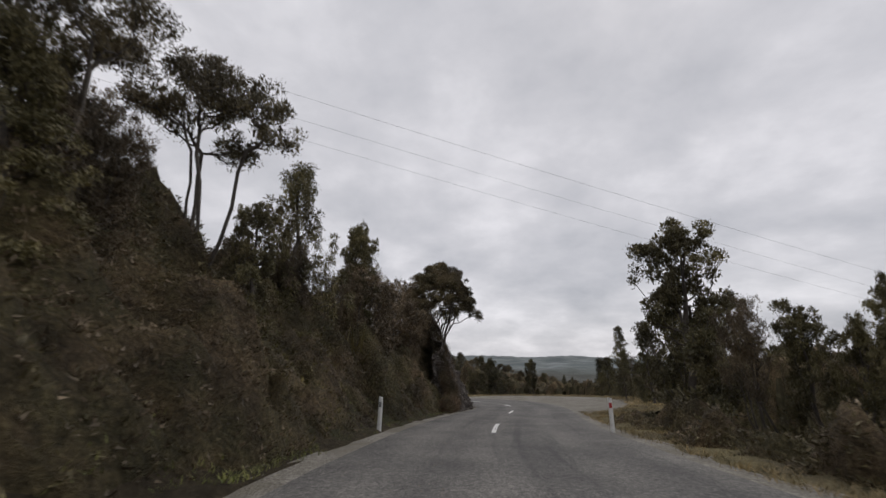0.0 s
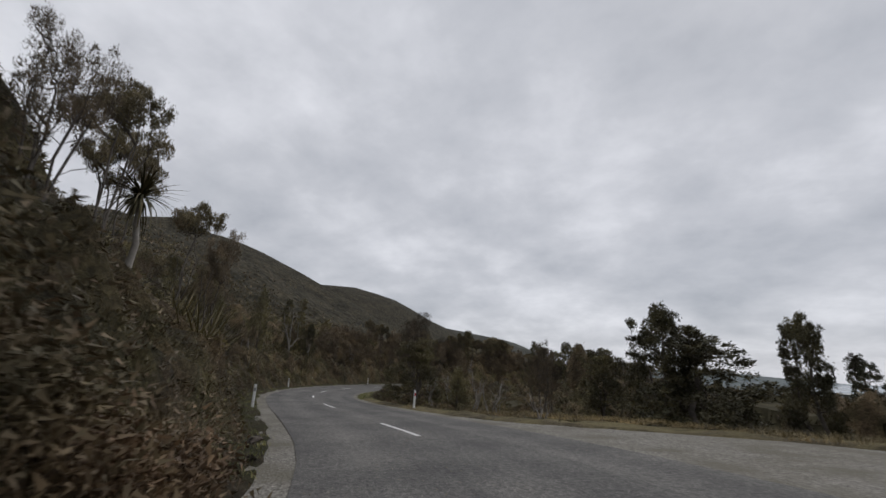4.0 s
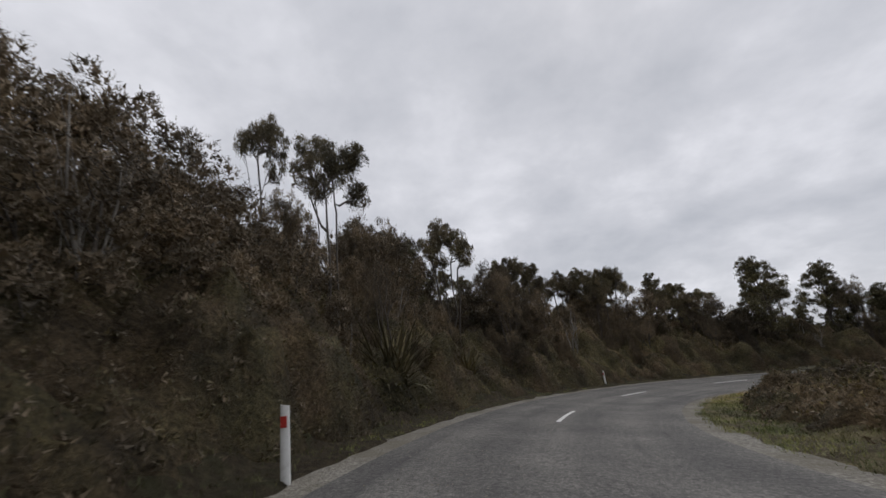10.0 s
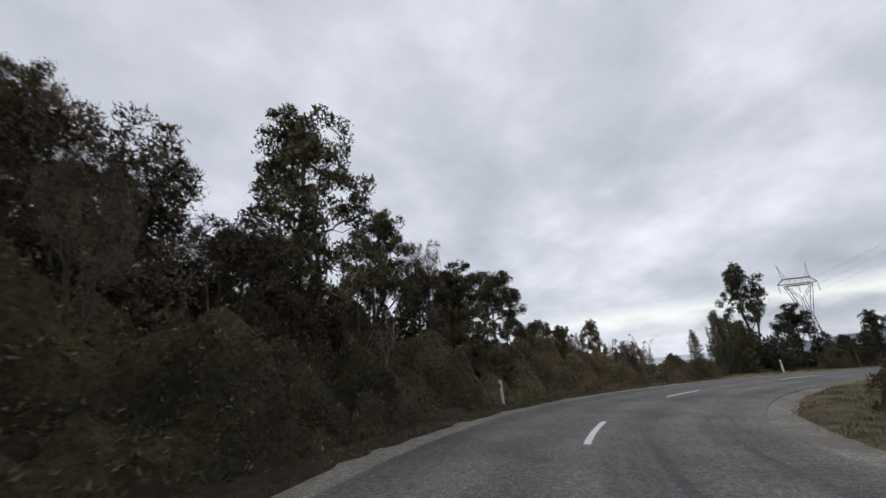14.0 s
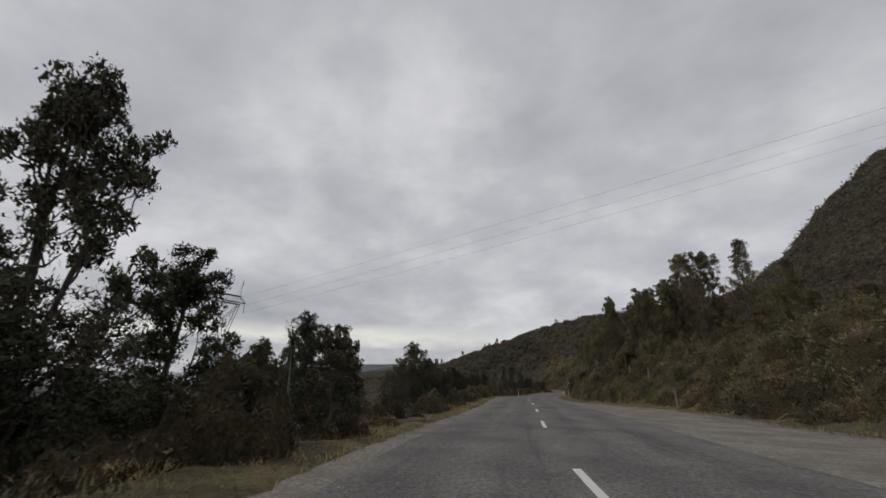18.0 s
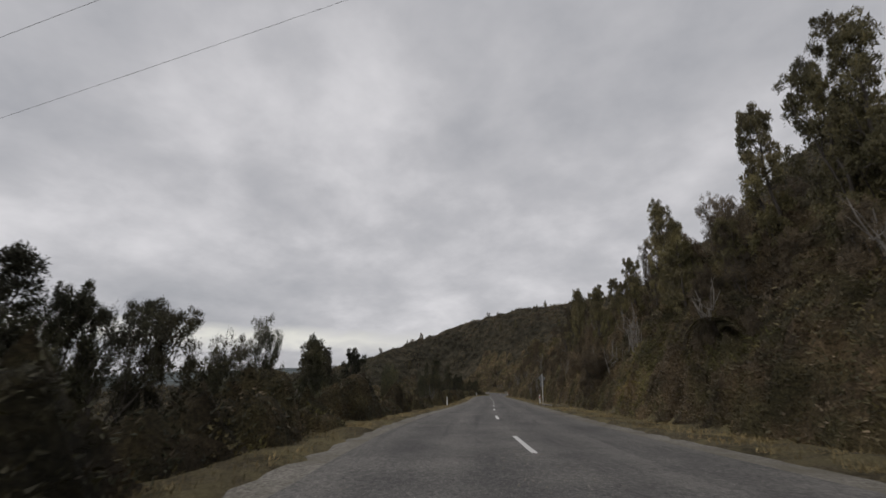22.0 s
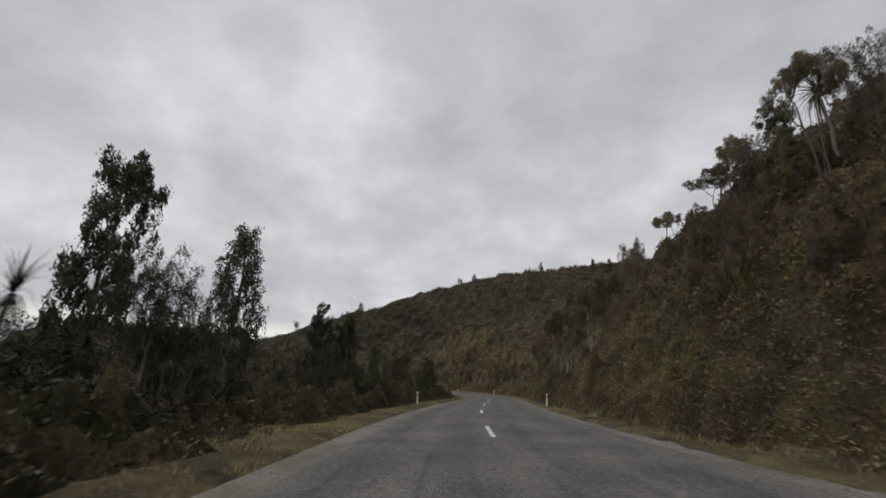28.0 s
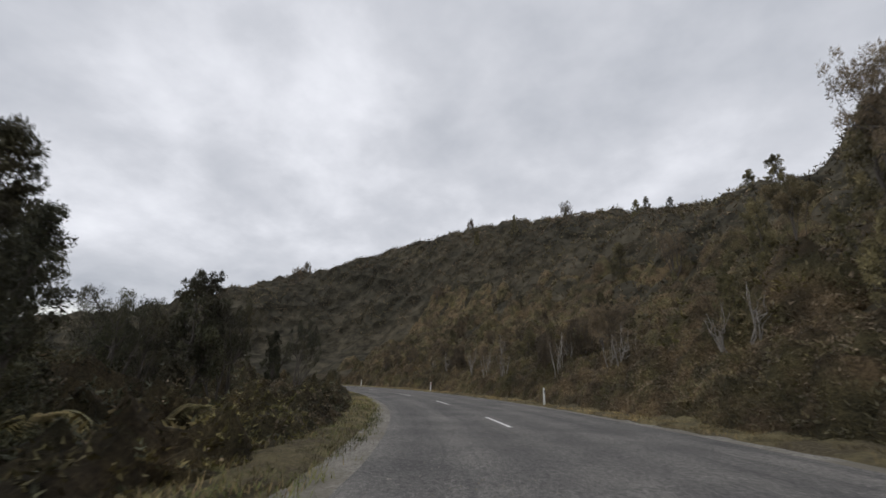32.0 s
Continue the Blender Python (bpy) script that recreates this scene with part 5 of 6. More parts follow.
plant_all("scrub_a", "trees below the lower road", (13.6, 115.1, 4.7, 2), (27.1, 95.6, 4.3, 2.3), (37.2, 82.2, 4.7, 2), (45.8, 71.9, 5.5, 2.3), (78.4, 21.4, 7.7, 3.2), (71.8, 26.5, 5.6, 2.3), (91.6, -5.7, 5.9, 2.5), (97, -15.7, 4.8, 2), (106.6, -33.7, 5.3, 2.2))
plant_all("scrub_b", "trees below the lower road", (15, 113.7, 4.6, 1.9), (32.2, 90.4, 5.2, 2.2), (45.1, 73.3, 5.2, 2.2), (47.9, 67.1, 5, 2.1), (65.5, 37.4, 3.8, 1.6), (91, -4.5, 5.8, 2.5), (105.7, -32, 5.1, 2.2), (114.3, -47.8, 5.8, 2.4))
plant_all("broad_b", "trees below the lower road", (31.7, 89.4, 5, 3.8), (36, 83.7, 4.0, 2.6), (52.5, 61.7, 5.7, 2.4), (64.6, 44.7, 4.6, 1.9), (70.7, 30.4, 5, 2.7), (72.2, 27.9, 5.3, 2.2), (98.1, -18, 6.9, 2.9), (105.3, -31, 5.5, 2.3), (118.3, -54.4, 5.1, 2.1))
plant_all("cabbage", "trees below the lower road", (66.2, 36, 3.8, 1.1), (87.5, 1.2, 6.8, 2.2), (88.1, -1.8, 3.8, 1.5))
plant_all("broad_a", "trees below the lower road", (29.1, 98, 5.7, 4.6), (22.6, 101.9, 5.3, 2.3), (34.5, 86.4, 5.6, 3.9), (45.2, 72.7, 5.2, 2.2), (52.9, 59, 5, 2.7), (65.8, 42.7, 5.1, 2.5), (71.1, 29.5, 4.6, 1.9), (100.3, -17.8, 5, 2.1), (103.4, -29.5, 5.4, 2.3), (107.7, -41.4, 4.7, 2), (120.2, -58.8, 5.3, 3.2))
plant_all("broad_c", "trees below the lower road", (25.7, 104.5, 5, 2.7), (32.4, 91.7, 5.2, 2.3), (35.3, 84.4, 4, 1.7), (50.6, 62.9, 4.6, 2.9), (66.6, 47.4, 5.7, 2.4), (68.5, 34.3, 4.9, 2.2), (98.2, -16, 7.3, 3.1), (99.5, -19.7, 6.3, 3.3), (105.4, -33.7, 6, 2.5), (108.8, -42.2, 5.7, 3.8))
plant_all("kanuka_a", "trees below the lower road", (41.4, 79.7, 5.3, 2.2), (69.3, 32.6, 4.9, 2))
plant_all("conifer_a", "trees below the lower road", (44.6, 73.8, 5.5, 3.8), (66, 48.2, 6.2, 4.2), (70.9, 28, 5.5, 3.8), (115.2, -53.3, 5, 3.4), (117.1, -54.4, 4.9, 3.4))
plant_all("kanuka_c", "trees below the lower road", (48, 70.4, 5.7, 2.4))
plant_all("kanuka_b", "trees below the lower road", (88.2, 1.8, 6.4, 2.7))
plant_all("bare", "trees below the lower road", (104.2, -33.3, 3.2, 1.5))
plant_all("broad_a", "trees on the slope above the lower road", (19.9, 70, 7.4, 5.4), (19.2, 72.3, 7.2, 3.6), (32.8, 53.4, 8.6, 3.6), (40.8, 41.8, 5.6, 2.6), (44.5, 39.5, 5.9, 2.6), (52.2, 22.2, 4, 2.7), (87.5, -40.7, 5.8, 3.9), (89.1, -39.4, 6.8, 2.9), (104.2, -75.9, 6, 2.5))
plant_all("scrub_a", "trees on the slope above the lower road", (17.1, 71.9, 7.5, 3.2), (34.6, 52.4, 5.6, 2.6), (38.8, 45.2, 6.5, 2.7), (51.7, 27.1, 5.4, 2.6), (74.4, -16.4, 5.5, 2.3), (83.1, -26.4, 5.1, 2.1), (96.5, -57.3, 6.1, 2.6))
plant_all("broad_b", "trees on the slope above the lower road", (24, 67.9, 6.4, 4), (18.4, 71.9, 6, 3.8), (30.8, 56.6, 6.2, 2.7), (31.1, 57.7, 8.2, 3.4), (37.4, 49.6, 7.5, 3.1), (46.7, 31.5, 4.5, 2.8), (55.4, 16.6, 4.2, 2.5), (85.6, -36.4, 4.8, 2.7), (89.5, -40.1, 5.6, 2.3), (102.9, -67.4, 6.8, 2.9))
plant_all("broad_c", "trees on the slope above the lower road", (22.3, 68.4, 6.2, 3.2), (23.4, 66.6, 7.0, 3.6), (30.4, 58.9, 8.3, 3.5), (45.3, 36.1, 5.7, 2.4), (76.5, -18.1, 4.7, 2.9))
plant_all("conifer_a", "trees on the slope above the lower road", (14.7, 65, 8.4, 5.7), (36.9, 50.5, 5.8, 3.9), (92.8, -49.7, 8.8, 6))
plant_all("scrub_b", "trees on the slope above the lower road", (29.4, 60.4, 5.5, 2.8), (34.4, 50.6, 5.4, 2.6), (50, 29.9, 6.5, 2.7), (67.2, -8.3, 5.6, 2.5), (71.7, -8, 6.4, 2.7), (83.4, -31.4, 4.5, 1.9), (91.3, -46.8, 6.1, 2.6), (102.2, -66.6, 8.3, 3.5))
plant_all("weeping_a", "trees on the slope above the lower road", (49.3, 29.1, 7.3, 6.8))
plant_all("kanuka_c", "trees on the slope above the lower road", (38, 46.6, 6, 2.5), (78.4, -25.9, 4.8, 3), (81, -31.2, 4.9, 2.5), (97.3, -58.5, 7.1, 3))
plant_all("weeping_b", "trees on the slope above the lower road", (48.8, 31.9, 7.8, 5.3))
plant_all("kanuka_b", "trees on the slope above the lower road", (54, 15, 3.4, 1.5), (77.5, -22.1, 5.1, 2.4), (95.3, -52.9, 8.4, 3.5))
plant_all("kanuka_a", "trees on the slope above the lower road", (72.5, -11.1, 6, 2.5), (76.3, -15.5, 5.8, 2.4), (103.7, -72, 5.6, 2.3))
plant_all("cabbage", "trees on the slope above the lower road", (75.2, -17.7, 4.3, 3.4))


# trees that stand out along the way
plant("spread", -5.8, 30.1, 6.0, 5.2, 40, -4, -2.3, "trees beside the upper road")
plant("spread", -5.6, 29.5, 5.4, 5.0, 165, -3, -2.2, "trees beside the upper road")
plant("spread", -6.3, 30.8, 5.8, 5.4, 285, -2, -2.1, "trees beside the upper road")
plant_all("broad_c", "trees beside the upper road", (-9.3, 40.2, 4.6, 3.8))
plant_all("broad_a", "trees beside the upper road", (6.3, 21.2, 10.1, 7.2), (15.8, 40.2, 9.4, 6.0))
plant_all("open_b", "trees round the bend", (-43.2, 79.9, 9.2, 5.6), (-49.0, 84.5, 6.5, 3.6))
plant_all("kanuka_c", "trees round the bend", (-45.7, 100.3, 8.2, 2.4))
plant_all("kanuka_a", "trees round the bend", (-43.7, 101.2, 8.5, 3.4))
plant_all("thick_a", "manuka bushes round the bend", (-47.9, 93.0, 5.9, 6.0), (-47.5, 97.0, 6.5, 6.0), (-45.0, 94.4, 4.3, 4.6), (-44.3, 99.2, 4.0, 4.2), (-45.6, 88.6, 5.0, 5.0), (-21.5, 127.6, 5.2, 5.0), (-26.5, 126.8, 5.8, 5.0))
plant_all("thick_b", "manuka bushes round the bend", (-47.7, 95.0, 6.2, 6.0), (-47.0, 99.2, 5.8, 5.6), (-44.6, 96.7, 4.3, 4.6), (-46.8, 90.8, 5.6, 5.6), (-18.5, 127.8, 4.6, 5.0), (-40.6, 115.0, 4.6, 5.0), (-36.5, 119.2, 4.6, 4.6))
plant_all("broad_b", "trees round the bend", (-16.4, 127.4, 8.6, 6.8))
plant_all("broad_b", "trees below the lower road", (21.9, 112.0, 12.2, 7.4), (41.0, 83.5, 8.4, 6.2))
plant_all("broad_c", "trees below the lower road", (23.3, 108.0, 8.2, 6.4), (15.9, 106.1, 3.0, 2.4), (140.0, -55.0, 12.2, 5.0))
plant_all("cabbage", "trees below the lower road", (16.5, 106.8, 3.4, 1.6))
plant_all("broad_a", "trees below the lower road", (97.0, -5.2, 12.3, 4.6))
plant_all("weeping_b", "trees below the lower road", (96.2, -10.0, 9.6, 7.0))
plant_all("broad_a", "trees below the lower road", (129.4, -55.4, 10.2, 4.4))
plant_all("thick_a", "manuka bushes above the cutting", (-7.7, 25.6, 4.6, 5.0), (-8.4, 22.6, 4.6, 5.0), (-8.0, 33.5, 4.4, 4.4))
plant_all("thick_b", "manuka bushes above the cutting", (-7.9, 28.2, 4.4, 5.0), (-7.8, 19.2, 4.6, 5.0), (-8.6, 36.5, 4.4, 4.4))
plant_all("broad_b", "trees below the lower road", (27.3, 101.6, 7.2, 4.8), (30.5, 104.0, 6.6, 5.0))
plant_all("thick_b", "trees below the lower road", (25.8, 103.2, 4.4, 4.6), (28.6, 102.6, 4.4, 4.8))
plant_all("thick_a", "manuka bushes round the bend", (-33.0, 123.0, 4.2, 4.2), (-31.4, 125.4, 4.8, 4.4), (-30.2, 126.8, 5.2, 4.6), (-28.4, 127.0, 4.8, 4.4))
plant_all("thick_b", "manuka bushes round the bend", (-32.2, 124.6, 4.6, 4.4), (-30.6, 123.8, 4.0, 4.0), (-32.0, 127.6, 5.6, 4.8), (-29.2, 125.4, 4.4, 4.2))
plant_all("broad_b", "trees round the bend", (-10.8, 129.2, 8.2, 6.0))
plant_all("broad_c", "trees round the bend", (-8.5, 126.5, 5.8, 5.4))
plant_all("thick_a", "trees below the lower road", (19.0, 111.6, 4.8, 5.6), (22.4, 109.6, 4.0, 5.0), (38.6, 84.6, 4.4, 5.0), (93.6, -3.4, 4.6, 5.0))
plant_all("thick_b", "trees below the lower road", (18.0, 113.6, 5.6, 5.6), (44.0, 79.0, 4.4, 5.0), (96.0, -7.5, 4.6, 5.0), (100.0, -16.5, 4.8, 5.4), (104.0, -25.0, 5.0, 5.4))
plant_all("broad_a", "trees on the slope above the lower road", (23.5, 51.8, 11.0, 7.0), (20.0, 57.5, 9.6, 6.4), (52.3, 19.5, 4.8, 4.2), (89.0, -44.2, 6.2, 4.8))
plant_all("broad_b", "trees on the slope above the lower road", (27.4, 55.7, 7.4, 6.0), (51.0, 21.6, 4.6, 4.2), (90.4, -44.6, 5.9, 4.6), (88.0, -48.0, 6.9, 5.0))


# small trees and shrubs that stand up out of the scrub
def young_trees(count, s0, s1, lat0, lat1, tall0, tall1, keys, group, seed):
    r = random.Random(seed)
    for k in range(count):
        x, y, _ = road_at(r.uniform(s0, s1), r.uniform(lat0, lat1))
        h = r.uniform(tall0, tall1)
        plant(r.choice(keys), float(x), float(y), h, h * r.uniform(0.45, 0.75), r.uniform(0, 360), r.uniform(-8, 8), 0.1, group)


SHRUBS = ("broad_a", "broad_b", "broad_c", "scrub_a", "scrub_b", "thick_b", "scrub_a", "weeping_a")
young_trees(46, 200, 345, 7.0, 20, 2.6, 4.6, SHRUBS, "young trees on the slope above the lower road", 3)
young_trees(34, 345, 415, 8.0, 26, 2.4, 4.4, SHRUBS, "young trees on the slope above the lower road", 4)
young_trees(46, 55, 150, -17, -5.8, 2.6, 4.4, SHRUBS, "young trees round the bend", 5)
young_trees(16, -20, 8, -12, -5.5, 2.5, 4.2, SHRUBS, "trees beside the upper road", 6)
young_trees(30, 155, 345, -14, -7.2, 2.4, 3.8, SHRUBS, "trees below the lower road", 7)
young_trees(18, 360, 408, -16, -7.5, 4.0, 6.5, SHRUBS, "trees below the lower road", 9)
young_trees(22, 203, 345, 5.8, 9.0, 2.0, 3.6, ("bare",), "bare saplings along the verge", 10)
young_trees(14, 62, 148, -8.5, -5.2, 2.2, 3.6, ("bare",), "bare saplings along the verge", 11)
young_trees(10, 346, 400, 6.5, 10, 2.0, 3.4, ("bare",), "bare saplings along the verge", 13)
BUSHY = ("thick_a", "thick_b")
young_trees(16, 99, 114, -11.5, -6.6, 4.6, 6.6, BUSHY, "manuka bushes round the bend", 21)
young_trees(12, 114, 132, -10.5, -6.2, 2.4, 3.6, BUSHY, "manuka bushes round the bend", 26)
young_trees(38, 58, 150, -6.6, -4.6, 1.5, 2.8, BUSHY, "manuka bushes round the bend", 22)
young_trees(20, 200, 236, -13, -8.2, 3.6, 5.2, BUSHY, "trees below the lower road", 23)
young_trees(60, 202, 345, 6.6, 12, 1.5, 3.0, BUSHY, "manuka bushes on the slope above the lower road", 24)
young_trees(30, 345, 405, 7.0, 16, 1.8, 3.4, BUSHY, "manuka bushes on the slope above the lower road", 25)
young_trees(34, 198, 242, 10, 26, 3.0, 5.0, ("broad_a", "broad_b", "thick_a", "thick_b"), "young trees on the slope above the lower road", 27)
young_trees(14, -10, 4, -9.5, -6.0, 2.6, 4.2, BUSHY, "trees beside the upper road", 28)
young_trees(22, 226, 264, 6.0, 9.5, 1.6, 3.4, BUSHY, "manuka bushes on the slope above the lower road", 29)
R = random.Random(12)
for k in range(60):
    ang, dist = R.uniform(0, 6.283), 85 * math.sqrt(R.random())
    x, y = 165 + math.cos(ang) * dist, -135 + math.sin(ang) * dist
    if abs(nearest(np.array([x]), np.array([y]))[1][0]) > 28:
        h = R.uniform(4.5, 7.5)
        plant(R.choice(SHRUBS), x, y, h, h * 0.6, R.uniform(0, 360), 0, 0.1, "young trees on the far hillside")


def beside(s, lat):
    x, y, _ = road_at(s, lat)
    return float(x), float(y)


# flax clumps, tree ferns and bare saplings along the verges
for s, lat, h, w in ((62, -5.0, 1.9, 1.5), (66, -5.6, 2.2, 1.7), (71, -5.2, 1.6, 1.4), (78, -5.0, 1.7, 1.6), (82, -5.3, 2.0, 1.7), (98.5, -4.9, 2.7, 2.1), (101, -5.6, 2.4, 1.8), (104, -5.2, 1.8, 1.5),
                     (40, -4.8, 1.8, 1.4), (44, -6.0, 2.2, 1.6), (2, -5.4, 2.0, 1.6), (33, 12.3, 1.1, 1.2), (197, -7.0, 1.5, 1.6), (289, -7.0, 1.4, 1.5), (300, 7.2, 2.0, 1.5), (130, -6.0, 1.9, 1.6), (149, -7.5, 1.3, 1.3)):
    x, y = beside(s, lat)
    plant("flax", x, y, h, w, TURNS.uniform(0, 360), 0, 0.05, "flax clumps on the banks")
for s, lat, h, w in ((357, -7.4, 1.5, 1.2), (361, -7.0, 1.4, 1.2), (354, -8.2, 1.7, 1.4), (366, -7.2, 1.4, 1.2), (370, -6.8, 1.3, 1.1), (258, 6.4, 2.3, 1.9), (262, 7.6, 2.6, 2.0), (256, 8.6, 2.8, 2.2), (335, 7.0, 2.2, 1.8),
                     (205, 8.5, 2.6, 2.1), (198, 9.5, 2.8, 2.2), (330, -7.0, 1.6, 1.6), (326, -6.8, 1.5, 1.5), (115, 6.0, 1.3, 1.2), (186, -7.5, 1.9, 1.7), (215, 7.5, 2.2, 1.9)):
    x, y = beside(s, lat)
    plant("fern", x, y, h, w, TURNS.uniform(0, 360), TURNS.uniform(-6, 6), 0.1, "tree ferns on the banks")
for s, lat, h, w in ((46.5, 6.0, 2.4, 1.8), (49.5, 6.2, 2.8, 2.0), (52, 6.0, 2.2, 1.6), (114, -6.0, 4.2, 2.4), (92, -6.5, 4.6, 2.0), (84, -7.5, 4.5, 1.6), (338, 8.2, 4.4, 3.2), (341, 8.4, 4.0, 2.6), (345, 7.4, 3.4, 2.2),
                     (215, -7.6, 2.8, 1.8), (253, -7.8, 3.6, 2.2), (256, -8.0, 3.2, 1.8), (236, 9.0, 3.8, 2.0), (365, 7.2, 3.2, 2.0), (371, 7.4, 3.6, 2.2), (377, 7.0, 3.0, 2.0), (383, 7.2, 3.4, 2.2), (389, 7.4, 3.2, 2.0)):
    x, y = beside(s, lat)
    plant("bare", x, y, h, w, TURNS.uniform(0, 360), TURNS.uniform(-10, 10), 0.1, "bare saplings along the verge")


# ---- rock cut beside the upper road ----
def rock_wall(name, s0, s1, foot, height_of, batter, side, seed, label):
    """A broken rock face beside the road, standing on the shoulder."""
    rng = np.random.default_rng(seed)
    s = np.arange(s0, s1, 0.16)
    rows = 44
    u = np.linspace(-0.05, 1, rows)
    tall = np.array([height_of(v) for v in s])
    h = u[None, :] * tall[:, None]
    ss = np.broadcast_to(s[:, None], h.shape)
    # broken blocks: each grid point takes the offset and tilt of its nearest block
    cs, ch = rng.uniform(s0, s1, 420), rng.uniform(-0.3, tall.max(), 420)
    near_to = ((ss.ravel()[:, None] - cs) ** 2 * 0.8 + (h.ravel()[:, None] - ch) ** 2 * 1.6).argmin(1)
    block = rng.uniform(-0.22, 0.22, 420)[near_to] + (ss.ravel() - cs[near_to]) * rng.uniform(-0.35, 0.35, 420)[near_to] + (h.ravel() - ch[near_to]) * rng.uniform(-0.45, 0.25, 420)[near_to]
    rough = bumps(ss * 1.0, h * 1.7, 2.6, seed) * 0.18 + block.reshape(h.shape) + rng.normal(0, 0.045, h.shape)
    ends = np.clip(np.minimum(ss - s0, s1 - ss) / 2.0, 0, 1)
    lat = foot + h * batter - rough * ends + (1 - ends) * 1.0
    x, y, z = road_at(ss, side * lat)
    z = z + h - 0.1
    faces = grid_faces(len(s), rows)
    ob = tagged(new(name, mesh_of(name, np.stack([x.ravel(), y.ravel(), z.ravel()], 1), faces, rock)), label, "rock face", kind="structure")
    return ob, np.stack([x.ravel(), y.ravel(), z.ravel()], 1)


def chunk(rng, k):
    """An angular lump of rock about one metre across."""
    bm = bmesh.new()
    bmesh.ops.create_icosphere(bm, subdivisions=1, radius=0.5)
    for v in bm.verts:
        v.co *= rng.uniform(0.55, 1.15)
        v.co.z *= 0.75
    me = bpy.data.meshes.new("rock")
    bm.to_mesh(me)
    bm.free()
    me.materials.append(rock)
    return me


R = random.Random(8)
CHUNKS = [chunk(R, k) for k in range(9)]


def pale_slab(s, lat, size, turn):
    """A flat broken slab lying along the verge."""
    x, y, _ = road_at(s, lat)
    ob = new("boulder", PALE[int(s * 7) % len(PALE)])
    ob.matrix_world = pose(float(x), float(y), float(ground(np.array([float(x)]), np.array([float(y)]))[0]) + 0.06 + size[2] * 0.25, 3, -2, turn)
    ob.scale = size
    tagged(ob, "pale flat broken stone lying on the dirt verge", "boulder", "pale stones on the verge", "thing")


PALE = []
for me in CHUNKS[:5]:
    me = me.copy()
    me.materials.clear()
    me.materials.append(pale_rock)
    PALE.append(me)
R = random.Random(41)
for s, lat, wide in ((239.9, 4.25, 0.6), (239.2, 4.5, 1.0), (238.5, 4.4, 1.1), (238.9, 4.8, 0.6), (237.1, 4.45, 0.7), (236.6, 4.7, 0.9), (235.1, 4.5, 1.0), (234.6, 4.95, 0.5)):
    heading = np.array(road_at(s + 0.5, lat)[:2]) - np.array(road_at(s - 0.5, lat)[:2])
    pale_slab(s, lat, (wide * R.uniform(1.0, 1.5), wide * R.uniform(0.35, 0.6), R.uniform(0.14, 0.26)), math.degrees(math.atan2(float(heading[1]), float(heading[0]))) + R.uniform(-14, 14))
for k in range(26):
    wide = R.uniform(0.08, 0.24)
    pale_slab(R.uniform(233, 244), R.uniform(3.9, 5.4), (wide, wide * 0.8, wide * 0.6), R.uniform(0, 360))


def cliff_top(s):
    return 5.6 * min(1, max(0.12, (s - 9.5) / 4)) * min(1, max(0.1, (31.5 - s) / 4)) + 0.3 * math.sin(s * 1.3)


wall, on_wall = rock_wall("rock_face", 10, 30.6, 2.97, cliff_top, 0.46, -1, 31, "dark fractured rock cutting rising straight from the road edge")
for k in range(70):
    x, y, z = R.choice(on_wall)
    size = R.uniform(0.09, 0.22)
    ob = part_of("rock", R.choice(CHUNKS), wall)
    ob.matrix_world = Matrix.LocRotScale((float(x), float(y), float(z)), Euler((R.uniform(-1.5, 1.5), R.uniform(-1.5, 1.5), R.uniform(0, 6.28))), (size * R.uniform(1.0, 1.6), size, size * R.uniform(0.4, 0.7)))
rng = np.random.default_rng(33)
N = 15000
face = on_wall[rng.integers(0, len(on_wall), N)] + rng.normal(0, 0.05, (N, 3))
foot_s = rng.uniform(10, 31, N // 20)
face[:N // 20] = np.stack(road_at(foot_s, -(2.62 + 0.5 * rng.random(N // 20) ** 0.7), 0.03), 1)
slab = np.array([(sx * 0.5 * q, sy * 0.32 * q, sz * 0.10) for sz, q in ((-1, 0.8), (1, 1.0)) for sx, sy in ((-1, -1), (1, -1), (0.8, 1), (-1, 0.7))])
slab = slab[None] * rng.uniform(0.65, 1.35, (N, 8, 3))
# beds dip towards the road; each fragment a little askew
e1, e2, e3 = rng.normal(0.0, 0.35, N) + 0.5, rng.normal(0, 0.4, N), rng.uniform(0, 6.283, N) * 0.25 + 0.4
cx, sx, cy, sy, cz, sz = np.cos(e1), np.sin(e1), np.cos(e2), np.sin(e2), np.cos(e3), np.sin(e3)
px, py, pz = slab[..., 0], slab[..., 1], slab[..., 2]
py, pz = py * cx[:, None] - pz * sx[:, None], py * sx[:, None] + pz * cx[:, None]
px, pz = px * cy[:, None] + pz * sy[:, None], -px * sy[:, None] + pz * cy[:, None]
px, py = px * cz[:, None] - py * sz[:, None], px * sz[:, None] + py * cz[:, None]
size = rng.uniform(0.03, 0.12, N) * rng.uniform(0.6, 1.4, N)
v = np.stack([px, py, pz], 2) * size[:, None, None] + face[:, None]
f = (np.array([(0, 1, 5, 4), (1, 2, 6, 5), (2, 3, 7, 6), (3, 0, 4, 7), (4, 5, 6, 7)])[None] + (np.arange(N) * 8)[:, None, None]).reshape(-1, 4)
stuff("rubble", v.reshape(-1, 3), f, rubble_rock, "loose angular fragments on the fractured rock cutting", "rubble")
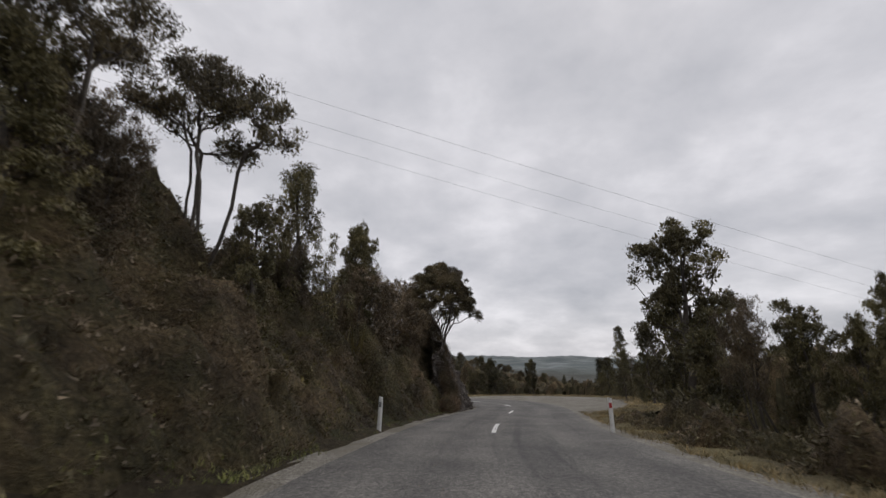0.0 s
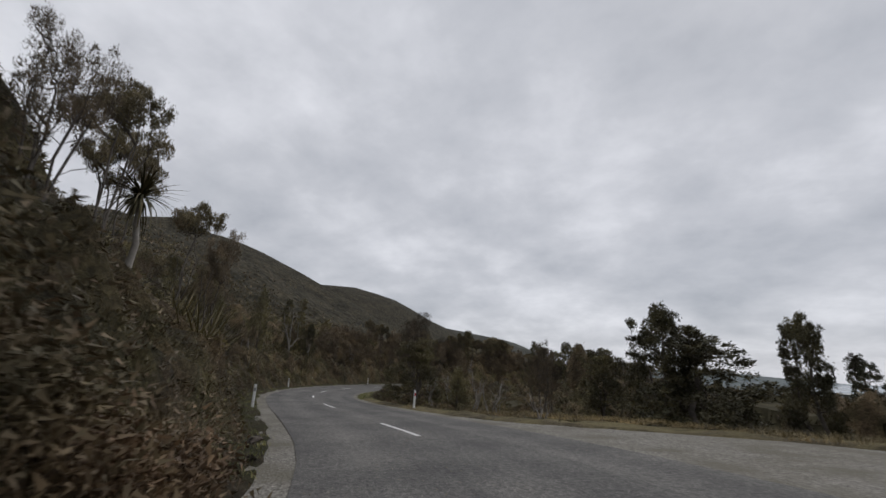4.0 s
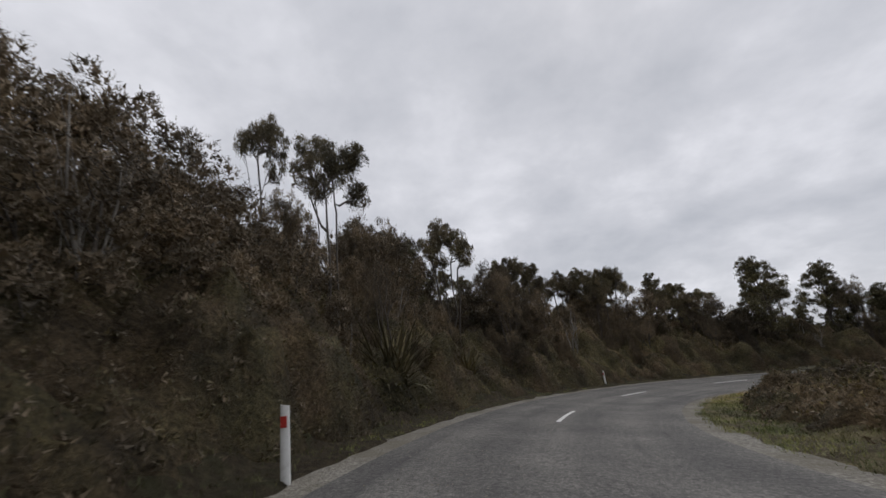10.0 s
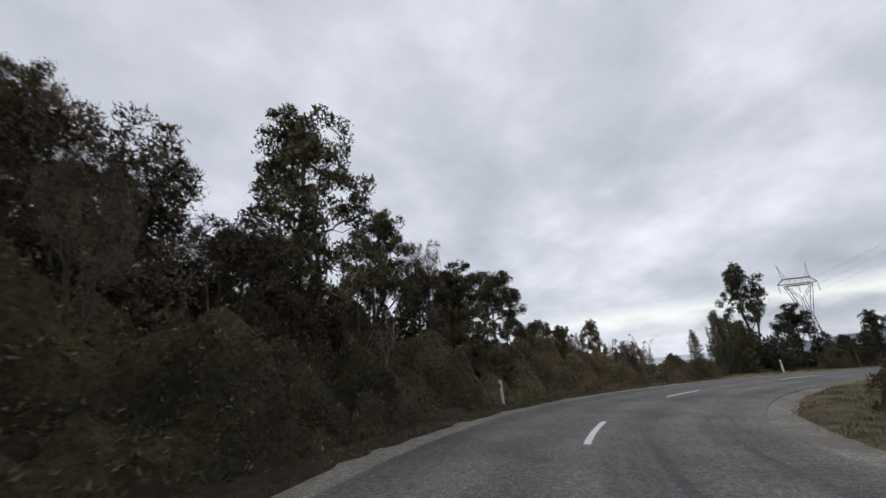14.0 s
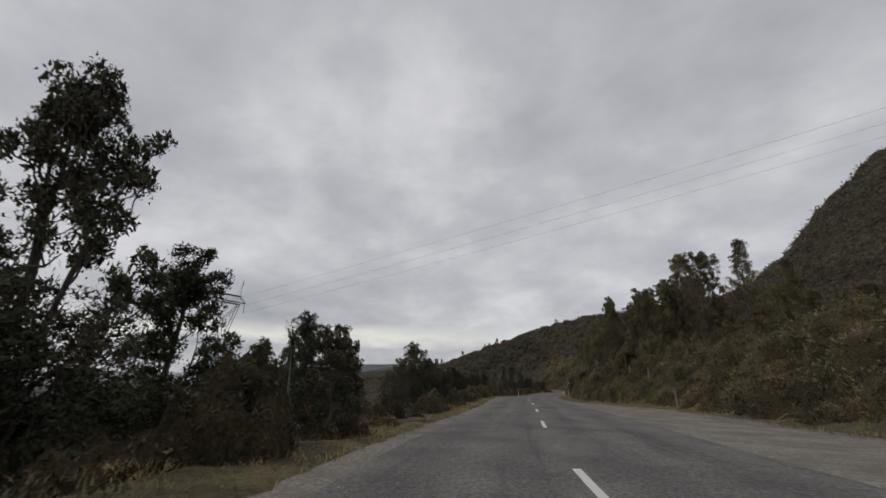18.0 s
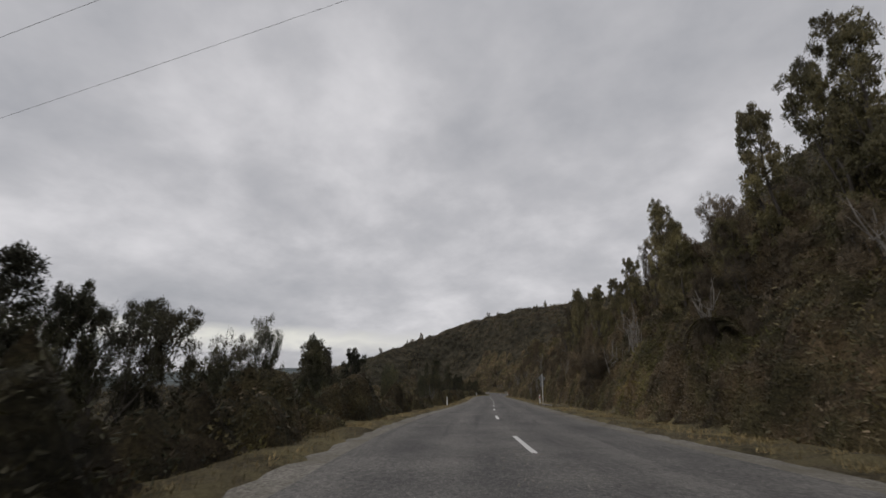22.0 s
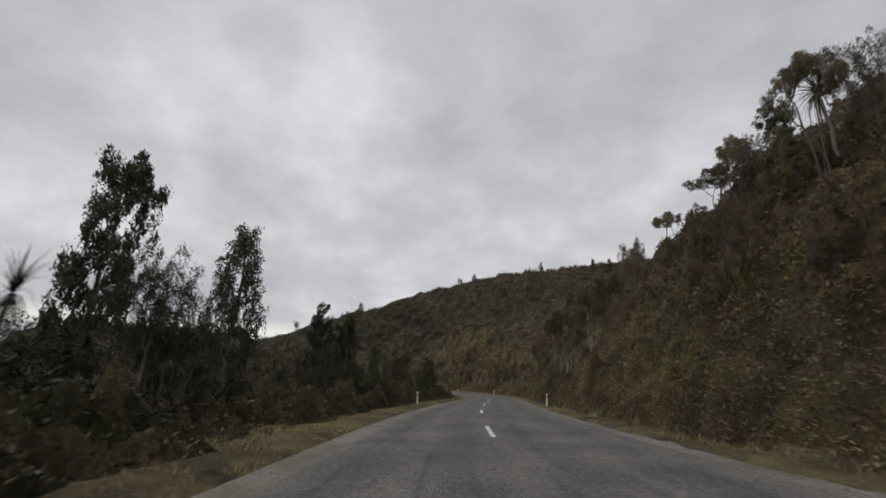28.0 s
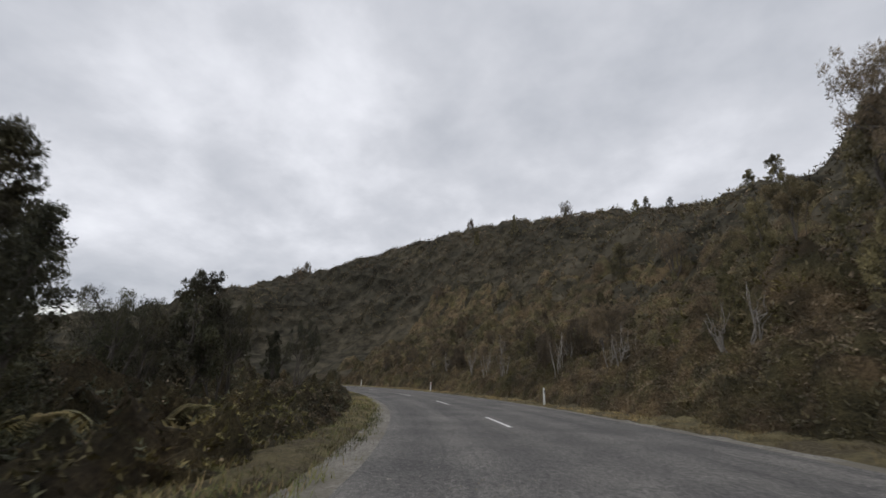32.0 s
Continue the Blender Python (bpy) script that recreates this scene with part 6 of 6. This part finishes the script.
# brown fern and scrub hanging over the upper half of the cutting
s = rng.uniform(8, 32.5, 1500)
top = np.array([cliff_top(v) for v in s])
h = np.maximum(top * (0.55 + 0.55 * rng.random(1500)), 0.3) - np.where((s < 13), top * 0.5 * rng.random(1500), 0)
x, y, z = road_at(s, -(3.0 + h * 0.46))
c = np.stack([x, y, z + h], 1)
r = rng.uniform(0.18, 0.5, 1500)
v, f = leaves(rng, c, r, 150, 0.058, 2.4, 1.1, -0.3)
stuff("hanging_scrub", v, f, hanging_leaf, "reddish-brown fern and scrub overhanging the rock cutting", "bushes")
crag, on_crag = rock_wall("rock_outcrop", 296, 313, 6.3, lambda s: 6.0 * min(1, max(0.1, (s - 296) / 5)) * min(1, max(0.1, (313 - s) / 4)), 0.62, 1, 37, "weathered grey rock outcrop among scrub above the road")
for k in range(90):
    x, y, z = R.choice(on_crag)
    size = R.uniform(0.2, 0.7)
    ob = part_of("rock", R.choice(CHUNKS), crag)
    ob.matrix_world = Matrix.LocRotScale((float(x), float(y), float(z)), Euler((R.uniform(-0.6, 0.6), R.uniform(-0.6, 0.6), R.uniform(0, 6.28))), (size * 1.3, size, size * 0.7))

# loose stones on the verges
for s, lat, size in ((336, 4.6, 0.5), (333.5, 4.5, 0.32), (337.5, 4.9, 0.3), (226, 5.2, 0.28), (229, 5.3, 0.35), (262, 5.1, 0.22), (218, -5.4, 0.3), (14, -2.7, 0.3), (17.5, -2.75, 0.22), (24, -2.7, 0.35), (38, -3.3, 0.3), (36, -3.2, 0.22),
                     (208, 5.3, 0.26), (212, 5.4, 0.2), (157, 5.3, 0.5), (160, 5.8, 0.42), (154, 5.2, 0.35), (109, -4.0, 0.4), (111, -3.9, 0.25), (286, 4.5, 0.2), (246, 4.7, 0.25)):
    x, y, z = road_at(s, lat)
    ob = tagged(new("loose_stone", R.choice(CHUNKS)), "pale angular stone lying on the gravel verge", "stone", "loose stones on the verge")
    ob.matrix_world = Matrix.LocRotScale((float(x), float(y), float(z) + size * 0.18), Euler((R.uniform(-0.4, 0.4), R.uniform(-0.4, 0.4), R.uniform(0, 6.28))), (size * 1.3, size, size * 0.8))


# ---- marker posts ----
def box(bm, sx, sy, sz, at=(0, 0, 0), bevel=0.0):
    made = bmesh.ops.create_cube(bm, size=1.0, matrix=Matrix.LocRotScale(at, None, (sx, sy, sz)))
    if bevel:
        edges = {e for v in made["verts"] for e in v.link_edges}
        bmesh.ops.bevel(bm, geom=list(edges), offset=bevel, segments=2, affect="EDGES")


def marker_post(colour):
    """A flexible white edge post with a slanted top and a reflector."""
    ob = thing("marker_post", "white plastic roadside marker post with %s reflector" % colour, "marker post", "marker posts along the road")
    bm = bmesh.new()
    ring = []
    for z, w in ((-0.25, 0.055), (0.0, 0.055), (0.55, 0.053), (0.90, 0.05)):
        row = []
        for a in range(7):
            u = a / 6 - 0.5
            row.append(bm.verts.new((u * 2 * w, -0.018 + 0.05 * u * u * 4 * 0.4, z - (0.02 * (u + 0.5) if z > 0.8 else 0))))
        for a in range(7):
            u = 0.5 - a / 6
            row.append(bm.verts.new((u * 2 * w, 0.012 + 0.05 * u * u * 4 * 0.4, z - (0.02 * (u + 0.5) if z > 0.8 else 0))))
        ring.append(row)
    for lo, hi in zip(ring, ring[1:]):
        for k in range(14):
            bm.faces.new((lo[k], lo[(k + 1) % 14], hi[(k + 1) % 14], hi[k]))
    bm.faces.new(ring[-1])
    bm.faces.new(ring[0][::-1])
    bmesh.ops.recalc_face_normals(bm, faces=bm.faces)
    body = part("post", bm, white_post, ob)
    bm = bmesh.new()
    box(bm, 0.075, 0.012, 0.13, (0, -0.024, 0.70), 0.003)
    part("reflector", bm, red_band if colour == "red" else sign_back, body, colour + " reflector plate")
    bm = bmesh.new()
    box(bm, 0.075, 0.012, 0.13, (0, 0.03, 0.70), 0.003)
    part("reflector", bm, sign_back if colour == "red" else red_band, body)
    return ob


POSTS = {"red": marker_post("red"), "grey": marker_post("grey")}
first = {"red": True, "grey": True}
for s, lat, colour, lean in ((-2.0, -2.95, "grey", 2), (-0.7, 3.15, "red", 0), (47.8, -3.3, "grey", 0), (48.7, 3.85, "red", 1), (71.6, -3.7, "grey", -3), (79.8, -4.2, "grey", -3), (91.8, -3.0, "red", -2), (113.8, -3.8, "red", 0),
                             (134.2, -3.95, "grey", -1), (155.0, -4.0, "grey", 0), (241.7, 4.4, "red", 0), (241.2, -4.5, "grey", 0), (316.8, -4.5, "grey", 0), (316.2, 4.1, "red", 4), (367.9, 4.9, "grey", 0), (386.3, 4.6, "red", 0), (404, 4.5, "grey", 0)):
    x, y, z = road_at(s, lat)
    m = Matrix.LocRotScale((float(x), float(y), float(z) - 0.03), Euler((0, radians(lean), radians(float(np.interp(s, ARC, HEAD)) + R.uniform(-8, 8)))), None)
    if first[colour]:
        POSTS[colour].matrix_world, first[colour] = m, False
    else:
        copy_thing(POSTS[colour], m)

# timber stakes by the lay-by
for s, lat, tall in ((182.7, 8.4, 1.25), (192.5, 9.8, 1.3), (196, 9.2, 1.0)):
    x, y = beside(s, lat)
    z = float(ground(np.array([x]), np.array([y]))[0])
    bm = bmesh.new()
    box(bm, 0.09, 0.09, tall + 0.3, (0, 0, tall / 2 - 0.15), 0.012)
    me = bpy.data.meshes.new("stake")
    bm.to_mesh(me)
    bm.free()
    me.materials.append(grey_wood)
    ob = tagged(new("timber_stake", me), "weathered grey timber stake at the edge of the lay-by", "stake", "timber stakes by the lay-by")
    ob.matrix_world = pose(x, y, z, R.uniform(-3, 3), R.uniform(-3, 3), R.uniform(0, 90))


# ---- warning sign seen from behind ----
def road_sign(s, lat):
    x, y, z = (float(v) for v in road_at(s, lat))
    ob = thing("road_sign", "diamond road sign on white pole, seen from its grey back", "road sign")
    ob.matrix_world = pose(x, y, z - 0.02, 0, 1.5, float(np.interp(s, ARC, HEAD)) + 8)
    v, f = tube([(0, 0, -0.3), (0, 0, 1.5), (0, 0, 2.95)], (0.042, 0.042, 0.042), 14)
    me = bpy.data.meshes.new("pole")
    me.from_pydata([tuple(q) for q in v], [], f + [tuple(range(28, 42))])
    me.materials.append(white_post)
    pole = part_of("pole", me, ob, "white-painted steel pole")
    bm = bmesh.new()
    box(bm, 0.60, 0.006, 0.60, (0, 0, 0), 0.0)
    corners = [e for e in bm.edges if abs(e.verts[0].co.y - e.verts[1].co.y) > 0.003]
    bmesh.ops.bevel(bm, geom=corners, offset=0.05, segments=3, affect="EDGES")
    bmesh.ops.rotate(bm, verts=bm.verts, cent=(0, 0, 0), matrix=Matrix.Rotation(radians(45), 3, "Y"))
    bmesh.ops.translate(bm, verts=bm.verts, vec=(-0.03, 0.06, 2.52))
    plate = part("sign_plate", bm, sign_back, ob, "grey back of diamond plate")
    bm = bmesh.new()
    box(bm, 0.42, 0.006, 0.40, (-0.03, 0.06, 1.86), 0.0)
    small = part("sign_plate", bm, sign_back, ob, "grey back of small square plate")
    for h, owner in ((2.66, plate), (2.38, plate), (1.98, small), (1.74, small)):
        bm = bmesh.new()
        box(bm, 0.13, 0.11, 0.035, (0, 0.005, h), 0.008)
        part("bracket", bm, galv, owner)
    return ob


road_sign(246.3, 5.2)


# ---- pylons and wires ----
def strut(bm, a, b, r):
    a, b = Vector(a), Vector(b)
    m = Matrix.Translation((a + b) / 2) @ (b - a).to_track_quat("Z", "Y").to_matrix().to_4x4()
    bmesh.ops.create_cone(bm, segments=4, radius1=r, radius2=r, depth=(b - a).length, cap_ends=True, matrix=m)


def pylon(x, y, z, turn, tall):
    ob = thing("power_pylon", "grey lattice steel power pylon with wide crossarm", "pylon", "power pylons on the hills")
    ob.matrix_world = Matrix.LocRotScale((x, y, z), Euler((0, 0, radians(turn))), (tall / 48, tall / 48, tall / 30))

    def ring(z, w):
        return [Vector((sx * w, sy * w * 0.8, z)) for sx, sy in ((-1, -1), (1, -1), (1, 1), (-1, 1))]
    levels = [ring(0, 3.2), ring(6, 2.5), ring(11, 1.9), ring(15, 1.3), ring(18, 1.0)]
    bm = bmesh.new()
    for lo, hi in zip(levels, levels[1:]):
        for k in range(4):
            strut(bm, lo[k], hi[k], 0.13)
            strut(bm, lo[k], hi[(k + 1) % 4], 0.07)
            strut(bm, lo[(k + 1) % 4], hi[k], 0.07)
            strut(bm, hi[k], hi[(k + 1) % 4], 0.07)
    part("tower", bm, tower_steel, ob)
    bm = bmesh.new()
    for sx in (-1, 1):
        for sy in (-0.6, 0.6):
            strut(bm, (sx * 1.0, sy, 18), (sx * 4.6, sy, 25), 0.11)
            strut(bm, (sx * 0.2, sy, 22.0), (sx * 4.6, sy, 25), 0.07)
            strut(bm, (sx * 1.0, sy, 18), (sx * 0.2, sy, 22.0), 0.07)
            strut(bm, (sx * 2.6, sy, 21.2), (sx * 2.4, sy, 23.6), 0.06)
    part("waist", bm, tower_steel, ob)
    bm = bmesh.new()
    for sy in (-0.6, 0.6):
        strut(bm, (-7, 0, 25.4), (7, 0, 25.4), 0.10)
        strut(bm, (-7, 0, 25.4), (-4.6, sy, 26.6), 0.07)
        strut(bm, (7, 0, 25.4), (4.6, sy, 26.6), 0.07)
        strut(bm, (-4.6, sy, 26.6), (4.6, sy, 26.6), 0.09)
        strut(bm, (-4.6, sy, 25), (4.6, sy, 25), 0.09)
        for k in range(8):
            strut(bm, (-4.6 + k * 1.15, sy, 25 if k % 2 else 26.6), (-3.45 + k * 1.15, sy, 26.6 if k % 2 else 25), 0.05)
    part("crossarm", bm, tower_steel, ob)
    for sx in (-1, 1):
        bm = bmesh.new()
        strut(bm, (sx * 4.6, 0, 26.6), (sx * 5.2, 0, 30), 0.09)
        strut(bm, (sx * 3.4, 0, 26.6), (sx * 5.2, 0, 30), 0.06)
        part("peak", bm, tower_steel, ob)
    for sx in (-6.8, 0, 6.8):
        bm = bmesh.new()
        for k in range(6):
            bmesh.ops.create_cone(bm, segments=8, radius1=0.16, radius2=0.10, depth=0.2, cap_ends=True, matrix=Matrix.Translation((sx, 0, 25.0 - k * 0.3)))
        part("insulator", bm, sign_back, ob)
    return ob


P1, P2, P3 = [(x, y, float(ground(np.array([x]), np.array([y]))[0]) - 0.3, tall) for x, y, tall in ((95.0, 89.0, 31.0), (-150.0, -21.0, 30.0), (-62.0, -240.0, 30.0))]
line_turn = math.degrees(math.atan2(P1[1] - P2[1], P1[0] - P2[0])) - 90
for px, py, pz, tall in (P1, P2, P3):
    pylon(px, py, pz, line_turn, tall)
side_x, side_y = math.cos(radians(line_turn)), math.sin(radians(line_turn))
for off in (-6.8, 0.0, 6.8):
    pts, rad = [], []
    for k in range(41):
        u = k / 40
        a = off * (P2[3] * (1 - u) + P1[3] * u) / 48
        pts.append((P2[0] + (P1[0] - P2[0]) * u + side_x * a, P2[1] + (P1[1] - P2[1]) * u + side_y * a,
                    (P2[2] + P2[3] * 0.78 + 5) * (1 - u) + (P1[2] + P1[3] * 0.78) * u - 4 * 3.0 * u * (1 - u)))
        rad.append(0.011)
    v, f = tube(pts, rad, 5)
    tagged(new("power_line", mesh_of("power_line", np.array(v), np.array(f), wire_dark)), "thin dark power line strung between two pylons", "power line", "power lines overhead")

# ---- grass and low plants on the verges ----
def tufts(name, mat, s0, s1, lat0, lat1, count, length, seed, label):
    rng = np.random.default_rng(seed)
    s = rng.uniform(s0, s1, count)
    lo, hi = (along(s, lat0), along(s, lat1)) if not np.isscalar(lat0) else (lat0, lat1)
    u = rng.random(count)
    lat = lo + (hi - lo) * u
    clump = bumps(s, lat * 3, 1.7, seed) > -0.35
    s, lat = s[clump], lat[clump]
    x, y, z = road_at(s, lat)
    root = np.stack([x, y, np.maximum(ground(x, y), z - 0.06) + 0.07], 1)
    root = np.repeat(root, 6, 0) + rng.normal(size=(len(root) * 6, 3)) * (0.09, 0.09, 0)
    v, f = blades(rng, root, length * 0.62, 0.009, 1.0, 0.6, 2)
    return stuff(name, v, f, mat, label, "grass")


tufts("grass", dry_grass, 150, 400, ((150, -3.5), (200, -4.0), (240, -4.0), (325, -3.4), (400, -3.8)), ((150, -6.4), (340, -6.6), (400, -6.0)), 19800, 0.22, 61, "dry pale grass on the verge")
tufts("grass", green_grass, 318, 400, ((318, -3.4), (325, -3.3), (400, -3.7)), ((318, -5.6), (355, -5.4), (400, -5.2)), 7560, 0.17, 62, "short green grass on the verge")
tufts("grass", green_grass, 60, 112, ((60, 3.3), (150, 3.6)), ((60, 5.0), (150, 5.4)), 6500, 0.16, 63, "short green grass inside the bend")
tufts("grass", dry_grass, 106, 156, ((106, 3.4), (156, 3.9)), ((106, 6.4), (156, 7.0)), 7000, 0.16, 68, "dry tan grass on the bank inside the bend")
tufts("grass", dry_grass, 8, 50, ((8, 4.0), (18, 8.2), (26, 11.4), (34, 8.2), (50, 3.8)), ((8, 5.4), (18, 11), (26, 14.5), (34, 11), (50, 5.5)), 7560, 0.26, 64, "dry grass round the gravel lay-by")
tufts("grass", dry_grass, 155, 400, ((155, 4.2), (166, 7.5), (185, 7.8), (200, 3.9), (400, 4.2)), ((155, 6.2), (166, 11), (185, 11.5), (200, 5.6), (400, 5.4)), 14400, 0.22, 65, "dry brown grass at the foot of the slope")
tufts("grass", green_grass, -20, 150, ((-20, -2.95), (60, -3.2), (95, -3.0), (150, -3.3)), ((-20, -4.2), (150, -5.2)), 10800, 0.16, 66, "green weeds along the edge of the seal")
tufts("grass", dry_grass, -30, 10, ((-30, 3.2), (10, 3.5)), ((-30, 4.6), (10, 5.0)), 3960, 0.18, 67, "yellowed grass on the verge")

# loose chips thrown over the seal
rng = np.random.default_rng(71)
s = rng.uniform(-15, 400, 26000)
lat = rng.choice([-2.3, -0.9, -0.2, 0.4, 2.5], 26000) + rng.normal(0, 0.5, 26000)
keep = (bumps(s, lat * 2, 6, 72) > 0.15) & (np.abs(lat) < 3.0)
s, lat = s[keep], lat[keep]
x, y, z = road_at(s, lat)
tetra = np.array([(1, 0, 0), (-0.6, 0.8, 0), (-0.5, -0.9, 0), (0, 0, 0.9)])
turn, size = rng.uniform(0, 6.283, len(s)), rng.uniform(0.007, 0.020, len(s))
v = np.stack([tetra[None, :, 0] * np.cos(turn)[:, None] - tetra[None, :, 1] * np.sin(turn)[:, None], tetra[None, :, 0] * np.sin(turn)[:, None] + tetra[None, :, 1] * np.cos(turn)[:, None],
              np.broadcast_to(tetra[None, :, 2], (len(s), 4))], 2) * size[:, None, None] + np.stack([x, y, z + 0.002], 1)[:, None]
f = (np.array([(0, 1, 3), (1, 2, 3), (2, 0, 3)])[None] + (np.arange(len(s)) * 4)[:, None, None]).reshape(-1, 3)
stuff("road_chips", v.reshape(-1, 3), f, gravel, "loose stone chips scattered on the seal", "gravel")
